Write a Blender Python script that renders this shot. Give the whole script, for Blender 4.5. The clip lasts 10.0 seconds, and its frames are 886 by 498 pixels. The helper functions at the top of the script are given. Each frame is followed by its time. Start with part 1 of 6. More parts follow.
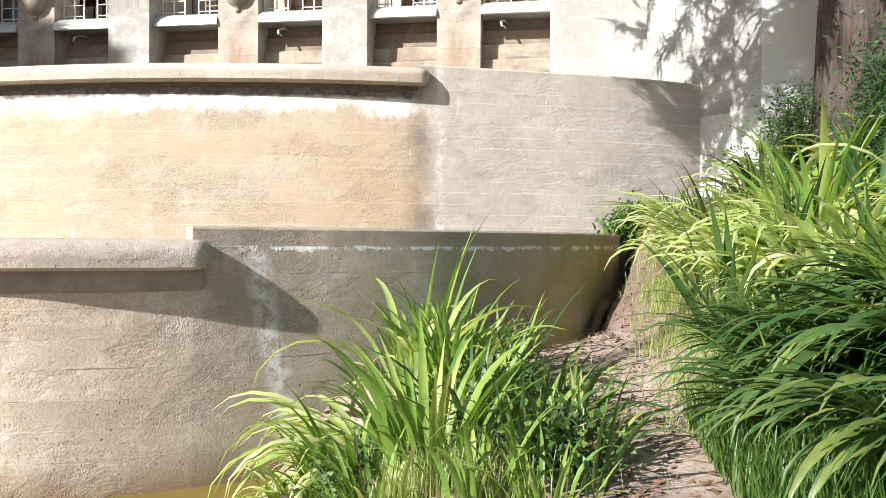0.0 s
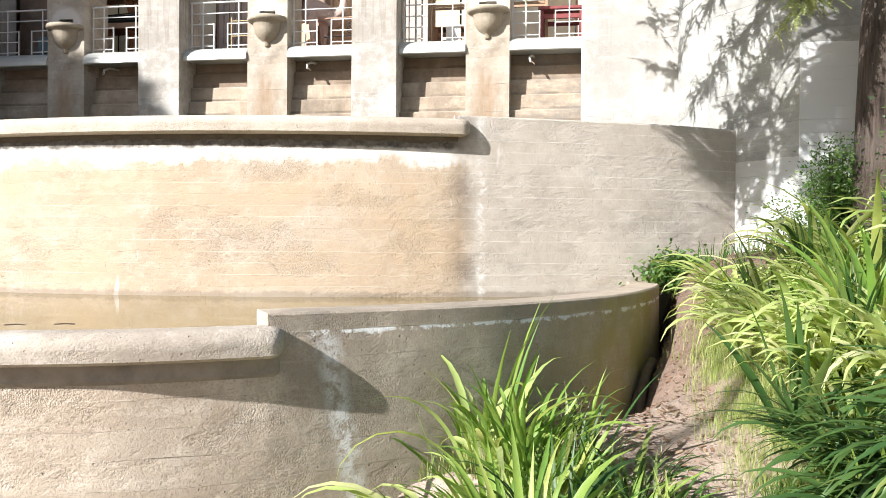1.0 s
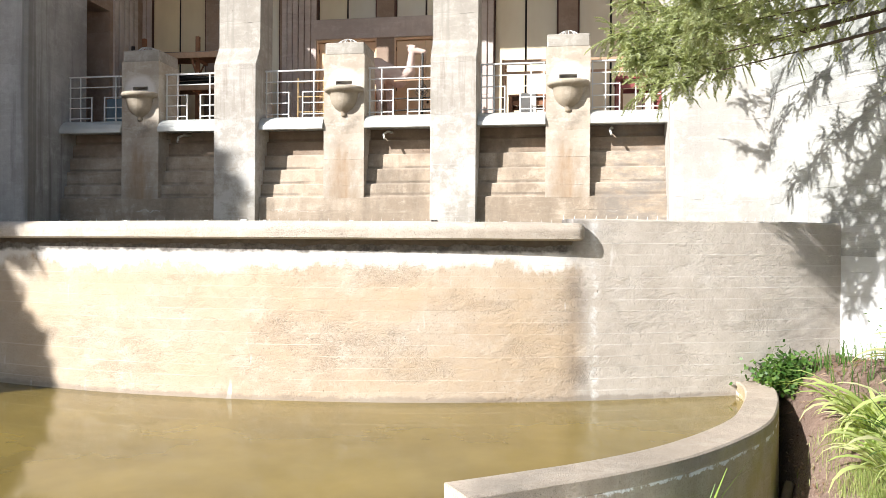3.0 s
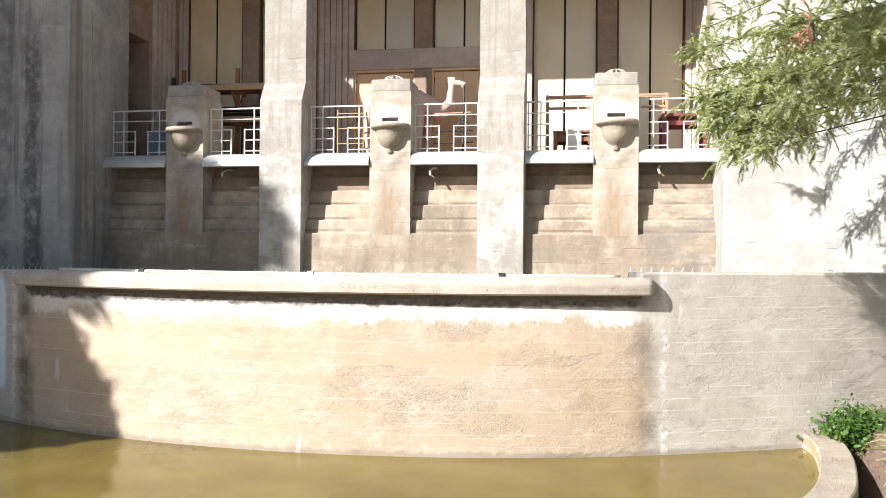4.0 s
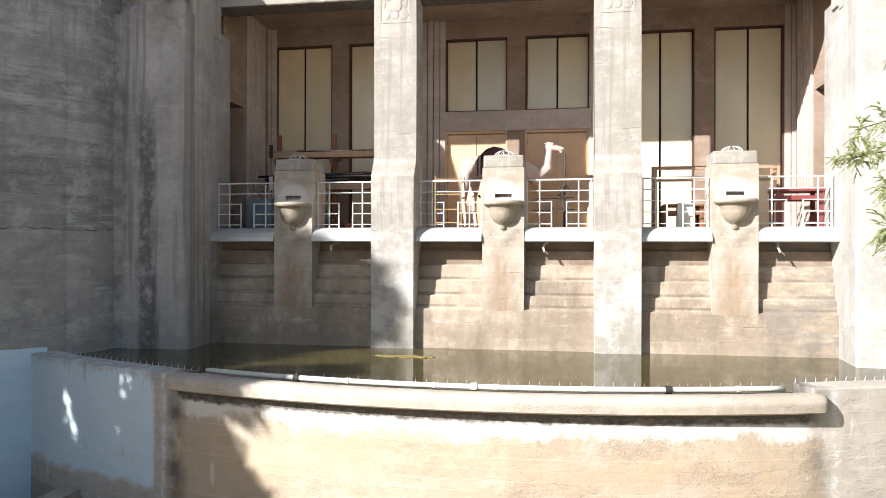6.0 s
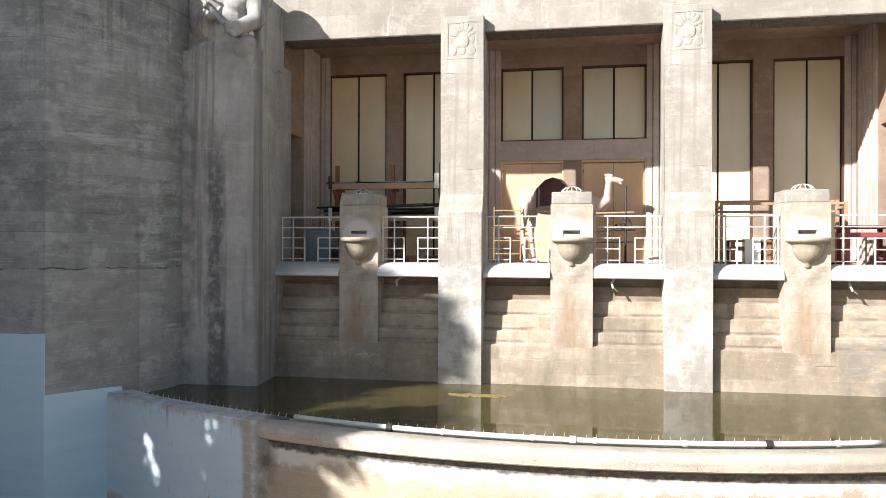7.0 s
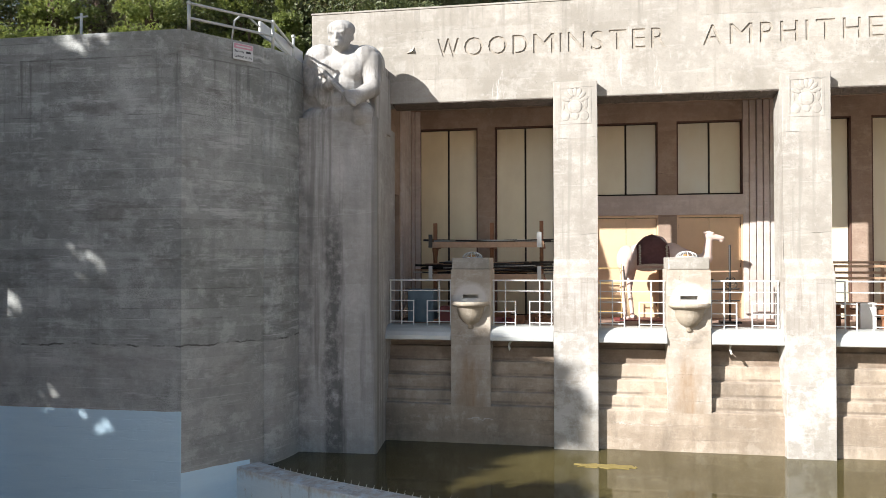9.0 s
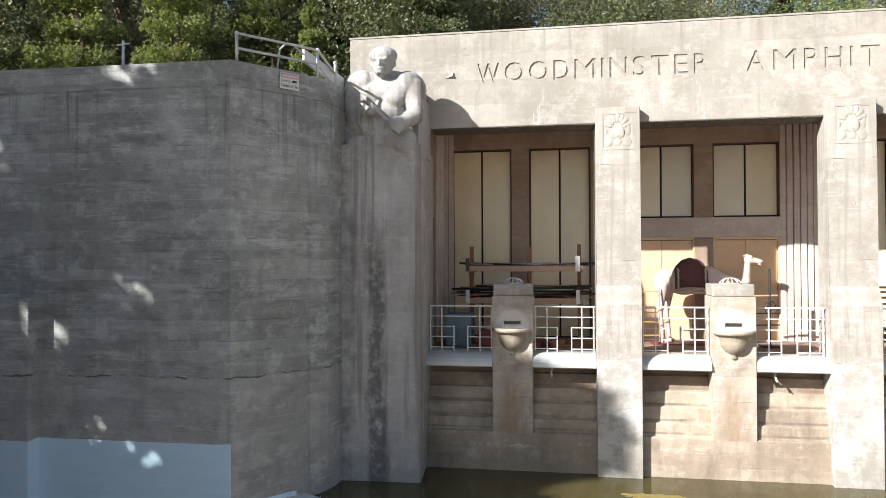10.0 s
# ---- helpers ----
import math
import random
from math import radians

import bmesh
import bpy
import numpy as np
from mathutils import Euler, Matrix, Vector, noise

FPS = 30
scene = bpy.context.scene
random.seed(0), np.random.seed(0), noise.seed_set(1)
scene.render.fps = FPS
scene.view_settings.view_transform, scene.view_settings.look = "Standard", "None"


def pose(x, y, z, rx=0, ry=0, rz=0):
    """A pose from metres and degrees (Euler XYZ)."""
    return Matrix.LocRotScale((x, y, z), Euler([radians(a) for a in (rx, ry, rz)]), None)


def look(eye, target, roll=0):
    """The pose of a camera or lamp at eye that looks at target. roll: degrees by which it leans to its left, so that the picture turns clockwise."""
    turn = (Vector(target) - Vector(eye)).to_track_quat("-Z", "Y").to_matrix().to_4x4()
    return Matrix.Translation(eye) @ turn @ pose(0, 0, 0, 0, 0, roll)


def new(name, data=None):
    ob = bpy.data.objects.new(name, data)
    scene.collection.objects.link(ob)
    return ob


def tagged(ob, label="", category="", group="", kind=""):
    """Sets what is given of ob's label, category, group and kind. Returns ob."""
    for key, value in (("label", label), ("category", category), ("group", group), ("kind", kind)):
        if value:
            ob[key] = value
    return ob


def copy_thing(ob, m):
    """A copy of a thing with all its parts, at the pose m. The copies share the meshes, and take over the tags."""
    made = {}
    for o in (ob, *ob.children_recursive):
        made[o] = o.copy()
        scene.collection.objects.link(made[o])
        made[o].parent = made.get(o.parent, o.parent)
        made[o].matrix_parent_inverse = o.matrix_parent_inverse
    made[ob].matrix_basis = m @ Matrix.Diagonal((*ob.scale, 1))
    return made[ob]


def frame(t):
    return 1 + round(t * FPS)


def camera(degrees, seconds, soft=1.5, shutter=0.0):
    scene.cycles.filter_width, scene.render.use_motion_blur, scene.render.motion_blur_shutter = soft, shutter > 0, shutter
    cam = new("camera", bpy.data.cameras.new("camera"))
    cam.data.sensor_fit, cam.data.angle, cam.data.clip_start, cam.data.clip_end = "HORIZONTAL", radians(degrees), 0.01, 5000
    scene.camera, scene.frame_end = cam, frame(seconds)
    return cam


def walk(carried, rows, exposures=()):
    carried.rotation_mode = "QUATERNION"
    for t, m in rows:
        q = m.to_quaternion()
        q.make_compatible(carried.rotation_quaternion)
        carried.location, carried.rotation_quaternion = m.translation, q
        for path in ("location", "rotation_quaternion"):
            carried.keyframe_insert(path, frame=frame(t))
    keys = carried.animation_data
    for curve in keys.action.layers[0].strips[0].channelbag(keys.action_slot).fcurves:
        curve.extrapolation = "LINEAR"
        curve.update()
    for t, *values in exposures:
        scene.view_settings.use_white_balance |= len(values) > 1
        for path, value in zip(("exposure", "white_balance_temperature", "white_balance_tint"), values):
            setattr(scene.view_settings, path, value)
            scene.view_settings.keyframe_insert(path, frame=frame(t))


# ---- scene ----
cam = camera(61.1, 10.0, soft=0.8)
PATH = [
    (0, (7.141, -16.108, 2.068), (6.843, -14.131, 2.045), 0.4),
    (0.5, (6.886, -16.184, 2.423), (6.583, -14.207, 2.403), 0.3),
    (1, (6.584, -16.28, 2.77), (6.279, -14.303, 2.752), 0.4),
    (1.5, (6.23, -16.337, 3.123), (5.921, -14.361, 3.107), 0.4),
    (2, (5.849, -16.371, 3.488), (5.536, -14.396, 3.476), 0.3),
    (2.5, (5.436, -16.413, 3.864), (5.118, -14.439, 3.855), 0.3),
    (4, (3.974, -16.639, 4.966), (3.65, -14.666, 4.972), 0.5),
    (4.5, (3.426, -16.739, 5.399), (3.101, -14.765, 5.403), 0.4),
    (5, (2.836, -16.816, 5.826), (2.508, -14.843, 5.828), 0.4),
    (5.5, (2.236, -16.921, 6.243), (1.9, -14.949, 6.248), 0.2),
    (7, (0.073, -17.325, 7.53), (-0.273, -15.356, 7.534), 0.2),
    (7.5, (-0.648, -17.462, 7.842), (-0.994, -15.492, 7.857), 0.1),
    (8, (-1.312, -17.589, 8.232), (-1.658, -15.619, 8.247), 0.1),
    (8.5, (-1.958, -17.712, 8.547), (-2.304, -15.742, 8.568), 0.0),
    (9, (-2.566, -17.811, 8.865), (-2.911, -15.842, 8.89), -0.1),
    (9.5, (-3.068, -17.883, 9.198), (-3.415, -15.914, 9.223), -0.1),
    (10, (-3.56, -17.918, 9.45), (-3.904, -15.948, 9.48), -0.2),
]
walk(cam, [(t, look(eye, target, roll)) for t, eye, target, roll in PATH],
     exposures=[(0.0, 1.08), (0.5, 1.1), (2.5, 1.15), (5.0, 1.11), (7.0, 1.15), (8.0, 1.17), (10.0, 1.17)])

# ---- light ----
SUN = Vector((1.0, 1.0, -0.8)).normalized()
world = bpy.data.worlds.new("sky")
scene.world = world
world.use_nodes = True
wn = world.node_tree
sky = wn.nodes.new("ShaderNodeTexSky")
sky.sky_type = "NISHITA"
sky.sun_disc = False
sky.sun_elevation = math.asin(-SUN.z)
sky.sun_rotation = math.atan2(-SUN.x, -SUN.y)
wn.links.new(sky.outputs[0], wn.nodes["Background"].inputs[0])
wn.nodes["Background"].inputs[1].default_value = 0.0645
sun = new("sun", bpy.data.lights.new("sun", "SUN"))
sun.data.energy = 5.0
sun.data.angle = radians(0.6)
sun.data.color = (1.0, 0.968, 0.94)
sun.matrix_world = look((0, 0, 0), SUN)


# ---- materials ----
class Mat:
    """A small builder for node materials."""

    def __init__(self, name, rough=0.85, metal=0.0):
        self.m = bpy.data.materials.new(name)
        self.m.use_nodes = True
        self.t = self.m.node_tree
        self.b = self.t.nodes["Principled BSDF"]
        self.b.inputs["Roughness"].default_value = rough
        self.b.inputs["Metallic"].default_value = metal
        self.co = self.n("ShaderNodeTexCoord").outputs["Object"]

    def n(self, kind, **props):
        node = self.t.nodes.new(kind)
        for k, v in props.items():
            if k == "blend_type":
                node.blend_type = v
            elif k == "data_type":
                node.data_type = v
            elif k == "operation":
                node.operation = v
        return node

    def link(self, a, b):
        self.t.links.new(a, b)

    def scaled(self, sx, sy, sz):
        mp = self.n("ShaderNodeMapping")
        mp.inputs["Scale"].default_value = (sx, sy, sz)
        self.link(self.co, mp.inputs[0])
        return mp.outputs[0]

    def noise(self, scale, detail=4.0, rough=0.6, vec=None):
        nz = self.n("ShaderNodeTexNoise")
        nz.inputs["Scale"].default_value = scale
        nz.inputs["Detail"].default_value = detail
        nz.inputs["Roughness"].default_value = rough
        self.link(vec or self.co, nz.inputs["Vector"])
        return nz.outputs["Fac"]

    def cells(self, scale, vec=None):
        v = self.n("ShaderNodeTexVoronoi")
        v.inputs["Scale"].default_value = scale
        self.link(vec or self.co, v.inputs["Vector"])
        s = self.n("ShaderNodeSeparateColor")
        self.link(v.outputs["Color"], s.inputs[0])
        return v.outputs["Distance"], s.outputs[0]

    def ramp(self, fac, lo, hi, a=0.0, b=1.0):
        r = self.n("ShaderNodeMapRange")
        r.inputs[1].default_value, r.inputs[2].default_value = lo, hi
        r.inputs[3].default_value, r.inputs[4].default_value = a, b
        self.link(fac, r.inputs[0])
        return r.outputs[0]

    def math(self, op, a, b=None):
        n = self.n("ShaderNodeMath", operation=op)
        for i, v in enumerate((a, b)):
            if v is None:
                continue
            if isinstance(v, (int, float)):
                n.inputs[i].default_value = v
            else:
                self.link(v, n.inputs[i])
        return n.outputs[0]

    def mix(self, fac, a, b, kind="MIX"):
        n = self.n("ShaderNodeMix", data_type="RGBA", blend_type=kind)
        for i, v in ((0, fac), (6, a), (7, b)):
            if isinstance(v, (int, float)):
                n.inputs[i].default_value = v
            elif isinstance(v, tuple):
                n.inputs[i].default_value = (*v, 1.0)
            else:
                self.link(v, n.inputs[i])
        return n.outputs[2]

    def z(self):
        s = self.n("ShaderNodeSeparateXYZ")
        self.link(self.co, s.inputs[0])
        return s.outputs[2]

    def xyz(self):
        s = self.n("ShaderNodeSeparateXYZ")
        self.link(self.co, s.inputs[0])
        return s.outputs

    def random(self):
        return self.n("ShaderNodeObjectInfo").outputs["Random"]

    def color(self, c):
        if isinstance(c, tuple):
            self.b.inputs["Base Color"].default_value = (*c, 1.0)
        else:
            self.link(c, self.b.inputs["Base Color"])

    def bump(self, h, strength=0.4, distance=0.02):
        n = self.n("ShaderNodeBump")
        n.inputs["Strength"].default_value = strength
        n.inputs["Distance"].default_value = distance
        self.link(h, n.inputs["Height"])
        self.link(n.outputs[0], self.b.inputs["Normal"])


def concrete(name, base, dark, pale, board=0.16, grit=1.0, streak=0.5, lines=0.5, cracks=0.6, worn=0.5):
    """Board-marked weathered concrete: uneven boards, blotches, worn patches of aggregate, pits, fins and cracks."""
    k = Mat(name, 0.92)
    x, y, z = k.xyz()
    zz = k.math("ADD", k.math("DIVIDE", z, board), k.math("MULTIPLY", k.noise(0.5, 3), 0.3))
    off = k.math("ABSOLUTE", k.math("SUBTRACT", k.math("FRACT", zz), 0.5))
    number = k.math("FLOOR", k.math("ADD", zz, 0.5))
    white = k.n("ShaderNodeTexWhiteNoise")
    white.noise_dimensions = "1D"
    k.link(number, white.inputs["W"])
    row = white.outputs["Value"]
    run_x = k.math("ADD", k.math("MULTIPLY", x, 0.85), k.math("MULTIPLY", y, 0.6))
    seg = k.math("FLOOR", k.math("ADD", k.math("DIVIDE", run_x, 2.3), k.math("MULTIPLY", row, 9.0)))
    pair = k.n("ShaderNodeCombineXYZ")
    k.link(seg, pair.inputs[0])
    k.link(number, pair.inputs[1])
    white = k.n("ShaderNodeTexWhiteNoise")
    white.noise_dimensions = "2D"
    k.link(pair.outputs[0], white.inputs["Vector"])
    plank = white.outputs["Value"]
    along = k.noise(1.3, 7, 0.72, vec=k.scaled(0.6, 0.6, 6.0))
    half = min(0.2, 0.011 / board)
    fin = k.math("MULTIPLY", k.ramp(off, half, half * 0.35), k.math("MULTIPLY", k.ramp(along, 0.46, 0.58), k.ramp(row, 0.1, 0.7)))
    crack = k.math("MULTIPLY", k.ramp(off, half * 0.7, half * 0.25), k.math("MULTIPLY", k.ramp(along, 0.5, 0.38), k.ramp(row, 0.75, 0.5)))
    sweep_tone = k.noise(1.0, 7, 0.74, vec=k.scaled(0.75, 0.75, 4.5))
    big = k.noise(0.5, 8, 0.68)
    blot = k.noise(1.9, 9, 0.72)
    mid = k.noise(5.0, 7, 0.72)
    skin = k.ramp(k.noise(0.95, 6, 0.66, vec=k.scaled(0.8, 0.8, 1.5)), 0.6 - 0.16 * worn, 0.72 - 0.16 * worn)
    fine = k.noise(55.0, 4, 0.7)
    dist, tone = k.cells(74.0)
    pit, pick = k.cells(15.0)
    speck, pick2 = k.cells(34.0)
    run = k.noise(1.0, 6, 0.7, vec=k.scaled(2.8, 2.8, 0.14))
    deep = tuple(v * 0.34 for v in dark)
    c = k.mix(k.ramp(big, 0.4, 0.6), base, dark)
    c = k.mix(k.math("MULTIPLY", k.ramp(blot, 0.53, 0.6), 0.5), c, pale)
    c = k.mix(k.math("MULTIPLY", k.ramp(blot, 0.46, 0.39), 0.5), c, dark)
    c = k.mix(k.math("MULTIPLY", k.ramp(mid, 0.53, 0.64), 0.35), c, pale)
    c = k.mix(k.math("MULTIPLY", k.ramp(mid, 0.46, 0.36), 0.4), c, dark)
    c = k.mix(k.math("MULTIPLY", k.ramp(sweep_tone, 0.54, 0.66), 0.5), c, pale)
    c = k.mix(k.math("MULTIPLY", k.ramp(sweep_tone, 0.46, 0.34), 0.5), c, dark)
    c = k.mix(k.math("MULTIPLY", k.ramp(run, 0.55, 0.68), streak), c, dark)
    c = k.mix(k.math("MULTIPLY", k.ramp(plank, 0.55, 1.0), 0.38), c, dark)
    c = k.mix(k.math("MULTIPLY", k.ramp(plank, 0.35, 0.0), 0.25), c, pale)
    c = k.mix(k.math("MULTIPLY", k.math("MULTIPLY", k.ramp(tone, 0.55, 1.0), skin), 0.5 * grit), c, deep)
    c = k.mix(k.math("MULTIPLY", k.math("MULTIPLY", k.ramp(tone, 0.4, 0.0), skin), 0.35 * grit), c, pale)
    c = k.mix(k.math("MULTIPLY", k.ramp(fine, 0.54, 0.64), 0.42 * grit), c, deep)
    hole = k.math("MULTIPLY", k.ramp(pit, 0.13, 0.06), k.math("GREATER_THAN", pick, 0.965))
    hole = k.math("MAXIMUM", hole, k.math("MULTIPLY", k.ramp(speck, 0.3, 0.15), k.math("GREATER_THAN", pick2, 0.95)))
    hole = k.math("MULTIPLY", hole, k.math("MULTIPLY", k.ramp(k.noise(1.3, 4), 0.45, 0.6), min(1.0, 0.35 + 0.6 * grit)))
    c = k.mix(k.math("MULTIPLY", hole, 0.65), c, deep)
    c = k.mix(k.math("MULTIPLY", fin, lines * 0.75), c, tuple(min(0.75, v * 1.18) for v in pale))
    c = k.mix(k.math("MULTIPLY", crack, cracks), c, deep)
    k.color(c)
    h = k.math("ADD", k.math("MULTIPLY", fine, -0.2 * grit), k.math("MULTIPLY", k.math("MULTIPLY", dist, skin), -0.3 * grit))
    h = k.math("ADD", h, k.math("MULTIPLY", mid, 0.45))
    h = k.math("ADD", h, k.math("MULTIPLY", plank, 0.07))
    h = k.math("SUBTRACT", h, k.math("MULTIPLY", skin, 0.2 * grit))
    h = k.math("SUBTRACT", h, k.math("MULTIPLY", hole, 0.8))
    h = k.math("ADD", h, k.math("SUBTRACT", k.math("MULTIPLY", fin, 0.1), k.math("MULTIPLY", crack, 0.6 * cracks)))
    k.bump(h, 0.9, 0.026)
    return k


def overlay(k, fac, c):
    """Lays staining, or a painted tone of light or shade, over a material's colour."""
    src = k.b.inputs["Base Color"].links[0].from_socket
    k.color(k.mix(fac, src, c))


def lintel_concrete():
    """Smooth grey-tan lintel concrete with short dark runs from the cap and pale drips."""
    k = concrete("facade_concrete", (0.36, 0.335, 0.292), (0.265, 0.245, 0.21), (0.44, 0.42, 0.385), board=0.62, grit=0.45, streak=0.8, lines=0.25, cracks=0.2, worn=0.1)
    z = k.z()
    run = k.math("MULTIPLY", k.ramp(k.noise(1.0, 6, 0.7, vec=k.scaled(3.4, 3.4, 0.2)), 0.52, 0.64), k.ramp(z, 13.7, 14.9))
    overlay(k, k.math("MULTIPLY", run, 0.65), (0.2, 0.185, 0.16))
    drip = k.math("MULTIPLY", k.ramp(k.noise(1.0, 6, 0.75, vec=k.scaled(2.6, 2.6, 0.5)), 0.6, 0.68), k.ramp(z, 14.0, 13.3))
    overlay(k, k.math("MULTIPLY", drip, 0.6), (0.62, 0.61, 0.59))
    return k.m


CONC = lintel_concrete()
GREY = concrete("back_wall_concrete", (0.36, 0.27, 0.205), (0.26, 0.188, 0.142), (0.42, 0.335, 0.27), board=1.2, grit=0.3, worn=0.1).m
FLUTE = concrete("fluted_concrete", (0.54, 0.475, 0.435), (0.42, 0.36, 0.325), (0.62, 0.57, 0.54), board=2.5, grit=0.2, worn=0.0).m
LIP = concrete("lip_concrete", (0.5, 0.445, 0.375), (0.38, 0.325, 0.265), (0.58, 0.535, 0.47), board=3.0, grit=0.9, streak=0.25, worn=0.75).m


def column_concrete():
    """Pale columns with tall grey runs above and patchy lime bloom below."""
    k = concrete("column_concrete", (0.385, 0.36, 0.318), (0.28, 0.257, 0.223), (0.48, 0.46, 0.425), board=1.13, grit=0.3, streak=0.75, worn=0.1)
    z = k.z()
    run = k.noise(1.0, 6, 0.65, vec=k.scaled(4.5, 4.5, 0.2))
    overlay(k, k.math("MULTIPLY", k.math("MULTIPLY", k.ramp(run, 0.5, 0.6), k.ramp(z, 8.4, 8.6)), 0.6), (0.25, 0.235, 0.205))
    low = k.noise(1.0, 6, 0.7, vec=k.scaled(7.0, 7.0, 0.3))
    overlay(k, k.math("MULTIPLY", k.math("MULTIPLY", k.ramp(low, 0.5, 0.6), k.math("MULTIPLY", k.ramp(z, 8.44, 8.4), k.ramp(z, 6.9, 7.5))), 0.6), (0.24, 0.2, 0.165))
    bloom = k.math("MULTIPLY", k.ramp(k.noise(1.5, 7, 0.72), 0.47, 0.58), k.ramp(z, 8.5, 6.8))
    overlay(k, k.math("MULTIPLY", bloom, 0.5), (0.6, 0.6, 0.59))
    grime = k.math("MULTIPLY", k.ramp(k.noise(2.1, 6, 0.7, vec=k.scaled(1, 1, 0.6)), 0.55, 0.68), k.ramp(z, 7.6, 8.4))
    overlay(k, k.math("MULTIPLY", k.math("MULTIPLY", grime, k.ramp(z, 9.4, 8.6)), 0.45), (0.3, 0.25, 0.2))
    return k.m


COLUMN = column_concrete()


def step_concrete():
    k = concrete("step_concrete", (0.42, 0.345, 0.265), (0.27, 0.215, 0.16), (0.5, 0.435, 0.355), board=0.33, grit=0.5, lines=0.1, worn=0.3)
    x, y, z = k.xyz()
    # Step edges drawn in colour: lit nosing line, shade line in the crease.
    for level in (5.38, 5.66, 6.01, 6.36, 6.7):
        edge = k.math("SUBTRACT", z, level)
        overlay(k, k.math("MULTIPLY", k.math("MULTIPLY", k.ramp(k.math("ABSOLUTE", edge), 0.03, 0.012), k.ramp(k.noise(2.0, 5), 0.3, 0.5)), 0.15), (0.55, 0.5, 0.43))
        overlay(k, k.math("MULTIPLY", k.math("MULTIPLY", k.ramp(k.math("ABSOLUTE", k.math("SUBTRACT", edge, 0.055)), 0.04, 0.012), k.ramp(k.noise(1.5, 5), 0.35, 0.55)), 0.55), (0.09, 0.075, 0.06))
    damp = k.math("MULTIPLY", k.ramp(k.noise(0.8, 6, 0.7, vec=k.scaled(1.0, 1.0, 0.7)), 0.5, 0.62), k.ramp(z, 5.6, 5.2))
    overlay(k, k.math("MULTIPLY", damp, 0.35), (0.2, 0.165, 0.125))
    lime = k.math("MULTIPLY", k.ramp(k.math("ABSOLUTE", k.math("SUBTRACT", z, k.math("ADD", 5.05, k.math("MULTIPLY", k.math("SUBTRACT", k.noise(1.6, 8, 0.75), 0.5), 0.5)))), 0.014, 0.006), k.ramp(k.noise(0.9, 3), 0.52, 0.6))
    overlay(k, k.math("MULTIPLY", lime, 0.7), (0.6, 0.57, 0.52))
    # Top band: browned concrete, deepened in colour for the ledge's shade.
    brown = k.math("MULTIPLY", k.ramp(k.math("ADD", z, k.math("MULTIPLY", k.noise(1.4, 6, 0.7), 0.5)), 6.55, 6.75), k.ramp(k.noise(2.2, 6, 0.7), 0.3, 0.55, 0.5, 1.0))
    overlay(k, k.math("MULTIPLY", brown, 0.65), (0.15, 0.1, 0.07))
    soot = k.math("MULTIPLY", k.ramp(x, 5.4, 5.9), k.ramp(k.noise(1.8, 7, 0.72, vec=k.scaled(0.7, 0.7, 1.6)), 0.42, 0.56))
    overlay(k, k.math("MULTIPLY", soot, 0.6), (0.17, 0.16, 0.15))
    overlay(k, k.math("MULTIPLY", k.ramp(k.noise(0.9, 5, 0.65, vec=k.scaled(1.4, 1, 0.5)), 0.52, 0.68), 0.55), (0.13, 0.105, 0.08))
    return k.m


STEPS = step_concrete()


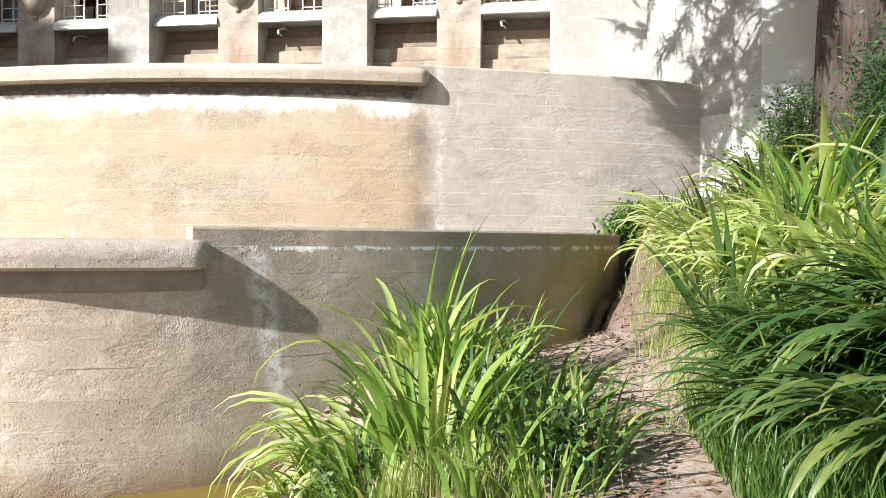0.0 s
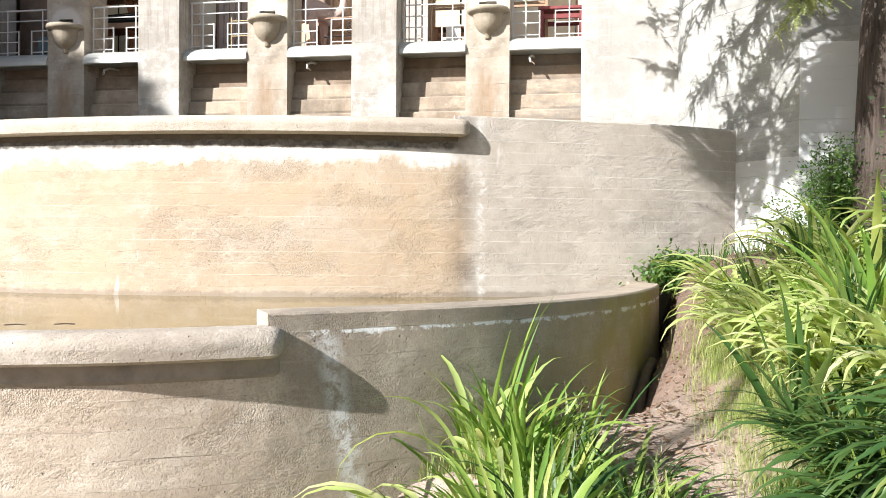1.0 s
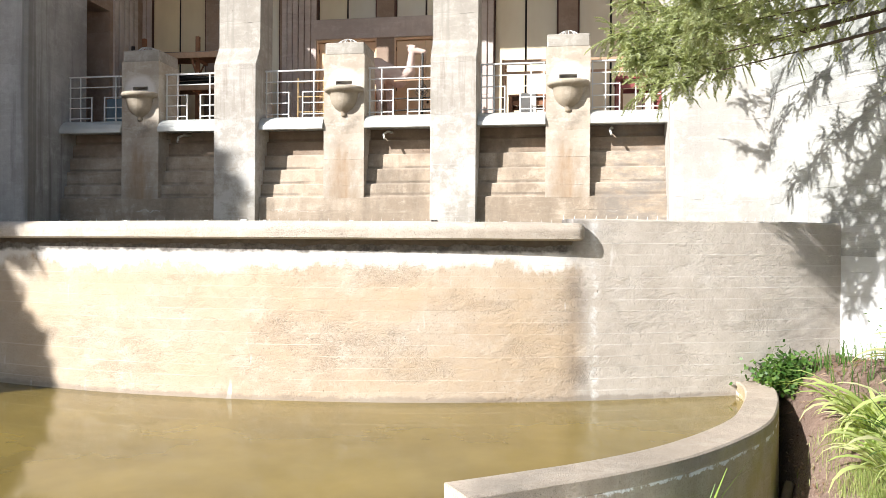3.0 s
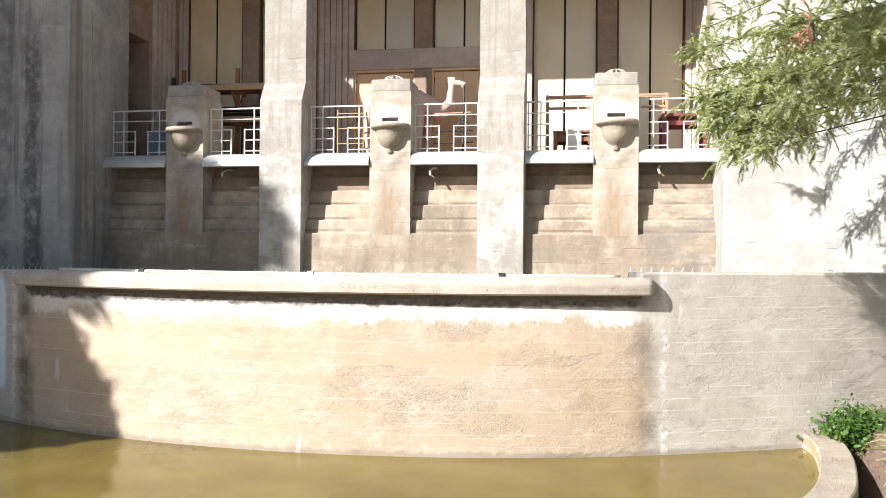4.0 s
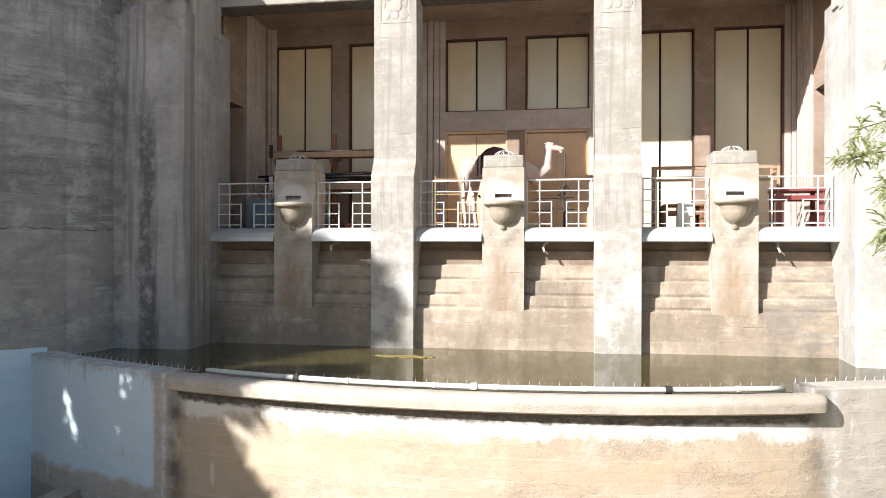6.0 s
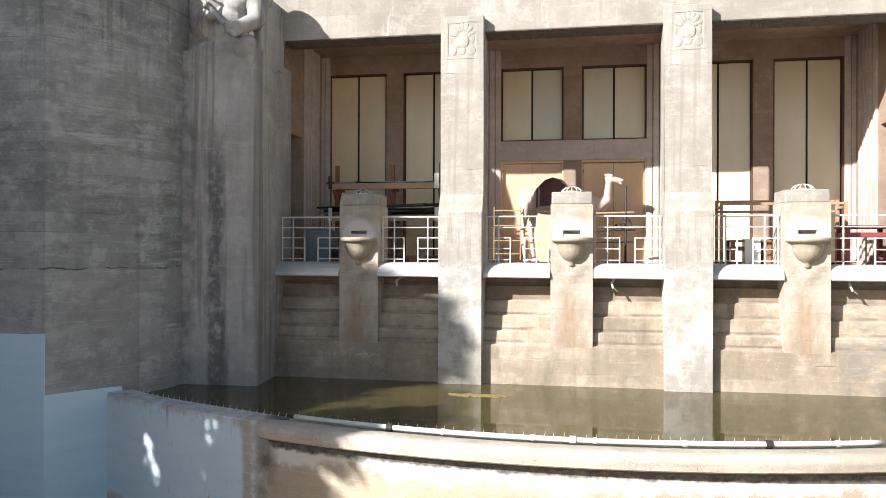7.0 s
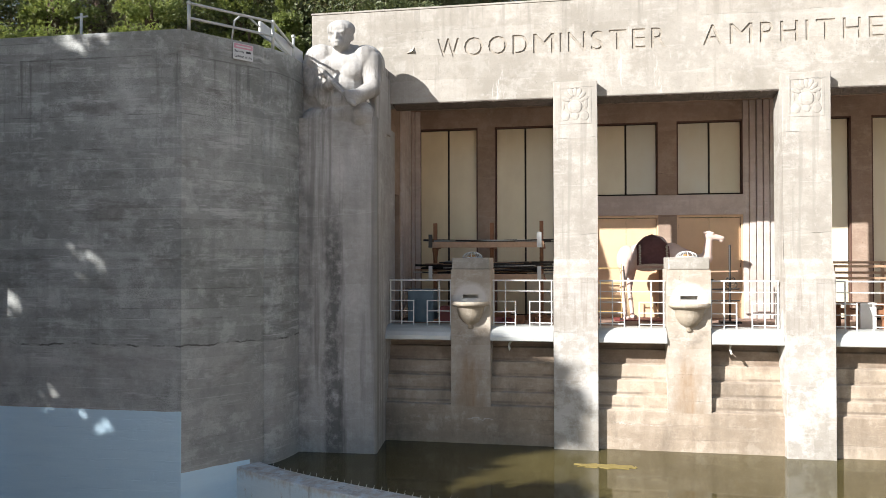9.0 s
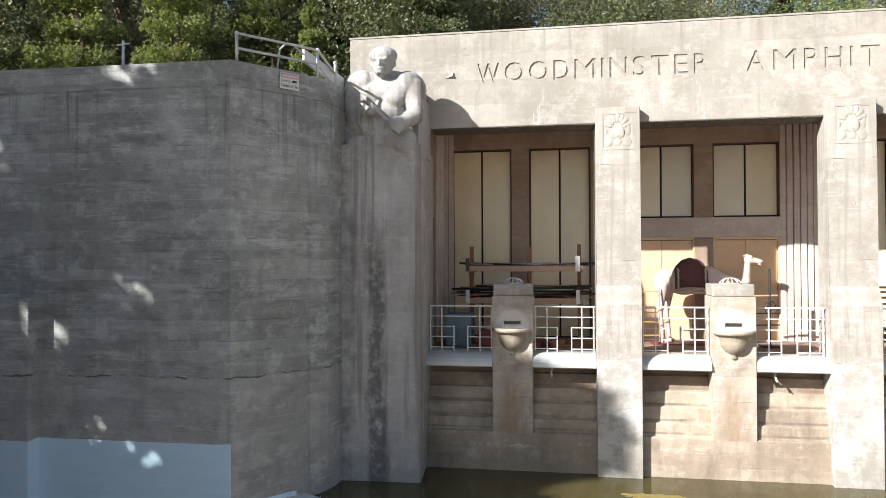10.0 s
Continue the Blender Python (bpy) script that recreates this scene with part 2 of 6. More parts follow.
def lower_concrete():
    """Rough exposed-aggregate wall with algae and lime runs."""
    k = concrete("lower_wall_concrete", (0.56, 0.475, 0.385), (0.42, 0.345, 0.27), (0.65, 0.58, 0.49), board=0.24, grit=1.1, lines=0.35, worn=0.7)
    x, y, z = k.xyz()
    run = k.math("MULTIPLY", k.ramp(k.noise(8.0, 6, 0.75), 0.42, 0.54), k.ramp(k.math("ABSOLUTE", k.math("SUBTRACT", x, k.math("ADD", 4.62, k.math("MULTIPLY", k.math("SUBTRACT", 1.9, z), 0.16)))), 0.12, 0.02))
    wet = k.math("MULTIPLY", k.ramp(k.math("ABSOLUTE", k.math("SUBTRACT", x, 4.4)), 0.45, 0.1), k.ramp(k.noise(2.5, 5, 0.7), 0.4, 0.6))
    overlay(k, k.math("MULTIPLY", wet, 0.45), (0.17, 0.15, 0.125))
    overlay(k, k.math("MULTIPLY", k.math("MULTIPLY", run, k.ramp(z, 2.0, 1.9)), 0.75), (0.66, 0.655, 0.65))
    cap = k.math("MULTIPLY", k.math("GREATER_THAN", z, 2.03), k.ramp(k.noise(3.0, 5), 0.3, 0.6))
    overlay(k, k.math("MULTIPLY", cap, 0.3), (0.24, 0.21, 0.175))
    lime = k.math("ABSOLUTE", k.math("SUBTRACT", z, k.math("ADD", 1.99, k.math("MULTIPLY", k.math("SUBTRACT", k.noise(3.0, 8, 0.8), 0.5), 0.11))))
    lime = k.math("ADD", lime, k.math("MULTIPLY", k.math("SUBTRACT", k.noise(6.0, 7, 0.8), 0.5), 0.09))
    lime = k.math("MULTIPLY", k.ramp(lime, 0.024, 0.01), k.ramp(k.noise(3.5, 5, 0.7), 0.46, 0.52))
    overlay(k, k.math("MULTIPLY", k.math("MULTIPLY", lime, k.ramp(x, 4.3, 4.4)), 0.95), (0.8, 0.8, 0.8))
    algae = k.math("MULTIPLY", k.ramp(x, 5.6, 7.2), k.ramp(k.noise(1.6, 5), 0.3, 0.62))
    overlay(k, k.math("MULTIPLY", k.math("MULTIPLY", algae, k.ramp(z, 2.16, 2.1)), 0.85), (0.4, 0.33, 0.13))
    old = k.math("MULTIPLY", k.math("MULTIPLY", k.ramp(x, 4.1, 4.6), k.ramp(x, 7.0, 5.6, 0.25, 1.0)), k.ramp(k.noise(1.4, 8, 0.74), 0.32, 0.55, 0.35, 1.0))
    overlay(k, k.math("MULTIPLY", old, 0.5), (0.19, 0.165, 0.13))
    overlay(k, k.math("MULTIPLY", k.math("MULTIPLY", run, k.ramp(z, 2.0, 1.9)), 0.7), (0.66, 0.655, 0.65))
    overlay(k, k.math("MULTIPLY", k.math("MULTIPLY", lime, k.ramp(x, 4.3, 4.4)), 0.9), (0.8, 0.8, 0.8))
    foot = k.math("ADD", z, k.math("MULTIPLY", k.noise(5.0, 4), 0.25))
    overlay(k, k.math("MULTIPLY", k.ramp(foot, 0.45, 0.15), 0.7), (0.2, 0.12, 0.06))
    return k.m


LOWER = lower_concrete()


def tower_concrete():
    """Grey tower concrete with a pale blue painted foot."""
    k = concrete("tower_concrete", (0.355, 0.368, 0.35), (0.215, 0.224, 0.213), (0.51, 0.53, 0.51), board=0.2, lines=0.45, grit=0.8, worn=0.45)
    x, y, z = k.xyz()
    overlay(k, k.math("MULTIPLY", k.ramp(k.noise(1.6, 6, 0.7, vec=k.scaled(0.5, 0.5, 1.6)), 0.55, 0.66), 0.5), (0.12, 0.11, 0.1))
    seam = k.math("ADD", z, k.math("MULTIPLY", k.noise(0.9, 6, 0.7), 0.3))
    below = k.math("MULTIPLY", k.ramp(seam, 7.3, 7.28), k.ramp(k.noise(1.3, 6, 0.7), 0.3, 0.55))
    overlay(k, k.math("MULTIPLY", below, 0.4), (0.44, 0.43, 0.41))
    streaks = k.math("MULTIPLY", k.ramp(k.noise(1.0, 8, 0.75, vec=k.scaled(0.5, 0.5, 5.0)), 0.55, 0.62), k.ramp(k.noise(0.9, 3), 0.42, 0.6))
    overlay(k, k.math("MULTIPLY", streaks, 0.55), (0.56, 0.56, 0.56))
    for level, width in ((7.29, 0.022), (12.92, 0.02), (11.75, 0.012)):
        gap = k.ramp(k.math("ABSOLUTE", k.math("SUBTRACT", seam if level < 8 else z, level)), width, width * 0.4)
        overlay(k, k.math("MULTIPLY", k.math("MULTIPLY", gap, k.ramp(k.noise(2.5, 5), 0.42, 0.55)), 0.8 if level < 8 else 0.45), (0.05, 0.045, 0.04))
    drip = k.math("MULTIPLY", k.ramp(k.noise(1.0, 5, 0.7, vec=k.scaled(5, 5, 0.25)), 0.54, 0.66), k.math("MULTIPLY", k.ramp(z, 10.5, 12.9), k.math("LESS_THAN", z, 12.93)))
    overlay(k, k.math("MULTIPLY", drip, 0.6), (0.08, 0.075, 0.07))
    zz = k.math("ADD", z, k.math("MULTIPLY", k.noise(3.0, 3), 0.05))
    front = k.math("MULTIPLY", k.math("LESS_THAN", zz, 5.88), k.math("GREATER_THAN", k.math("ABSOLUTE", x), 10.195))
    west = k.math("LESS_THAN", x, 0.0)
    side = k.math("MULTIPLY", k.math("GREATER_THAN", k.math("ABSOLUTE", x), 9.3), k.math("LESS_THAN", zz, k.math("ADD", 4.15, k.math("MULTIPLY", west, 0.53))))
    paint = k.math("MAXIMUM", front, k.math("MULTIPLY", side, k.math("ADD", 0.6, k.math("MULTIPLY", west, 0.4))))
    tone = k.mix(k.ramp(k.noise(1.0, 7, 0.72, vec=k.scaled(0.5, 0.5, 4.0)), 0.35, 0.7), (0.6, 0.79, 0.91), (0.52, 0.72, 0.86))
    tone = k.mix(k.math("SUBTRACT", 1.0, west), tone, (0.66, 0.67, 0.68))
    overlay(k, k.math("MULTIPLY", paint, 0.93), tone)
    return k.m


TOWER = tower_concrete()


def pier_concrete():
    """Smooth pier concrete with tall dark water runs."""
    k = concrete("pier_concrete", (0.45, 0.435, 0.41), (0.33, 0.315, 0.29), (0.55, 0.545, 0.525), board=1.55, grit=0.4, streak=0.5, worn=0.25)
    run = k.noise(1.0, 5, 0.6, vec=k.scaled(1.9, 1.9, 0.07))
    overlay(k, k.math("MULTIPLY", k.math("MULTIPLY", k.ramp(run, 0.53, 0.6), k.ramp(k.xyz()[0], 1.0, -1.0, 0.2, 1.0)), 0.65), (0.14, 0.13, 0.115))
    # West pier greyed in patches: weathering plus the shade it stands in, painted.
    old = k.math("MULTIPLY", k.ramp(k.xyz()[0], -6.8, -7.0), k.ramp(k.noise(1.0, 7, 0.7, vec=k.scaled(1.1, 1.1, 0.3)), 0.4, 0.6))
    overlay(k, k.math("MULTIPLY", old, 0.4), (0.22, 0.22, 0.215))
    px, py, pz = k.xyz()
    wob = k.math("MULTIPLY", k.math("SUBTRACT", k.noise(1.1, 6, 0.7, vec=k.scaled(1, 1, 0.5)), 0.5), 0.9)
    band = k.ramp(k.math("ABSOLUTE", k.math("ADD", k.math("ADD", px, 8.02), wob)), 0.26, 0.12)
    band = k.math("MULTIPLY", k.math("MULTIPLY", band, k.ramp(pz, 10.8, 9.2)), k.ramp(k.noise(3.0, 6, 0.72), 0.36, 0.52))
    overlay(k, k.math("MULTIPLY", band, 0.75), (0.085, 0.085, 0.08))
    edge = k.math("MULTIPLY", k.ramp(k.math("ABSOLUTE", k.math("ADD", k.math("ADD", px, 8.72), wob)), 0.3, 0.1), k.ramp(k.noise(2.4, 6, 0.7), 0.4, 0.58))
    overlay(k, k.math("MULTIPLY", edge, 0.55), (0.11, 0.11, 0.105))
    return k.m


PIER = pier_concrete()


def wash_wall():
    """Ochre-stained wall with a pale lime wash under the lip, greyer wings and a patch of old blue paint."""
    k = concrete("stained_wall_concrete", (0.45, 0.375, 0.295), (0.41, 0.325, 0.24), (0.54, 0.475, 0.4), board=0.17, grit=1.05, streak=0.25, lines=0.7, cracks=0.15, worn=0.65)
    x, y, z = k.xyz()
    ax = k.math("ABSOLUTE", x)
    wob = k.math("MULTIPLY", k.math("SUBTRACT", k.noise(1.7, 5), 0.5), 0.7)
    far = k.ramp(k.math("ADD", ax, k.math("MULTIPLY", wob, 0.35)), 5.12, 5.3)
    wide = k.ramp(ax, 5.6, 5.0)
    wet = k.math("MULTIPLY", k.ramp(k.math("ABSOLUTE", k.math("SUBTRACT", k.math("ADD", ax, k.math("MULTIPLY", wob, 0.2)), 5.15)), 0.3, 0.05), k.ramp(k.noise(2.2, 4), 0.3, 0.6))
    wash = k.math("ADD", z, k.math("MULTIPLY", k.noise(1.3, 8, 0.75, vec=k.scaled(0.9, 1, 0.6)), 1.0))
    ochre = k.math("MULTIPLY", k.ramp(k.noise(0.7, 7, 0.7, vec=k.scaled(0.7, 1, 1.3)), 0.42, 0.58), k.math("MULTIPLY", k.ramp(z, 4.15, 3.6), k.ramp(z, 1.8, 2.4)))
    overlay(k, k.math("MULTIPLY", k.math("MULTIPLY", ochre, wide), k.ramp(x, -3.0, 3.0, 0.5, 0.75)), (0.45, 0.345, 0.235))
    overlay(k, k.math("MULTIPLY", k.math("MULTIPLY", k.ramp(wash, 4.4, 4.52), wide), 0.8), (0.72, 0.71, 0.69))
    drip = k.math("MULTIPLY", k.ramp(k.noise(1.0, 6, 0.7, vec=k.scaled(3.6, 3.6, 0.5)), 0.62, 0.68), k.ramp(z, 3.0, 3.8))
    overlay(k, k.math("MULTIPLY", k.math("MULTIPLY", drip, wide), 0.6), (0.7, 0.69, 0.67))
    patch = k.math("MULTIPLY", k.ramp(k.noise(2.1, 6, 0.7), 0.5, 0.6), k.ramp(z, 3.2, 4.0))
    overlay(k, k.math("MULTIPLY", k.math("MULTIPLY", patch, wide), 0.25), (0.62, 0.58, 0.5))
    overlay(k, k.math("MULTIPLY", far, 0.62), k.mix(k.ramp(k.noise(2.2, 8, 0.75), 0.35, 0.65), (0.55, 0.525, 0.49), (0.385, 0.36, 0.33)))
    board_z = k.math("ADD", k.math("DIVIDE", z, 0.17), k.math("MULTIPLY", k.noise(0.5, 3), 0.3))
    fin = k.ramp(k.math("ABSOLUTE", k.math("SUBTRACT", k.math("FRACT", board_z), 0.5)), 0.065, 0.025)
    fin = k.math("MULTIPLY", fin, k.ramp(k.noise(1.3, 7, 0.72, vec=k.scaled(0.6, 0.6, 6.0)), 0.42, 0.55))
    overlay(k, k.math("MULTIPLY", k.math("MULTIPLY", fin, far), 0.4), (0.64, 0.62, 0.59))
    overlay(k, k.math("MULTIPLY", k.math("MULTIPLY", fin, wide), 0.13), (0.66, 0.6, 0.52))
    worn = k.ramp(k.noise(1.0, 8, 0.76, vec=k.scaled(2.0, 2.0, 4.5)), 0.54, 0.64)
    overlay(k, k.math("MULTIPLY", k.math("MULTIPLY", worn, far), 0.35), (0.27, 0.25, 0.22))
    overlay(k, k.math("MULTIPLY", wet, k.ramp(x, 1.0, -1.0, 0.55, 0.9)), (0.13, 0.105, 0.085))
    lime = k.math("MULTIPLY", k.ramp(k.math("ABSOLUTE", k.math("SUBTRACT", ax, k.math("ADD", 5.42, k.math("MULTIPLY", wob, 0.2)))), 0.09, 0.02), k.ramp(k.noise(5.0, 5, 0.7), 0.45, 0.6))
    overlay(k, k.math("MULTIPLY", lime, 0.8), (0.66, 0.66, 0.65))
    blot = k.ramp(k.noise(2.3, 3, 0.5, vec=k.scaled(1.5, 1, 0.35)), 0.68, 0.72)
    overlay(k, k.math("MULTIPLY", blot, 0.55), (0.64, 0.63, 0.61))
    # Under-lip band: black grime, painted darker still for the lip's shade.
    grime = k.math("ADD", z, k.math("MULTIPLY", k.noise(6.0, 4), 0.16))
    overlay(k, k.math("MULTIPLY", k.math("MULTIPLY", k.ramp(grime, 4.2, 4.26), k.ramp(ax, 5.2, 5.0)), 0.93), k.mix(k.ramp(k.noise(7.0, 6, 0.75), 0.4, 0.6), (0.035, 0.03, 0.026), (0.15, 0.135, 0.12)))
    overlay(k, k.math("MULTIPLY", k.ramp(grime, 2.12, 2.08), 0.5), (0.2, 0.17, 0.14))
    blue = k.ramp(k.math("ADD", x, k.math("MULTIPLY", wob, 0.15)), -5.62, -5.7)
    blue = k.math("MULTIPLY", blue, k.ramp(k.math("ADD", z, k.math("MULTIPLY", k.noise(2.0, 5), 0.5)), 2.7, 2.85))
    flake = k.math("MULTIPLY", k.ramp(k.noise(1.0, 8, 0.78, vec=k.scaled(7.0, 7.0, 2.2)), 0.68, 0.6), k.ramp(k.math("ADD", z, k.math("MULTIPLY", k.noise(3.5, 6, 0.7), 0.9)), 5.1, 4.85))
    overlay(k, k.math("MULTIPLY", k.math("MULTIPLY", blue, flake), 0.9), k.mix(k.noise(1.0, 6, 0.7, vec=k.scaled(0.8, 0.8, 6.0)), (0.72, 0.83, 0.88), (0.54, 0.68, 0.76)))
    drips = k.math("MULTIPLY", k.ramp(k.noise(1.0, 6, 0.75, vec=k.scaled(5.0, 5.0, 0.5)), 0.55, 0.66), k.ramp(k.math("ADD", z, k.noise(4.0, 4)), 4.5, 5.2))
    overlay(k, k.math("MULTIPLY", k.math("MULTIPLY", drips, blue), 0.7), (0.13, 0.125, 0.115))
    return k.m


WASH = wash_wall()


def plain(name, c, rough=0.6, metal=0.0, var=0.25, scale=6.0, bump=0.15):
    k = Mat(name, rough, metal)
    dark = tuple(v * 0.6 for v in c)
    f = k.noise(scale, 5)
    k.color(k.mix(k.math("MULTIPLY", k.ramp(f, 0.4, 0.75), var * 2), c, dark))
    k.bump(k.noise(scale * 6, 4), bump, 0.01)
    return k.m


def water(name, c, depth_rough=0.04):
    k = Mat(name, depth_rough)
    f = k.noise(0.6, 5)
    k.color(k.mix(k.ramp(f, 0.35, 0.7), c, tuple(v * 1.5 for v in c)))
    k.b.inputs["IOR"].default_value = 1.33
    k.bump(k.noise(5.0, 3), 0.05, 0.01)
    return k.m


POOL_UP = water("upper_pool_water", (0.06, 0.05, 0.02))
POOL_LOW = water("lower_pool_water", (0.14, 0.104, 0.028))
def cream_panel():
    """Cream sheet behind old glass, each with its own tint, streaks and a soft gloss."""
    k = Mat("cream_panel", 0.22)
    tint = k.mix(k.ramp(k.random(), 0.2, 0.9), (0.78, 0.67, 0.45), (0.62, 0.6, 0.5))
    cloud = k.noise(0.8, 4, 0.55, vec=k.scaled(1.0, 1.0, 0.6))
    c = k.mix(k.math("MULTIPLY", k.ramp(cloud, 0.42, 0.66), 0.5), tint, (0.56, 0.47, 0.32))
    c = k.mix(k.math("MULTIPLY", k.ramp(k.noise(1.0, 5, 0.7, vec=k.scaled(9.0, 9.0, 0.3)), 0.6, 0.7), 0.25), c, (0.7, 0.68, 0.6))
    k.color(c)
    k.bump(k.noise(0.9, 2), 0.12, 0.02)
    return k.m


CREAM = cream_panel()
DOORP = plain("tan_door_paint", (0.67, 0.48, 0.305), 0.5, 0, 0.15, 2.0, 0.05)
DARK = plain("dark_gap", (0.03, 0.025, 0.02), 0.8)
WHITEP = plain("white_rail_paint", (0.58, 0.59, 0.58), 0.4, 0, 0.1)
GALV = plain("galvanised_sheet", (0.52, 0.535, 0.51), 0.4, 0.25, 0.25, 1.6, 0.05)
WOOD = plain("timber", (0.26, 0.12, 0.06), 0.7, 0, 0.3, 8)
FRAME = plain("dark_window_timber", (0.1, 0.05, 0.035), 0.7, 0, 0.4, 8)
STAGE = plain("stage_floor_paint", (0.3, 0.2, 0.155), 0.75, 0, 0.35, 1.5, 0.2)
def soil():
    k = Mat("soil", 0.96)
    dist, tone = k.cells(38.0)
    c = k.mix(k.ramp(k.noise(1.6, 6, 0.7), 0.35, 0.65), (0.52, 0.42, 0.35), (0.34, 0.245, 0.19))
    mulch = k.ramp(k.math("ADD", k.xyz()[1], k.math("MULTIPLY", k.noise(1.2, 4), 1.2)), -8.0, -6.6)
    c = k.mix(k.math("MULTIPLY", mulch, 0.85), c, k.mix(k.noise(9.0, 6, 0.75), (0.22, 0.145, 0.11), (0.12, 0.075, 0.055)))
    c = k.mix(k.math("MULTIPLY", k.ramp(tone, 0.7, 1.0), 0.6), c, (0.1, 0.06, 0.04))
    c = k.mix(k.math("MULTIPLY", k.ramp(tone, 0.25, 0.0), 0.35), c, (0.38, 0.3, 0.23))
    k.color(c)
    k.bump(k.math("ADD", k.math("MULTIPLY", k.noise(14.0, 7, 0.75), 1.4), k.math("MULTIPLY", tone, 0.5)), 0.9, 0.03)
    return k.m


SOIL = soil()
# Darker than its wall: staining, and the lower lip's shade in the colour.
CORBEL = plain("stained_shaded_corbel", (0.3, 0.26, 0.22), 0.95, 0, 0.5, 5.0, 0.9)
# Near black: staining and underside shade together in one colour.
GRIME_SHADE = plain("stained_shaded_concrete", (0.12, 0.1, 0.085), 0.95, 0, 0.5, 7.0, 0.8)
BLUE = plain("blue_grey_paint", (0.17, 0.24, 0.28), 0.75, 0, 0.3, 1.5, 0.3)
PIPE = plain("white_pipe", (0.6, 0.6, 0.54), 0.5, 0, 0.2, 4)


# ---- mesh helpers ----
def link_mesh(name, bm, mat, smooth=False):
    me = bpy.data.meshes.new(name)
    bmesh.ops.recalc_face_normals(bm, faces=bm.faces)
    if smooth:
        for f in bm.faces:
            f.smooth = True
    bm.to_mesh(me)
    bm.free()
    if smooth == "arris":
        me.set_sharp_from_angle(angle=0.55)
    me.materials.append(mat)
    return new(name, me)


def thing(name, label, category, group="", at=(0, 0, 0), kind=""):
    ob = new(name)
    ob.location = at
    ob.empty_display_size = 0.2
    return tagged(ob, label, category, group, kind)


def part(name, bm, mat, parent, label="", smooth=False):
    ob = link_mesh(name, bm, mat, smooth)
    ob.parent = parent
    if label:
        ob["label"] = label
    return ob


def solid(name, bm, mat, label, category, kind="structure", smooth=False, group=""):
    return tagged(link_mesh(name, bm, mat, smooth), label, category, group, kind)


def box(bm, x0, x1, y0, y1, z0, z1, bevel=0.0):
    vs = [bm.verts.new(p) for p in ((x0, y0, z0), (x1, y0, z0), (x1, y1, z0), (x0, y1, z0), (x0, y0, z1), (x1, y0, z1), (x1, y1, z1), (x0, y1, z1))]
    fs = [bm.faces.new([vs[i] for i in q]) for q in ((0, 3, 2, 1), (4, 5, 6, 7), (0, 1, 5, 4), (1, 2, 6, 5), (2, 3, 7, 6), (3, 0, 4, 7))]
    if bevel:
        es = {e for f in fs for e in f.edges}
        bmesh.ops.bevel(bm, geom=list(es), offset=bevel, segments=2, affect="EDGES", profile=0.5)
    return bm


def boxed(x0, x1, y0, y1, z0, z1, bevel=0.0):
    return box(bmesh.new(), x0, x1, y0, y1, z0, z1, bevel)


def prism(poly, z0, z1, bm=None):
    """An upright prism over a plan polygon."""
    bm = bm or bmesh.new()
    lo = [bm.verts.new((x, y, z0)) for x, y in poly]
    hi = [bm.verts.new((x, y, z1)) for x, y in poly]
    n = len(poly)
    bm.faces.new(lo[::-1])
    bm.faces.new(hi)
    for i in range(n):
        bm.faces.new((lo[i], lo[(i + 1) % n], hi[(i + 1) % n], hi[i]))
    return bm


def lathe_x(prof, x0, x1, bm=None):
    """A profile of (y, z) points drawn out along x."""
    bm = bm or bmesh.new()
    a = [bm.verts.new((x0, y, z)) for y, z in prof]
    b = [bm.verts.new((x1, y, z)) for y, z in prof]
    n = len(prof)
    bm.faces.new(a)
    bm.faces.new(b[::-1])
    for i in range(n):
        bm.faces.new((a[i], b[i], b[(i + 1) % n], a[(i + 1) % n]))
    return bm


def sweep(path, prof, bm=None, round_ends=0.0):
    """A closed profile of (outward, z) points carried along a plan path, whose outward side is to its right."""
    bm = bm or bmesh.new()
    rings = []
    for i, (x, y) in enumerate(path):
        p, q = path[max(i - 1, 0)], path[min(i + 1, len(path) - 1)]
        dx, dy = q[0] - p[0], q[1] - p[1]
        l = math.hypot(dx, dy)
        nx, ny = dy / l, -dx / l
        rings.append([bm.verts.new((x + nx * o, y + ny * o, z)) for o, z in prof])
        if round_ends and i in (0, len(path) - 1):
            tx, ty = (-dx / l, -dy / l) if i == 0 else (dx / l, dy / l)
            zm = sum(z for o, z in prof) / len(prof)
            extra = []
            for f in (0.35, 0.65, 0.85, 0.97):
                s = math.sqrt(1 - f * f)
                e = f * round_ends
                extra.append([bm.verts.new((x + tx * e + nx * o * (s if o > 0 else 1), y + ty * e + ny * o * (s if o > 0 else 1), zm + (z - zm) * (0.35 + 0.65 * s))) for o, z in prof])
            if i == 0:
                rings = extra[::-1] + rings
            else:
                rings += extra
    n = len(prof)
    for a, b in zip(rings, rings[1:]):
        for i in range(n):
            bm.faces.new((a[i], b[i], b[(i + 1) % n], a[(i + 1) % n]))
    bm.faces.new(rings[0][::-1])
    bm.faces.new(rings[-1])
    return bm


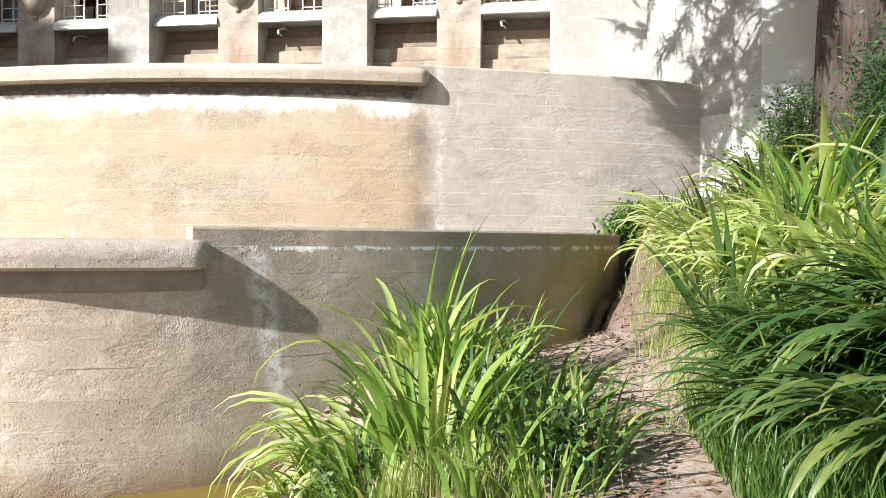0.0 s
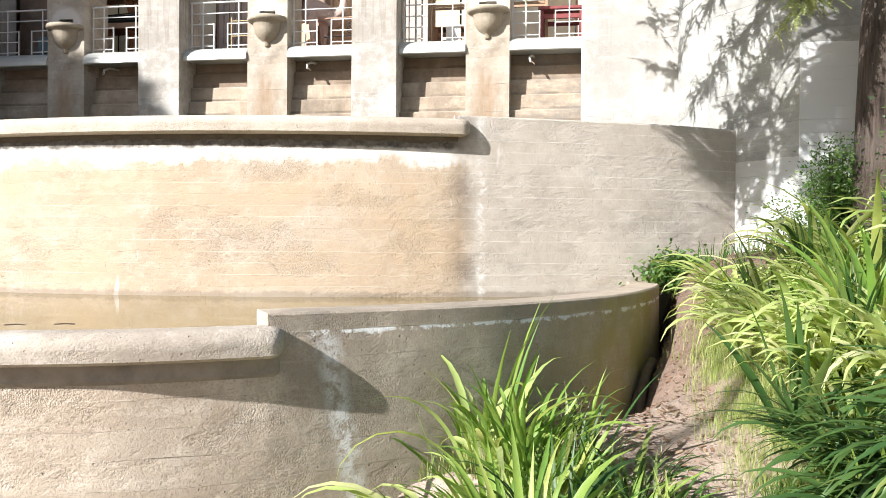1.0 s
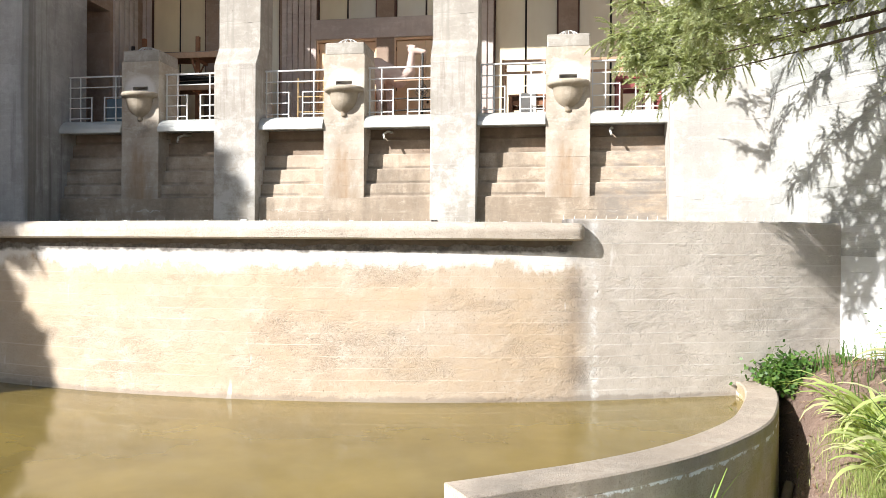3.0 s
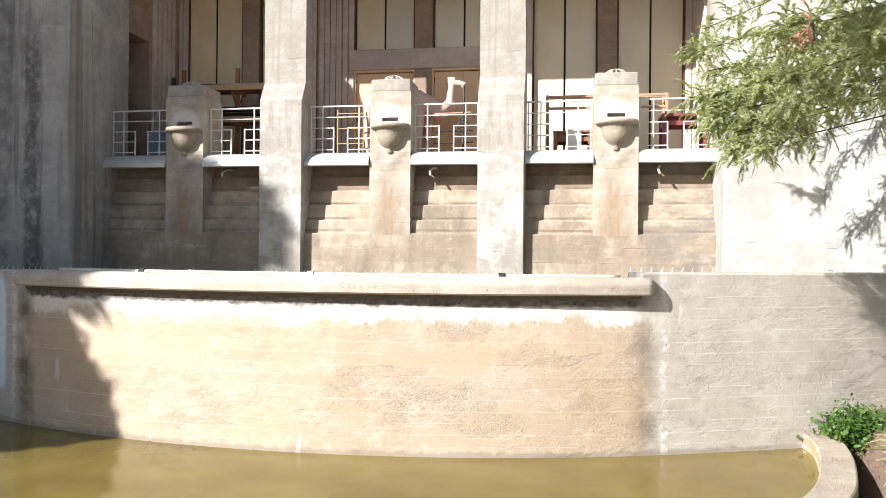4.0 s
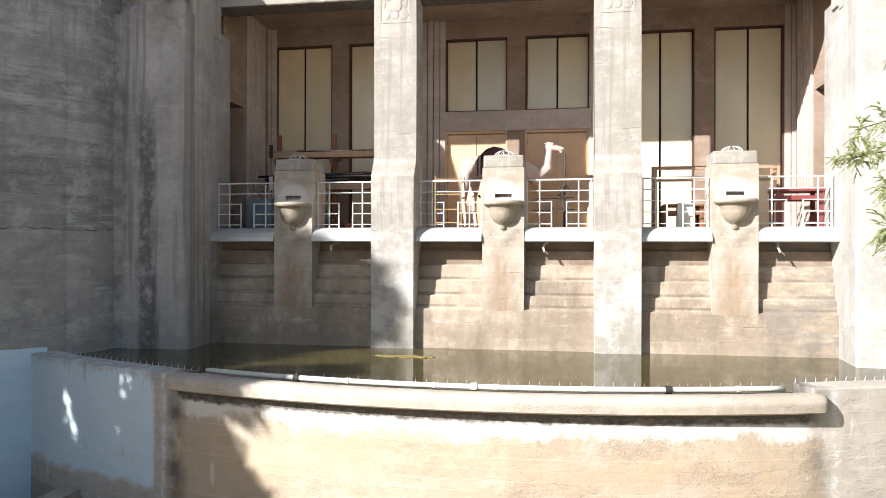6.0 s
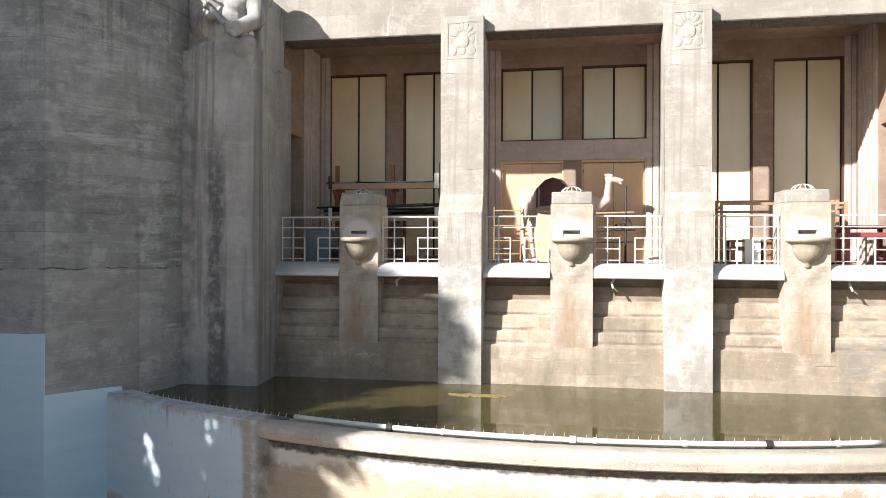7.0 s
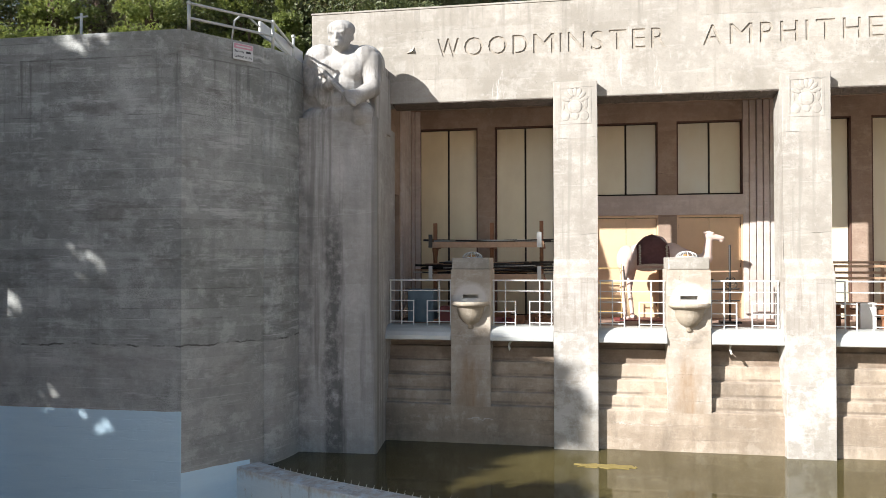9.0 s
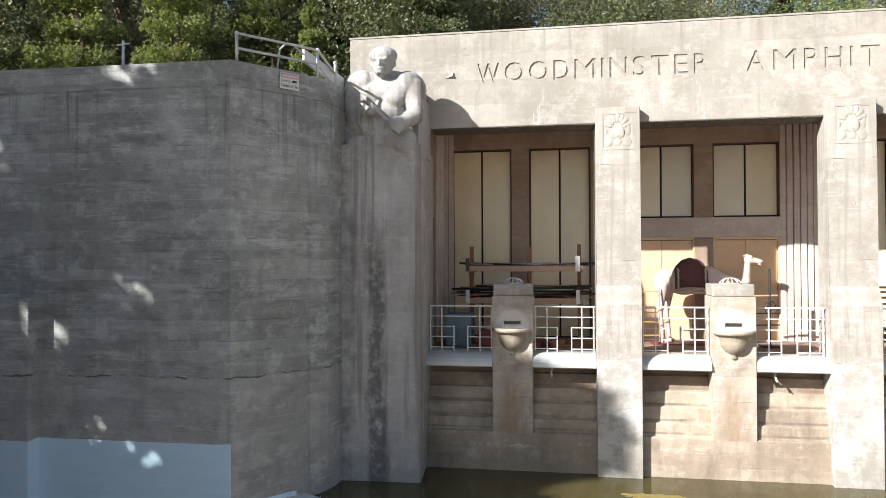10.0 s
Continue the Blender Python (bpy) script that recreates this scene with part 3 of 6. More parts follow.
def tube(bm, pts, r, sides=8):
    """A round bar along points."""
    pts = [Vector(p) for p in pts]
    rings = []
    for i, p in enumerate(pts):
        d = (pts[min(i + 1, len(pts) - 1)] - pts[max(i - 1, 0)]).normalized()
        u = d.orthogonal().normalized() if abs(d.z) > 0.99 else Vector((0, 0, 1)).cross(d).normalized()
        v = d.cross(u)
        rings.append([bm.verts.new(p + (u * math.cos(a) + v * math.sin(a)) * r) for a in (2 * math.pi * k / sides for k in range(sides))])
    for a, b in zip(rings, rings[1:]):
        for k in range(sides):
            bm.faces.new((a[k], a[(k + 1) % sides], b[(k + 1) % sides], b[k]))
    bm.faces.new(rings[0][::-1])
    bm.faces.new(rings[-1])
    return bm


def smooth_path(ctrl, step=8):
    """A Catmull-Rom line through plan points."""
    out = []
    for i in range(len(ctrl) - 1):
        p = [Vector(ctrl[max(0, min(len(ctrl) - 1, i + k))]) for k in (-1, 0, 1, 2)]
        for s in range(step):
            t = s / step
            v = 0.5 * (2 * p[1] + (p[2] - p[0]) * t + (2 * p[0] - 5 * p[1] + 4 * p[2] - p[3]) * t * t + (3 * p[1] - p[0] - 3 * p[2] + p[3]) * t ** 3)
            out.append((v.x, v.y))
    out.append(tuple(ctrl[-1]))
    return out


# ---- the plan ----
Z_UP, Z_LOW = 4.45, 1.95                   # the water levels of the two pools
Z_WING = 4.67                              # top of the upper pool's wings
FLOOR, SOFFIT, TOP = 7.2, 12.7, 15.02      # stage floor, underside of the lintel, parapet
Y_COL, Y_UP, Y_LINTEL, Y_BACK = -0.2, 0.04, 0.28, 3.9
COLS, PEDS = (-2.54, 2.54), (-5.02, 0.0, 5.02)
R_UP, C_UP = 16.5, 10.55                   # circle of the upper pool's wall


def arc_y(x):
    """The upper pool's outer face, a circle that flattens a little towards the towers."""
    t = max(0.0, min(1.0, (abs(x) - 6.0) / 3.5))
    return C_UP - math.sqrt(R_UP ** 2 - x * x) - 0.22 * t * t * (3 - 2 * t)


def arc(x0, x1, n):
    return [(x0 + (x1 - x0) * i / n, arc_y(x0 + (x1 - x0) * i / n)) for i in range(n + 1)]


# ---- large structure ----
WING = [(4.2, -10.34), (4.76, -9.95), (5.48, -9.42), (6.25, -8.7), (6.93, -7.82), (7.42, -6.98), (7.74, -6.1), (7.95, -5.35), (8.08, -4.6), (8.05, -3.8)]
RIM = [(-4.2, -10.34), (-3.6, -10.69), (-2.9, -10.99), (-1.4, -11.38), (0, -11.58), (1.4, -11.38), (2.9, -10.99), (3.6, -10.69), (4.2, -10.34)]
rim_line = smooth_path(RIM, 10)
wing_line = smooth_path(WING, 5)
wing_west = [(-x, y) for x, y in wing_line][::-1]


def fade(v, a, b):
    t = max(0.0, min(1.0, (v - a) / (b - a)))
    return t * t * (3 - 2 * t)


def wing_x(y):
    """How far right the lower wing wall stands at this y."""
    for (xa, ya), (xb, yb) in zip(WING, WING[1:]):
        if ya <= y <= yb:
            return xa + (xb - xa) * (y - ya) / (yb - ya)
    return 4.2 if y < -10 else 8.2


KERB = [(5.6, -9.7), (5.32, -10.35), (4.75, -11.2), (3.9, -12.1), (2.6, -13.1), (0.5, -14.2), (-3, -15), (-7, -15.6), (-13, -15.8)]


def beyond_kerb(x, y):
    """How far out from the base pool's kerb a point lies, along y."""
    for (xa, ya), (xb, yb) in zip(KERB, KERB[1:]):
        if xb <= x <= xa:
            return ya + (yb - ya) * (xa - x) / (xa - xb) - y
    return -1.0


def ground_height(x, y):
    """Low round the base pool, a path climbing beside the lower wall, a bank to its right, a wooded hill behind."""
    path = 0.75 + 0.45 * fade(y, -11.5, -8.0) + 0.95 * fade(y, -8.0, -4.6)
    near = fade(y, -8.4, -6.6)
    h = -0.5 + (path + 0.5) * fade(x - (wing_x(y) if y > -10.3 else 5.2), -0.5 * near, 1.3 - 0.8 * near)
    if y < -9.7 and x < 5.6 + 1.6 * fade(-y, 12.2, 13.0):
        h = max(h, -0.5 + 0.6 * fade(beyond_kerb(x, y), 0.2, 0.9))
    bank = fade(x + 0.05 * (y + 9), 7.9, 9.6)
    h += bank * (0.75 - 0.4 * fade(y, -6.0, -4.0)) + 0.12 * max(0.0, x - 10.0)
    if x < -8.5:
        h += 1.9 * fade(-x, 8.5, 10.5)
    if -10.3 < y < -3.0 and abs(x) < wing_x(y) - 0.12:
        h = -0.6
    h += 0.05 * noise.noise((x * 1.3, y * 1.3, 0.0)) + 0.02 * noise.noise((x * 5, y * 5, 3.0))
    if y > 12:
        h += 0.42 * min(y - 12, 110)
    return h


bm = bmesh.new()
xs = [-400, -150, -60, -30, -20] + [-15 + 0.5 * i for i in range(36)] + [3.2 + 0.22 * i for i in range(50)] + [14.6 + 0.6 * i for i in range(12)] + [24, 28, 36, 50, 80, 150, 400]
ys = [-400, -150, -60, -35, -26] + [-21 + 0.6 * i for i in range(10)] + [-14.9 + 0.22 * i for i in range(60)] + [-1, 2, 8, 12, 16, 20, 30, 45, 70, 120, 200, 400]
grid = [[bm.verts.new((x, y, ground_height(x, y))) for x in xs] for y in ys]
for j in range(len(ys) - 1):
    for i in range(len(xs) - 1):
        bm.faces.new((grid[j][i], grid[j][i + 1], grid[j + 1][i + 1], grid[j + 1][i]))
solid("ground", bm, SOIL, "bare brown earth and mulch round the pools", "ground", smooth=True)

# upper pool wall, lip and wings, on one circle
mid = arc(-5.1, 5.1, 51)
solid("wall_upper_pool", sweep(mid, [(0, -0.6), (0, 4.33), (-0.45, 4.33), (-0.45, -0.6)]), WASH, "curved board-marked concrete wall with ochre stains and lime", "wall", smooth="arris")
lip = [(-0.42, 4.335), (0.19, 4.335), (0.22, 4.36)] + [(0.08 + 0.145 * math.cos(a), 4.465 + 0.135 * math.sin(a)) for a in (math.pi * (k - 1) / 16 for k in range(0, 10))] + [(-0.04, 4.6), (-0.42, 4.53)]
ends = arc(-5.2, -5.1, 1)[:1] + mid + arc(5.1, 5.2, 1)[1:]
solid("lip_upper_pool", sweep(ends[1:-1], lip, round_ends=0.16), LIP, "rounded overhanging concrete lip of the upper pool", "coping", smooth="arris")
# Rough strip added below the lip, coloured for its staining and shade.
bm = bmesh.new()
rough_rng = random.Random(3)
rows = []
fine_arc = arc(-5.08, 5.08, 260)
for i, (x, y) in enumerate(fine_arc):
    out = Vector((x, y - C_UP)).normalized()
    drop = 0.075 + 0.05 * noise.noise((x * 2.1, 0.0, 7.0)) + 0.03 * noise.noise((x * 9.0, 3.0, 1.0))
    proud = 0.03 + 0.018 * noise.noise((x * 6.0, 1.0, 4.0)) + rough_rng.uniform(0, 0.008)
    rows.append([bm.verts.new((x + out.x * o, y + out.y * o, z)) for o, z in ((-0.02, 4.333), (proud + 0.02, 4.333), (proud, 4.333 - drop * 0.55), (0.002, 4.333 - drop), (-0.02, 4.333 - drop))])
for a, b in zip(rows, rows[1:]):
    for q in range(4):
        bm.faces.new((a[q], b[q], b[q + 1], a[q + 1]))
solid("corbel_upper_pool", bm, GRIME_SHADE, "rough dark strip for staining and shade under the upper lip", "corbel")
for s in (-1, 1):
    a = arc(5.1, 9.7, 24)
    if s < 0:
        a = [(-x, y) for x, y in a][::-1]
    top = Z_WING if s > 0 else Z_WING - 0.11
    prof = [(0, -0.6), (0, top - 0.02), (-0.02, top), (-0.53, top), (-0.55, top - 0.02), (-0.55, -0.6)]
    solid("wing_wall_" + ("west" if s < 0 else "east"), sweep(a, prof), WASH, "weathered concrete wing wall with flaking blue paint" if s < 0 else "weathered grey concrete wing wall of the upper pool", "wall", smooth="arris")

# lower pool
solid("wall_lower_pool", sweep(rim_line, [(0, -0.6), (0, 1.81), (-0.36, 1.81), (-0.36, -0.6)]), LOWER, "curved rough concrete retaining wall of the lower pool", "wall", smooth="arris")
solid("lip_lower_pool", sweep(rim_line, [(-0.36, 1.815), (0.16, 1.815), (0.19, 1.84)] + [(0.06 + 0.135 * math.cos(a), 1.93 + 0.13 * math.sin(a)) for a in (math.pi * (k - 1) / 16 for k in range(0, 10))] + [(-0.1, 2.065), (-0.36, 2.02)], round_ends=0.13), LIP, "rounded overhanging concrete lip of the lower pool", "coping", smooth="arris")
solid("corbel_lower_pool", sweep(rim_line, [(-0.2, 1.64), (0.01, 1.64), (0.035, 1.67), (0.045, 1.811), (-0.2, 1.811)], round_ends=0.1), CORBEL, "shallow eroded concrete corbel under the lower lip", "corbel")
for tag, line in (("east", wing_line), ("west", wing_west)):
    prof = [(0, -0.6), (0, 2.15), (-0.02, 2.17), (-0.42, 2.17), (-0.44, 2.15), (-0.44, -0.6)]
    solid("wing_wall_lower_" + tag, sweep(line, prof), LOWER, "curved rough concrete wing wall of the lower pool", "wall", smooth="arris")

# waters
edge = wing_west + rim_line[1:-1] + wing_line
solid("water_lower", prism([(x * 0.975, y + 0.2) for x, y in edge], Z_LOW - 0.3, Z_LOW), POOL_LOW, "still muddy ochre water of the lower pool", "water")
solid("water_upper", prism([(x, y + 0.2) for x, y in arc(-9.5, 9.5, 40)] + [(9.5, 1.0), (-9.5, 1.0)], 4.2, Z_UP), POOL_UP, "dark olive water of the upper pool", "water")
kerb = smooth_path(KERB, 5)
solid("water_base", prism([(-13, -9.3), (5.0, -9.3)] + [(x - 0.03, y + 0.03) for x, y in kerb[2:]], -0.4, 0.02), POOL_LOW, "shallow brown water at the foot of the lower wall", "water")
solid("kerb_base_pool", sweep(kerb[::-1], [(-0.02, -0.5), (-0.02, 0.16), (0.0, 0.18), (0.28, 0.18), (0.3, 0.16), (0.3, -0.5)]), LIP, "low pale concrete kerb round the base pool", "kerb")

# columns
for x in COLS:
    t = thing("column", "tall pale concrete column with a carved panel", "column", "facade columns", (x, 0, 0))
    prof = [(Y_COL, 3.8), (Y_COL, 8.42), (Y_UP, 8.84), (Y_UP, 13.02), (0.78, 13.02), (0.78, 3.8)]
    bm = lathe_x(prof, -0.51, 0.51)
    bmesh.ops.bevel(bm, geom=[e for e in bm.edges if e.calc_length() > 0.3], offset=0.012, segments=1, affect="EDGES")
    part("shaft", bm, COLUMN, t)
    bm = bmesh.new()
    for a, b, c, d in ((-0.37, 0.37, 12.85, 12.89), (-0.37, 0.37, 12.02, 12.06), (-0.37, -0.33, 12.06, 12.85), (0.33, 0.37, 12.06, 12.85)):
        box(bm, a, b, Y_UP - 0.008, Y_UP + 0.02, c, d)
    part("panel_frame", bm, COLUMN, t)
    bm = bmesh.new()
    for k in range(7):
        a = math.pi * (0.12 + 0.76 * k / 6)
        m = Matrix.Translation((0.27 * math.cos(a) * 0.85, Y_UP, 12.5 + 0.27 * math.sin(a))) @ Matrix.Rotation(math.pi / 2 - a, 4, "Y") @ Matrix.Diagonal((0.055, 0.009, 0.11, 1))
        bmesh.ops.create_uvsphere(bm, u_segments=10, v_segments=6, radius=1, matrix=m)
    for px, pz, rx, rz, ry in ((0, 12.42, 0.17, 0.16, 0.045), (-0.22, 12.2, 0.1, 0.11, 0.03), (0.22, 12.2, 0.1, 0.11, 0.03), (0, 12.2, 0.09, 0.09, 0.035), (0.25, 12.48, 0.05, 0.12, 0.03), (-0.27, 12.45, 0.04, 0.09, 0.025), (0, 12.35, 0.06, 0.03, 0.06)):
        bmesh.ops.create_uvsphere(bm, u_segments=12, v_segments=8, radius=1, matrix=Matrix.Translation((px, Y_UP, pz)) @ Matrix.Diagonal((rx, ry * 0.3, rz, 1)))
    part("carved_relief", bm, COLUMN, t, "shallow carved fan and scroll relief", True)

# cascade walls, stage floor and ledges
STEP_PROF = [(0.003, 3.8), (0.003, 5.34), (0.02, 5.36), (0.115, 5.375), (0.13, 5.65), (0.145, 5.665), (0.235, 5.68), (0.25, 6.0), (0.265, 6.015), (0.35, 6.03), (0.365, 6.35), (0.38, 6.365), (0.465, 6.38), (0.48, 6.69), (0.495, 6.705), (0.58, 6.72), (0.6, 7.0), (1.3, 7.0), (1.3, 3.8)]
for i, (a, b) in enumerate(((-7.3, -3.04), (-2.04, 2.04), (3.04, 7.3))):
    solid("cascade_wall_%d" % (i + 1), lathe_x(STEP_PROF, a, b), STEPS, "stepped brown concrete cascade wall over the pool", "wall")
solid("stage_floor", boxed(-9.0, 9.0, 0.5, 4.4, 7.005, FLOOR), STAGE, "worn red-brown floor of the open stage loggia", "floor")
for a, b in ((-7.12, -5.5), (-4.54, -3.06), (-2.02, -0.49), (0.49, 2.02), (3.06, 4.54), (5.5, 7.12)):
    t = thing("ledge", "galvanised sheet-metal ledge under the railing", "ledge", "metal ledges", ((a + b) / 2, 0, 0))
    w = (b - a) / 2
    prof = [(0.6, 6.97), (0.0, 6.94), (-0.04, 6.9), (-0.07, 6.92), (-0.06, 7.01), (-0.01, 7.1), (0.07, 7.175), (0.17, 7.225), (0.28, 7.245), (0.6, 7.25)]
    part("sheet", lathe_x(prof, -w, w), GALV, t)

# piers and towers
for s in (-1, 1):
    tag = "west" if s < 0 else "east"
    poly = [(s * 8.9, -1.42), (s * 7.05, -1.33), (s * 6.99, -1.27), (s * 7.1, -0.2), (s * 7.12, 1.0), (s * 9.2, 1.0)]
    bm = prism(poly, 3.5, 12.1)
    solid("pier_" + tag, bm, PIER, "massive concrete end pier with dark water runs", "pier")
    curve = [(s * 17.0, -4.2), (s * 10.2, -4.13), (s * 9.17, -2.76)]
    for k in range(7):
        a = math.pi * k / 12
        curve.append((s * (8.80 + 0.42 * (1 - math.sin(a)) * 0.82), -1.5 - 1.06 * math.cos(a) ** 1.2))
    curve += [(s * 8.8, -1.0), (s * 9.0, 3.0), (s * 17, 3.0)]
    bm = prism(curve, -0.5, 13.42)
    solid("tower_" + tag, bm, TOWER, "tall board-marked concrete side tower, foot painted pale blue" if s < 0 else "tall board-marked concrete side tower", "tower", smooth="arris")
    bm = boxed(min(s * 14.35, s * 18), max(s * 14.35, s * 18), -4.5, -4.0, -0.5, 8.8, 0.02)
    solid("buttress_" + tag, bm, TOWER, "lower concrete buttress in front of the tower", "buttress")

# back wall of the loggia
WINS = [(c + q * 1.13 - (0.07 if c < 0 else 0.0), c) for c in PEDS for q in (-1, 1)]
bm = bmesh.new()
box(bm, -9, 9, Y_BACK, Y_BACK + 0.4, 12.68, 13.3)
cuts = [-9.0] + [v for wx, c in WINS for v in (wx - 0.88, wx + 0.88)] + [9.0]
for a, b in zip(cuts[::2], cuts[1::2]):
    box(bm, a, b, Y_BACK, Y_BACK + 0.4, 7.0, 12.68)
solid("wall_back", bm, GREY, "grey-brown concrete back wall of the loggia", "wall")
solid("transom_beam", boxed(-2.06, 2.06, Y_BACK - 0.05, Y_BACK + 0.3, 10.06, 10.62, 0.015), FLUTE, "concrete transom beam over the stage doors", "beam")
for cx in (-7.55, -2.51, 2.51, 7.55):
    bm = bmesh.new()
    half = 0.52
    for k in range(6):
        a = cx - half + k * (2 * half / 6)
        box(bm, a + 0.01, a + 2 * half / 6 - 0.01, Y_BACK - 0.05 - 0.03 * (1.5 - abs(k - 2.5)), Y_BACK + 0.02, 7.2, 13.2, 0.015)
    solid("fluted_pilaster", bm, FLUTE, "fluted grey concrete pilaster on the back wall", "pilaster", group="fluted pilasters")
for k in range(5):
    solid("soffit_moulding", boxed(-7.1, 7.1, 0.95 + k * 0.12, 1.03 + k * 0.12, 13.0 - 0.03 * (4 - k), 13.2), GREY, "stepped concrete soffit moulding", "moulding", group="soffit mouldings")
for q in (-1, 1):
    bm = bmesh.new()
    for y0, y1, z0, z1 in ((1.003, 1.2, 6.9, 13.3), (1.2, 2.25, 10.6, 13.3), (2.25, 4.3, 6.9, 13.3)):
        box(bm, min(q * 7.3, q * 8.0), max(q * 7.3, q * 8.0), y0, y1, z0, z1)
    box(bm, min(q * 8.6, q * 9.0), max(q * 8.6, q * 9.0), 1.0, 4.3, 6.9, 13.3)
    solid("side_wall_" + ("west" if q < 0 else "east"), bm, GREY, "concrete side wall of the loggia with an open doorway", "wall")
    for k in range(5):
        y = 2.4 + k * 0.24
        solid("side_flute", boxed(min(q * 7.24, q * 7.31), max(q * 7.24, q * 7.31), y, y + 0.17, 7.2, 13.2, 0.01), FLUTE, "fluted concrete strip on the side wall", "pilaster", group="side flutes")
solid("ceiling", boxed(-9.0, 9.0, 0.95, 4.3, 13.2, 13.5), GREY, "plain concrete ceiling of the loggia", "ceiling")

# windows and doors
for wx, c in WINS:
    w = thing("window", "tall window boarded with cream panels" if c else "short window boarded with cream panels", "window", "boarded windows", (wx, Y_BACK, 0), "structure")
    lo = 10.62 if c == 0 else 7.2
    for q in (-1, 1):
        part("pane", boxed(q * 0.427 - 0.4, q * 0.427 + 0.4, 0.15, 0.18, lo + 0.05, 12.63, 0.004), CREAM, w)
        part("jamb", boxed(q * 0.86 - 0.018, q * 0.86 + 0.018, 0.02, 0.22, lo, 12.68), FRAME, w, "dark reddish timber window jamb")
    part("head", boxed(-0.84, 0.84, 0.02, 0.22, 12.645, 12.68), FRAME, w, "dark reddish timber window head")
    part("backing", boxed(-0.88, 0.88, 0.23, 0.3, lo, 12.68), DARK, w, "dark void behind the boards")
for wx in (-1.125, 1.125):
    d = thing("door", "tan painted double door, closed", "door", "stage doors", (wx, Y_BACK, 0), "structure")
    for q in (-1, 1):
        part("leaf", boxed(q * 0.415 - 0.41, q * 0.415 + 0.41, 0.12, 0.17, FLOOR, 9.98, 0.004), DOORP, d)
        part("jamb", boxed(q * 0.855 - 0.025, q * 0.855 + 0.025, 0.03, 0.2, FLOOR, 10.06), DOORP, d)
        bm = bmesh.new()
        for hz in (7.5, 8.6, 9.7):
            box(bm, q * 0.83 - 0.012, q * 0.83 + 0.012, 0.1, 0.122, hz, hz + 0.12)
        part("hinge", bm, DARK, d, "dark steel hinges")
    part("head", boxed(-0.83, 0.83, 0.03, 0.2, 10.0, 10.06), DOORP, d)
    bm = bmesh.new()
    bmesh.ops.create_uvsphere(bm, u_segments=10, v_segments=6, radius=0.035, matrix=Matrix.Translation((0.07, 0.09, 8.25)))
    part("knob", bm, DARK, d, "dark round door knob", True)

for x in (-4.09, 0.93, 5.95):
    t = thing("drain_spout", "short bent pale drain spout under the ledge", "spout", "drain spouts", (x, 0, 0))
    part("pipe", tube(bmesh.new(), [(0.06, 0.62, 6.9), (0.02, 0.3, 6.87), (-0.03, 0.14, 6.8), (0.0, 0.06, 6.68)], 0.026, 8), PIPE, t, smooth=True)
    part("tail", tube(bmesh.new(), [(0.01, 0.05, 6.7), (0.09, 0.05, 6.62)], 0.012, 6), STEPS, t, "thin hanging root tail")

# lintel with the carved inscription
GROOVE = plain("weathered_letter_groove", (0.33, 0.3, 0.255), 0.95, 0, 0.4, 9.0, 0.5)


def letter(char, x0, x1, z, height):
    """One capital as a mesh, drawn out to run from x0 to x1."""
    cu = bpy.data.curves.new("letter", "FONT")
    cu.body, cu.size, cu.extrude, cu.resolution_u = char, 1.0, 0.03, 3
    ob = new("letter", cu)
    me = bpy.data.meshes.new_from_object(ob.evaluated_get(bpy.context.evaluated_depsgraph_get()))
    bpy.data.objects.remove(ob)
    co = np.zeros(len(me.vertices) * 3)
    me.vertices.foreach_get("co", co)
    co = co.reshape(-1, 3)
    lo, hi = co.min(0), co.max(0)
    out = np.empty_like(co)
    out[:, 0] = x0 + (co[:, 0] - lo[0]) / (hi[0] - lo[0]) * (x1 - x0)
    out[:, 2] = z + (co[:, 1] - lo[1]) / (hi[1] - lo[1]) * height
    out[:, 1] = -co[:, 2]
    me.vertices.foreach_set("co", out.ravel())
    me.update()
    return me


WIDTHS = {"W": 0.54, "O": 0.46, "D": 0.37, "M": 0.5, "I": 0.065, "N": 0.41, "S": 0.29, "T": 0.4, "E": 0.31, "R": 0.34, "A": 0.43, "P": 0.28, "H": 0.38}


def words(text, x0, x1, z, height):
    """A line of spaced capitals from x0 to x1."""
    gap = (x1 - x0 - sum(WIDTHS[c] for c in text)) / (len(text) - 1)
    bm = bmesh.new()
    for c in text:
        bm.from_mesh(letter(c, x0, x0 + WIDTHS[c], z, height))
        x0 += WIDTHS[c] + gap
    me = bpy.data.meshes.new("words")
    bm.to_mesh(me)
    return me


lintel = solid("lintel", boxed(-9.1, 14.0, Y_LINTEL, 0.95, SOFFIT, TOP, 0.02), CONC, "broad concrete lintel carved WOODMINSTER AMPHITHEATER", "lintel")
for text, x0, x1 in (("WOODMINSTER", -5.87, -0.44), ("AMPHITHEATER", 0.38, 6.35)):
    me = words(text, x0, x1, 13.79, 0.47)
    cutter = new("cutter", me)
    cutter.location = (0, Y_LINTEL, 0)
    bpy.context.view_layer.update()
    mod = lintel.modifiers.new("carve", "BOOLEAN")
    mod.operation, mod.object, mod.solver = "DIFFERENCE", cutter, "EXACT"
    bpy.context.view_layer.update()
    cut = bpy.data.meshes.new_from_object(lintel.evaluated_get(bpy.context.evaluated_depsgraph_get()))
    lintel.modifiers.clear()
    if len(cut.polygons) > 50:
        lintel.data = cut
    bpy.data.objects.remove(cutter)
lintel.data.materials.append(GROOVE)
for f in lintel.data.polygons:
    if Y_LINTEL + 0.004 < f.center.y < Y_LINTEL + 0.06 and 13.7 < f.center.z < 14.4:
        f.material_index = 1
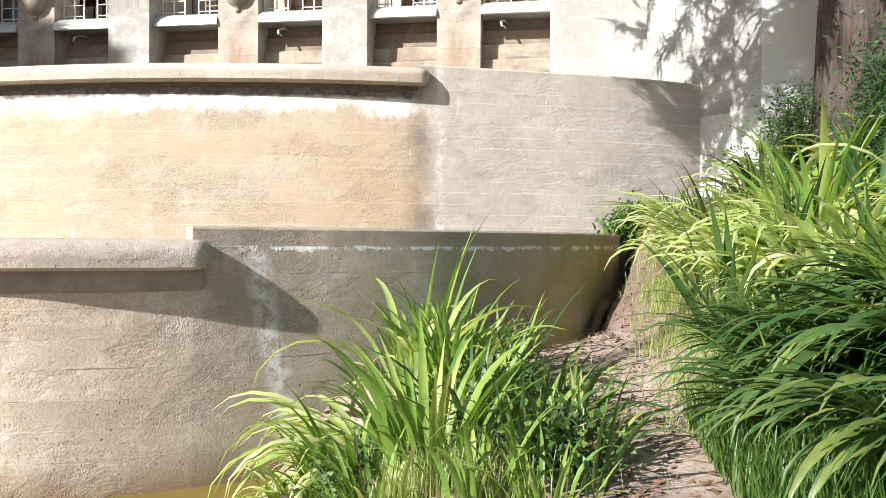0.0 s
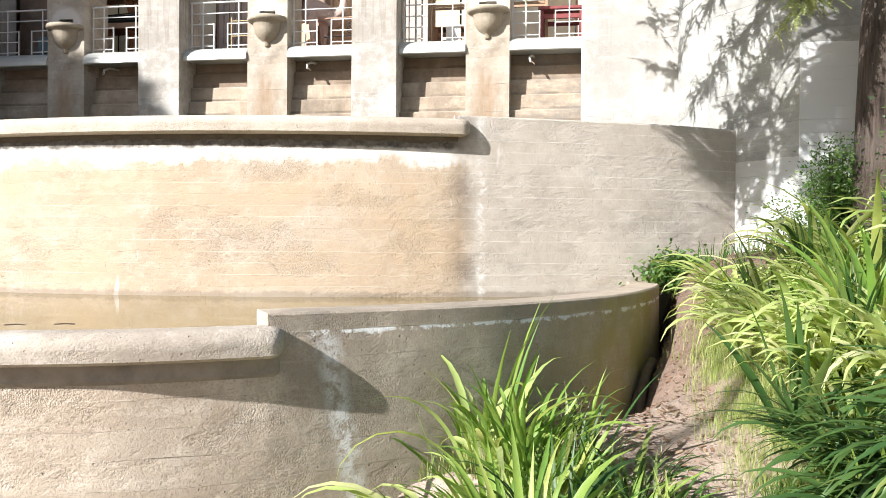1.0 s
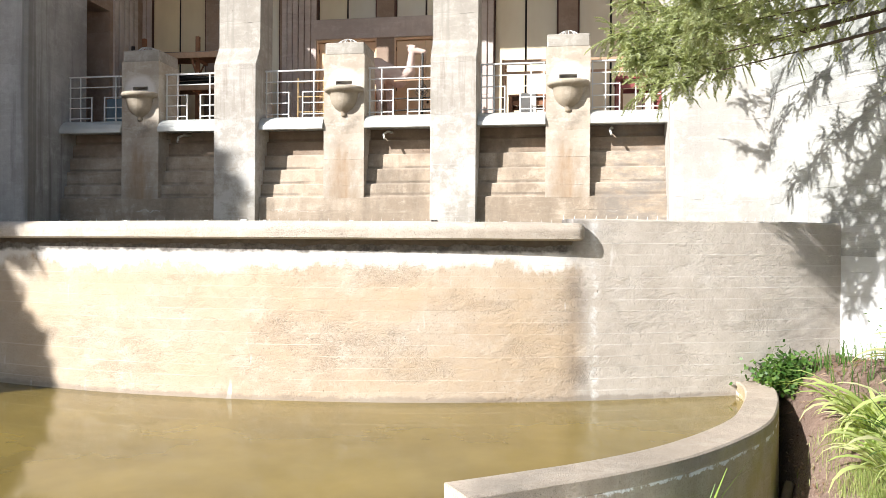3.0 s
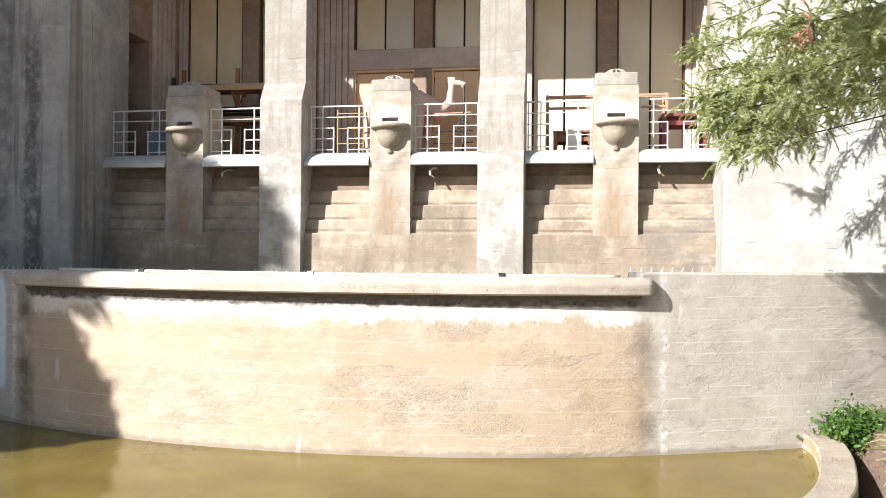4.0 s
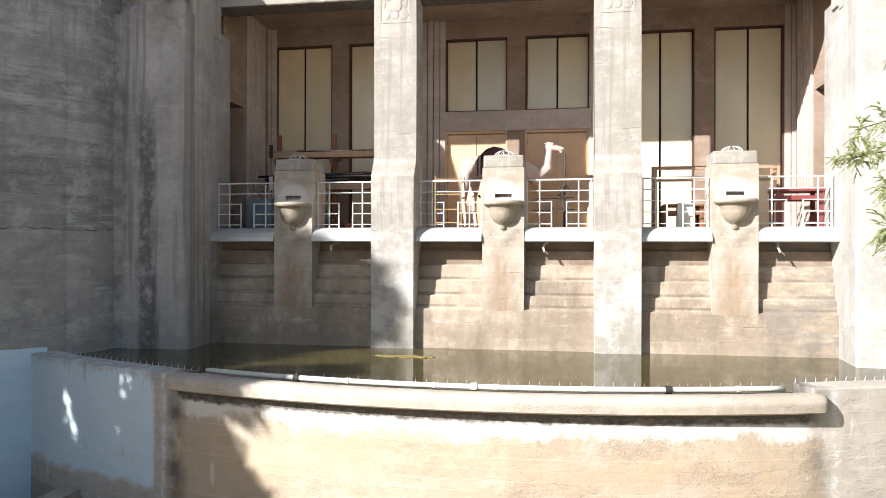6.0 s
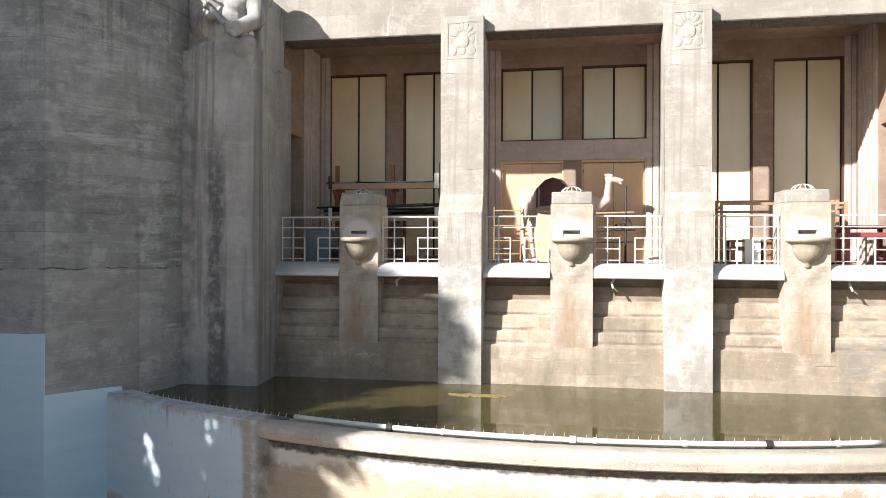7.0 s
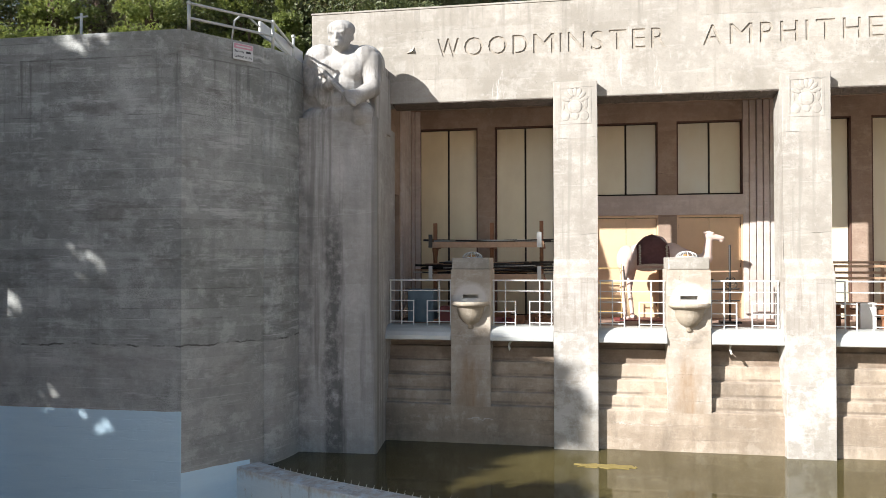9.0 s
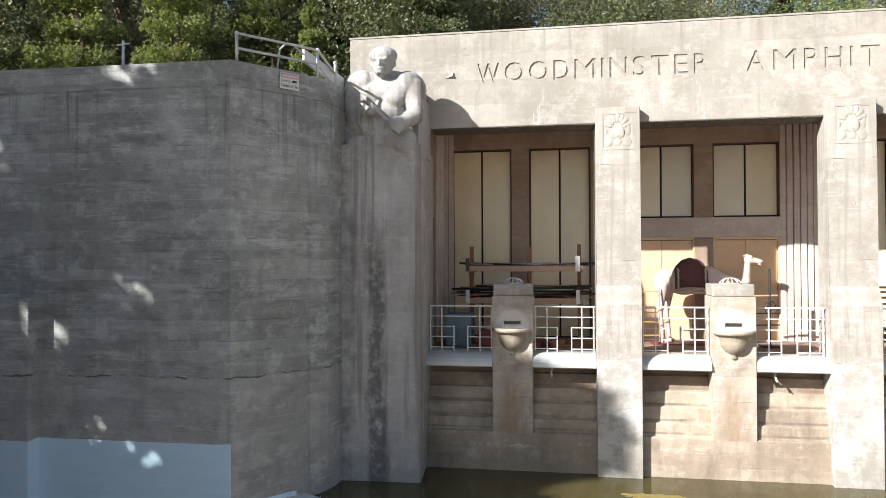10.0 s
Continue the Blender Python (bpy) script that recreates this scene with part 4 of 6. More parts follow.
bm = bmesh.new()
box(bm, -9.12, 14.0, Y_LINTEL - 0.012, 0.97, TOP + 0.001, TOP + 0.05, 0.01)
solid("parapet_cap", bm, CONC, "thin pale concrete parapet cap", "coping")
bm = bmesh.new()
v = [bm.verts.new(p) for p in ((-6.66, Y_LINTEL, 13.93), (-6.45, Y_LINTEL, 13.95), (-6.45, Y_LINTEL, 14.1), (-6.47, Y_LINTEL - 0.08, 13.97))]
for q in ((0, 1, 2), (0, 3, 1), (1, 3, 2), (2, 3, 0)):
    bm.faces.new([v[i] for i in q])
solid("lintel_spur", bm, CONC, "small triangular concrete spur on the lintel", "ornament")

bm = bmesh.new()
rows = []
for i in range(420):
    x = -7.0 + 14.0 * i / 419
    row = [(0.004, 0.002)]
    for y, drop in ((0.01, 0.012), (0.06, 0.024), (0.12, 0.036), (0.18, 0.048), (0.25, 0.058), (0.33, 0.068), (0.42, 0.076), (0.5, 0.08)):
        row.append((y + 0.03 * noise.noise((x * 9, y * 20, 2.0)) * (y > 0.02), -drop - 0.035 * abs(noise.noise((x * 13, y * 18, 1.0)))))
    row.append((0.53, 0.002))
    rows.append([bm.verts.new((x, Y_LINTEL + y, SOFFIT + z)) for y, z in row])
for a, b in zip(rows, rows[1:]):
    for q in range(9):
        bm.faces.new((a[q], a[q + 1], b[q + 1], b[q]))
solid("lintel_soffit_edge", bm, GRIME_SHADE, "dark crumbling exposed aggregate under the lintel edge", "soffit")

# ---- facade things ----


def pedestal(x):
    t = thing("fountain_pedestal", "square concrete fountain pedestal with a bowl-shaped basin", "fountain", "fountain pedestals", (x, 0, 0))
    bm = bmesh.new()
    for a in ((-0.475, 0.475, 0.0, 0.95, 5.33, 7.83), (-0.475, -0.19, 0.0, 0.95, 7.83, 8.0), (0.19, 0.475, 0.0, 0.95, 7.83, 8.0), (-0.475, 0.475, 0.0, 0.95, 8.0, 8.6), (-0.19, 0.19, 0.3, 0.95, 7.83, 8.0)):
        box(bm, *a)
    bmesh.ops.remove_doubles(bm, verts=bm.verts, dist=0.0005)
    part("shaft", bm, PEDC, t)
    part("cap", boxed(-0.455, 0.455, 0.02, 0.93, 8.604, 8.88, 0.02), CONC, t)
    part("slot_plate", boxed(-0.188, 0.188, 0.012, 0.05, 7.83, 7.915), PEDC, t, "pale plate in the water slot")
    prof = [(0.02, 7.17), (0.05, 7.18), (0.075, 7.22), (0.06, 7.27), (0.11, 7.3), (0.2, 7.36), (0.27, 7.45), (0.31, 7.56), (0.33, 7.69), (0.36, 7.72), (0.425, 7.735), (0.455, 7.765), (0.46, 7.8), (0.445, 7.835), (0.4, 7.84), (0.3, 7.7), (0.2, 7.55), (0.02, 7.5)]
    bm = bmesh.new()
    n = 28
    rings = [[bm.verts.new((r * math.cos(math.pi + math.pi * k / n), r * 0.82 * math.sin(math.pi + math.pi * k / n) + 0.004, z)) for k in range(n + 1)] for r, z in prof]
    for a, b in zip(rings, rings[1:]):
        for k in range(n):
            bm.faces.new((a[k], a[k + 1], b[k + 1], b[k]))
    part("basin", bm, BASIN, t, "half-round moulded concrete basin", True)
    lamp = part("lamp_guard", guard_ring(), WHITEP, t, "white wire dome guard", True)
    for k in range(6):
        part("hoop", guard_hoop(math.pi * k / 6), WHITEP, lamp, smooth=True)
    bm = bmesh.new()
    bmesh.ops.create_uvsphere(bm, u_segments=12, v_segments=8, radius=0.1, matrix=Matrix.Translation((0, 0.35, 8.9)) @ Matrix.Diagonal((1, 1, 0.55, 1)))
    part("lamp", bm, AMBER, lamp, "small amber lamp glass", True)
    return t


def guard_hoop(a):
    pts = [(0.24 * math.cos(u) * math.cos(a), 0.35 + 0.24 * math.cos(u) * math.sin(a), 8.88 + 0.14 * math.sin(u)) for u in (math.pi * j / 10 for j in range(11))]
    return tube(bmesh.new(), pts, 0.011, 5)


def guard_ring():
    return tube(bmesh.new(), [(0.24 * math.cos(u), 0.35 + 0.24 * math.sin(u), 8.89) for u in (2 * math.pi * j / 20 for j in range(21))], 0.012, 5)


def pedestal_concrete():
    k = concrete("pedestal_concrete", (0.46, 0.415, 0.35), (0.34, 0.29, 0.23), (0.54, 0.51, 0.46), board=0.6, grit=0.4, worn=0.2)
    x, y, z = k.xyz()
    rust = k.math("MULTIPLY", k.math("MULTIPLY", k.ramp(z, 6.9, 6.3), k.ramp(k.math("ABSOLUTE", x), 0.4, 0.1)), k.ramp(k.noise(1.6, 5, 0.6, vec=k.scaled(2, 2, 0.5)), 0.35, 0.65))
    overlay(k, k.math("MULTIPLY", rust, 0.8), (0.3, 0.18, 0.09))
    round_d = k.math("SQRT", k.math("ADD", k.math("MULTIPLY", x, x), k.math("POWER", k.math("SUBTRACT", z, 7.88), 2.0)))
    halo = k.math("MULTIPLY", k.ramp(k.math("ADD", round_d, k.math("MULTIPLY", k.noise(5.0, 5), 0.12)), 0.5, 0.4), k.ramp(z, 7.3, 7.5))
    overlay(k, k.math("MULTIPLY", halo, 0.75), (0.62, 0.6, 0.57))
    brown = k.math("MULTIPLY", k.ramp(z, 6.9, 6.2), k.ramp(k.noise(1.1, 7, 0.7, vec=k.scaled(1.5, 1.5, 0.6)), 0.42, 0.6))
    overlay(k, k.math("MULTIPLY", brown, 0.55), (0.24, 0.17, 0.11))
    drip = k.math("MULTIPLY", k.math("MULTIPLY", k.ramp(z, 6.2, 7.0), k.math("LESS_THAN", z, 7.2)), k.ramp(k.noise(2.4, 5), 0.5, 0.68))
    overlay(k, k.math("MULTIPLY", drip, 0.6), (0.12, 0.1, 0.08))
    return k.m


PEDC = pedestal_concrete()
BASIN = concrete("basin_concrete", (0.42, 0.365, 0.285), (0.27, 0.225, 0.165), (0.5, 0.45, 0.375), board=2.0, grit=0.3, streak=0.5, lines=0.0, cracks=0.0, worn=0.2).m
AMBER = plain("amber_glass", (0.5, 0.26, 0.08), 0.3)
for x in PEDS:
    pedestal(x)


def railing(x0, x1):
    t = thing("railing", "white painted steel railing with a square fret", "railing", "stage railings", ((x0 + x1) / 2, 0.28, 0))
    w = (x1 - x0) / 2
    r = 0.0135
    for z, full in ((8.33, 1), (8.08, 1), (7.83, 0), (7.58, 0), (7.32, 0)):
        for a, b in (((-w, w),) if full else ((-w, -0.17), (0.17, w))):
            bm = bmesh.new()
            if z == 8.33:
                box(bm, a, b, -0.022, 0.022, z - 0.015, z + 0.02, 0.004)
            else:
                box(bm, a, b, -r * 0.8, r * 0.8, z - r * 0.8, z + r * 0.8)
            part("rail", bm, WHITEP, t)
    for x, z in ((-w + 0.03, 8.315), (-w + 0.31, 8.315), (-0.17, 7.845), (0.17, 7.845), (w - 0.31, 8.315), (w - 0.03, 8.315)):
        part("baluster", boxed(x - r, x + r, -r, r, 7.2, z), WHITEP, t)
    return t


for a, b in ((-7.08, -5.52), (-4.52, -3.08), (-2.0, -0.5), (0.5, 2.0), (3.08, 4.52), (5.52, 7.08)):
    railing(a, b)

# pipe and spikes along the upper rim
def at_arc(x, inward):
    c = Vector((0, C_UP))
    p = Vector((x, arc_y(x)))
    return p + (c - p).normalized() * inward


t = thing("rim_pipe", "pale plastic water pipe laid along the pool rim", "pipe")
part("pipe", tube(bmesh.new(), [(*at_arc(-4.95 + i * 0.2475, 0.52), 4.58) for i in range(41)], 0.045, 10), PIPE, t, smooth=True)
for x in (-3.05, 0.05, 3.1):
    p, q = at_arc(x - 0.05, 0.52), at_arc(x + 0.05, 0.52)
    part("coupling", tube(bmesh.new(), [(*p, 4.58), (*q, 4.58)], 0.065, 10), DARK if x > 1 or x < -1 else PIPE, t, "clamped pipe coupling")
for x in (-2.1, -0.6, 0.4, 1.8, 4.2):
    p, q = at_arc(x - 0.03, 0.52), at_arc(x + 0.03, 0.52)
    part("collar", tube(bmesh.new(), [(*p, 4.58), (*q, 4.58)], 0.056, 10), PIPE, t)
t = thing("spike_strip", "row of short pale bird spikes along the rim", "bird spikes")
bm = bmesh.new()
v = [bm.verts.new(p) for p in ((-0.009, -0.009, 0), (0.009, -0.009, 0), (0, 0.012, 0), (0.012, 0.0, 0.12))]
for q in ((0, 1, 3), (1, 2, 3), (2, 0, 3)):
    bm.faces.new([v[i] for i in q])
spike_mesh = bpy.data.meshes.new("spike")
bm.to_mesh(spike_mesh)
bm.free()
spike_mesh.materials.append(WHITEP)
for i in range(108):
    x = -9.0 + i * 0.168
    o = new("spike", spike_mesh)
    o.parent = t
    inside = abs(x) < 5.0
    o.location = (*at_arc(x, 0.6 if inside else 0.5), 4.5 if inside else Z_WING - (0.11 if x < 0 else 0.0))
    o.scale = (1, 1, 1.5 if inside else 0.75)
    o.rotation_euler = (random.uniform(-0.15, 0.15), random.uniform(-0.1, 0.25), 0)
part("strip", sweep([tuple(at_arc(-9.0 + i * 0.45, 0.6)) for i in range(41)], [(-0.015, 4.47), (0.015, 4.47), (0.015, 4.51), (-0.015, 4.51)]), PIPE, t, "thin base strip of the spikes")

# ---- carved figure, camel and stage things ----
def blob(shapes, voxel, extra=None):
    """Ellipsoids and bars fused into one smooth skin."""
    bm = extra or bmesh.new()
    for c, r, rot in shapes:
        m = Matrix.Translation(c) @ Euler([radians(a) for a in rot]).to_matrix().to_4x4() @ Matrix.Diagonal((*r, 1))
        bmesh.ops.create_uvsphere(bm, u_segments=14, v_segments=9, radius=1, matrix=m)
    me = bpy.data.meshes.new("blob")
    bm.to_mesh(me)
    bm.free()
    ob = new("blob", me)
    mod = ob.modifiers.new("skin", "REMESH")
    mod.mode, mod.voxel_size, mod.use_smooth_shade = "VOXEL", voxel, True
    sm = ob.modifiers.new("ease", "SMOOTH")
    sm.factor, sm.iterations = 0.5, 3
    bpy.context.view_layer.update()
    out = bpy.data.meshes.new_from_object(ob.evaluated_get(bpy.context.evaluated_depsgraph_get()))
    bpy.data.objects.remove(ob)
    return out


def limb(a, b, r0, r1, n=9):
    a, b = Vector(a), Vector(b)
    return [(tuple(a.lerp(b, i / (n - 1))), (r0 + (r1 - r0) * i / (n - 1),) * 3, (0, 0, 0)) for i in range(n)]


def carved_figure(side):
    """A broad half-figure growing out of the pier: slab, shoulders, chest, bowed head with cropped hair, arms and a rod."""
    s = side
    bm = bmesh.new()
    box(bm, -8.86, -7.06, -1.12, 0.4, 11.9, 13.3)
    box(bm, -8.8, -7.12, -1.0, 0.35, 13.2, 13.55)
    box(bm, -8.86, -7.08, -1.36, 0.0, 11.8, 12.12)
    shapes = [((-8.46, -0.72, 13.5), (0.46, 0.58, 0.46), (0, 8, 0)), ((-7.36, -0.76, 13.44), (0.42, 0.54, 0.44), (0, -8, 0)), ((-7.95, -0.72, 13.6), (0.78, 0.44, 0.34), (0, 0, 0)), ((-8.5, -0.7, 13.1), (0.42, 0.5, 0.6), (0, 0, 0)),
              ((-7.62, -1.12, 13.22), (0.34, 0.26, 0.3), (0, 0, 0)), ((-8.2, -1.1, 13.22), (0.36, 0.24, 0.3), (0, 0, 0)), ((-7.85, -1.1, 12.82), (0.42, 0.26, 0.42), (0, 0, 0)), ((-7.8, -1.14, 12.5), (0.4, 0.26, 0.3), (0, 0, 0)),
              ((-7.88, -0.95, 13.7), (0.22, 0.24, 0.24), (0, 0, 0)),
              ((-7.88, -1.2, 13.97), (0.25, 0.26, 0.32), (12, 0, 0)), ((-7.88, -1.32, 13.82), (0.17, 0.17, 0.17), (0, 0, 0)), ((-7.88, -1.13, 14.17), (0.335, 0.365, 0.225), (16, 0, 0)),
              ((-7.88, -1.49, 13.93), (0.045, 0.06, 0.1), (0, 0, 0)), ((-7.78, -1.43, 14.03), (0.1, 0.05, 0.03), (0, -6, 0)), ((-7.98, -1.43, 14.03), (0.1, 0.05, 0.03), (0, 6, 0)), ((-7.88, -1.47, 13.81), (0.085, 0.05, 0.025), (0, 0, 0)), ((-7.88, -1.44, 13.73), (0.08, 0.06, 0.05), (0, 0, 0)),
              ((-8.15, -1.14, 13.98), (0.04, 0.07, 0.09), (0, 0, 0)), ((-7.61, -1.14, 13.98), (0.04, 0.07, 0.09), (0, 0, 0)),
              ((-7.42, -1.66, 12.47), (0.18, 0.16, 0.2), (0, 0, 20)), ((-7.34, -1.26, 12.16), (0.3, 0.26, 0.3), (0, 0, 0)),
              ((-8.22, -1.28, 12.72), (0.24, 0.16, 0.42), (0, 0, 8)), ((-8.02, -1.48, 12.84), (0.12, 0.12, 0.15), (0, 0, 0))]
    for q in range(4):
        shapes.append(((-7.55 + 0.02 * q, -1.76, 12.58 - 0.075 * q), (0.085, 0.055, 0.04), (0, 0, 0)))
    shapes += limb((-7.18, -0.98, 13.42), (-7.1, -1.2, 12.8), 0.26, 0.21)
    shapes += limb((-7.1, -1.24, 12.74), (-7.4, -1.6, 12.5), 0.2, 0.15)
    shapes += limb((-8.68, -0.95, 13.35), (-8.55, -1.12, 12.75), 0.25, 0.2)
    shapes += limb((-8.5, -1.15, 12.7), (-8.05, -1.45, 12.82), 0.18, 0.12)
    shapes += limb((-8.3, -1.42, 13.22), (-7.36, -1.8, 12.28), 0.055, 0.055, 34)
    shapes += limb((-8.55, -1.08, 12.1), (-7.4, -1.15, 12.2), 0.28, 0.3, 14)
    shapes += limb((-7.26, -1.26, 12.15), (-7.12, -1.22, 11.3), 0.18, 0.06, 16)
    shapes += [((-8.0, -0.95, 12.6), (0.75, 0.36, 0.6), (0, 0, 0)), ((-8.45, -0.98, 12.9), (0.4, 0.34, 0.6), (0, 0, 0)), ((-7.75, -1.0, 13.35), (0.7, 0.36, 0.34), (0, 0, 0))]
    me = blob(shapes, 0.026, bm)
    if s > 0:
        for v in me.vertices:
            v.co.x = -v.co.x
        me.flip_normals()
    me.materials.append(PIER)
    return tagged(new("carved_statue", me), "massive plain stone half-figure carved above the pier", "statue", "pier statues")


carved_figure(-1)
carved_figure(1)

CAMEL = plain("camel_plaster", (0.6, 0.46, 0.4), 0.7, 0, 0.15, 4.0, 0.2)
MAROON = plain("maroon_cloth", (0.28, 0.13, 0.12), 0.9, 0, 0.3, 12.0, 0.3)
TRIM = plain("cream_trim", (0.55, 0.48, 0.38), 0.8, 0, 0.5, 40.0, 0.3)
REDP = plain("dark_red_paint", (0.22, 0.05, 0.05), 0.55, 0, 0.25, 5.0, 0.1)
STEEL = plain("dark_steel", (0.06, 0.058, 0.055), 0.45, 0.7, 0.3, 8.0, 0.1)
PALEW = plain("pale_timber", (0.4, 0.26, 0.165), 0.65, 0, 0.3, 9.0, 0.2)

# camel prop: body, neck, head and legs in one skin
shapes = [((-0.75, 2.0, 8.95), (0.62, 0.33, 0.42), (0, -5, 0)), ((-0.6, 2.0, 9.22), (0.33, 0.22, 0.28), (0, 0, 0)), ((-0.2, 2.0, 8.95), (0.35, 0.28, 0.36), (0, 0, 0)), ((-1.3, 2.0, 8.85), (0.28, 0.3, 0.4), (0, 0, 0))]
shapes += limb((0.0, 2.0, 8.92), (0.4, 2.0, 8.78), 0.28, 0.22) + limb((0.4, 2.0, 8.72), (0.66, 2.0, 8.9), 0.23, 0.16) + limb((0.66, 2.0, 8.9), (0.72, 2.0, 9.36), 0.145, 0.095)
shapes += limb((0.7, 2.0, 9.45), (0.99, 2.0, 9.4), 0.11, 0.075) + [((0.62, 2.0, 9.53), (0.06, 0.13, 0.035), (0, 25, 0)), ((1.04, 2.0, 9.4), (0.07, 0.07, 0.05), (0, 0, 0)), ((1.02, 2.0, 9.32), (0.06, 0.06, 0.035), (0, 0, 0)), ((0.78, 1.93, 9.52), (0.07, 0.04, 0.045), (0, 0, 0)), ((0.78, 2.07, 9.52), (0.07, 0.04, 0.045), (0, 0, 0)), ((0.7, 2.0, 9.53), (0.1, 0.1, 0.06), (0, 0, 0))]
for lx, ly in ((-1.35, 1.8), (-1.15, 2.2), (-0.05, 1.8), (0.1, 2.2)):
    shapes += limb((lx, ly, 8.8), (lx - 0.08 if lx < -1 else lx, ly, 8.1), 0.15, 0.075) + limb((lx - 0.08 if lx < -1 else lx, ly, 8.1), (lx, ly, 7.4), 0.075, 0.06) + [((lx + 0.03, ly, 7.38), (0.11, 0.09, 0.06), (0, 0, 0))]
shapes = [((c[0] * 1.05 + 0.19, 3.0 + (c[1] - 2.0) * 1.05, 9.58 + (c[2] - 9.58) * 1.05), r, e) for c, r, e in shapes]
me = blob(shapes, 0.024)
me.materials.append(CAMEL)
tagged(new("camel_statue", me), "plain pale pinkish plaster camel prop on a plinth", "statue")
t = thing("saddle_blanket", "dark maroon saddle blanket with a cream zigzag trim", "blanket", at=(-0.52, 3.0, -0.45))
t.scale = (1.05, 1.05, 1.05)
bm = bmesh.new()
n, rows = 10, []
for i in range(n + 1):
    a = math.pi * (0.02 + 0.96 * i / n)
    rows.append([bm.verts.new((x, -0.38 * math.cos(a), 8.56 + (0.92 - 1.7 * x * x) * math.sin(a) ** 0.6)) for x in (-0.4, -0.2, 0.0, 0.2, 0.4)])
for a, b in zip(rows, rows[1:]):
    for k in range(4):
        bm.faces.new((a[k], a[k + 1], b[k + 1], b[k]))
bmesh.ops.solidify(bm, geom=bm.faces, thickness=0.02)
part("cloth", bm, MAROON, t, smooth=True)
bm = bmesh.new()
for k in range(18):
    box(bm, -0.36 + 0.04 * k, -0.33 + 0.04 * k, -0.425, -0.4, 8.66 + 0.02 * (k % 2), 8.71 + 0.02 * (k % 2))
for k in range(11):
    for q in (-1, 1):
        box(bm, q * (0.335 - 0.015 * (k % 2)) - 0.02, q * (0.335 - 0.015 * (k % 2)) + 0.02, -0.425, -0.3, 8.72 + 0.045 * k, 8.755 + 0.045 * k)
box(bm, -0.38, 0.38, -0.42, -0.4, 8.58, 8.61)
part("trim", bm, TRIM, t, "cream zigzag trim band")
t = thing("plinth", "thin dark red timber base under the camel", "plinth", at=(-0.38, 3.0, 0))
part("deck", boxed(-1.15, 1.15, -0.45, 0.45, FLOOR + 0.012, FLOOR + 0.03, 0.004), REDP, t)
part("skirt", boxed(-1.1, 1.1, -0.42, 0.42, FLOOR, FLOOR + 0.01), REDP, t)


def lumber_rack():
    """Three-post timber rack that holds lengths of pipe."""
    t = thing("pipe_rack", "brown timber rack stacked with dark steel pipes", "rack", at=(-4.85, 2.3, 0))
    for x, top in ((-1.45, 9.82), (0.1, 9.82), (1.42, 9.86)):
        part("post", boxed(x - 0.05, x + 0.05, -0.05, 0.05, FLOOR, top, 0.006), WOOD, t)
        for z in (9.2, 8.35):
            bm = lathe_x([(-0.38, z - 0.08), (0.38, z - 0.08), (0.38, z + 0.0), (-0.38, z + 0.0)], x + 0.052, x + 0.09)
            part("arm", bm, WOOD, t)
        bm = bmesh.new()
        for q in (-1, 1):
            tube(bm, [(x, q * 0.02, 8.75), (x, q * 0.34, 9.13)], 0.03, 4)
        part("brace", bm, WOOD, t)
    for z in (9.25, 8.4):
        part("shelf", boxed(-1.5, 1.5, -0.4, 0.4, z - 0.045, z + 0.0, 0.006), WOOD, t)
        part("edge_board", boxed(-1.5, 1.5, -0.44, -0.402, z - 0.1, z + 0.05, 0.004), PALEW, t, "paler timber edge board")
    for x in (-1.5, 1.38):
        part("guard", boxed(x - 0.06, x + 0.06, -0.47, -0.442, 9.15, 9.55) if x > 0 else boxed(x - 0.05, x + 0.05, -0.47, -0.442, 9.15, 9.5), WHITEP if x > 0 else STEEL, t, "upright guard plate")
        part("guard", boxed(x - 0.05, x + 0.05, -0.47, -0.442, 8.3, 8.66), WHITEP, t, "white guard plate")
    return t


lumber_rack()
rng = random.Random(4)
for k in range(72):
    up = k < 16
    z = (9.27 if up else 8.42) + 0.03 + rng.random() * (0.05 if up else 0.3)
    L = rng.uniform(0.8, 1.7)
    cx = rng.uniform(-0.5, 0.4)
    y = rng.uniform(-0.33, 0.33)
    tilt = rng.uniform(-0.04, 0.04)
    bm = tube(bmesh.new(), [(-4.85 + cx - L, 2.3 + y, z - tilt), (-4.85 + cx + L, 2.3 + y + rng.uniform(-0.05, 0.05), z + tilt)], rng.choice((0.014, 0.02, 0.03)), 7)
    mat = STEEL if rng.random() < 0.72 else (GALV if rng.random() < 0.6 else PALEW)
    tagged(link_mesh("pipe_length", bm, mat, True), {"dark_steel": "dark steel pipe lying on the timber rack", "galvanised_sheet": "bright galvanised tube lying on the timber rack", "pale_timber": "pale timber batten lying on the timber rack"}[mat.name], "pipe", "stacked pipes")
for k in range(22):
    x = rng.uniform(-6.2, -3.3)
    bm = boxed(-rng.uniform(0.15, 0.4), rng.uniform(0.15, 0.4), -0.1, 0.1, 0, rng.uniform(0.03, 0.22), 0.005)
    o = tagged(link_mesh("scrap_board", bm, rng.choice((WOOD, PALEW, REDP))), "offcut of timber dumped on the stage floor", "timber", "timber offcuts")
    o.location = (x, rng.uniform(1.5, 2.6), FLOOR)
    o.rotation_euler = (0, 0, rng.uniform(-0.8, 0.8))


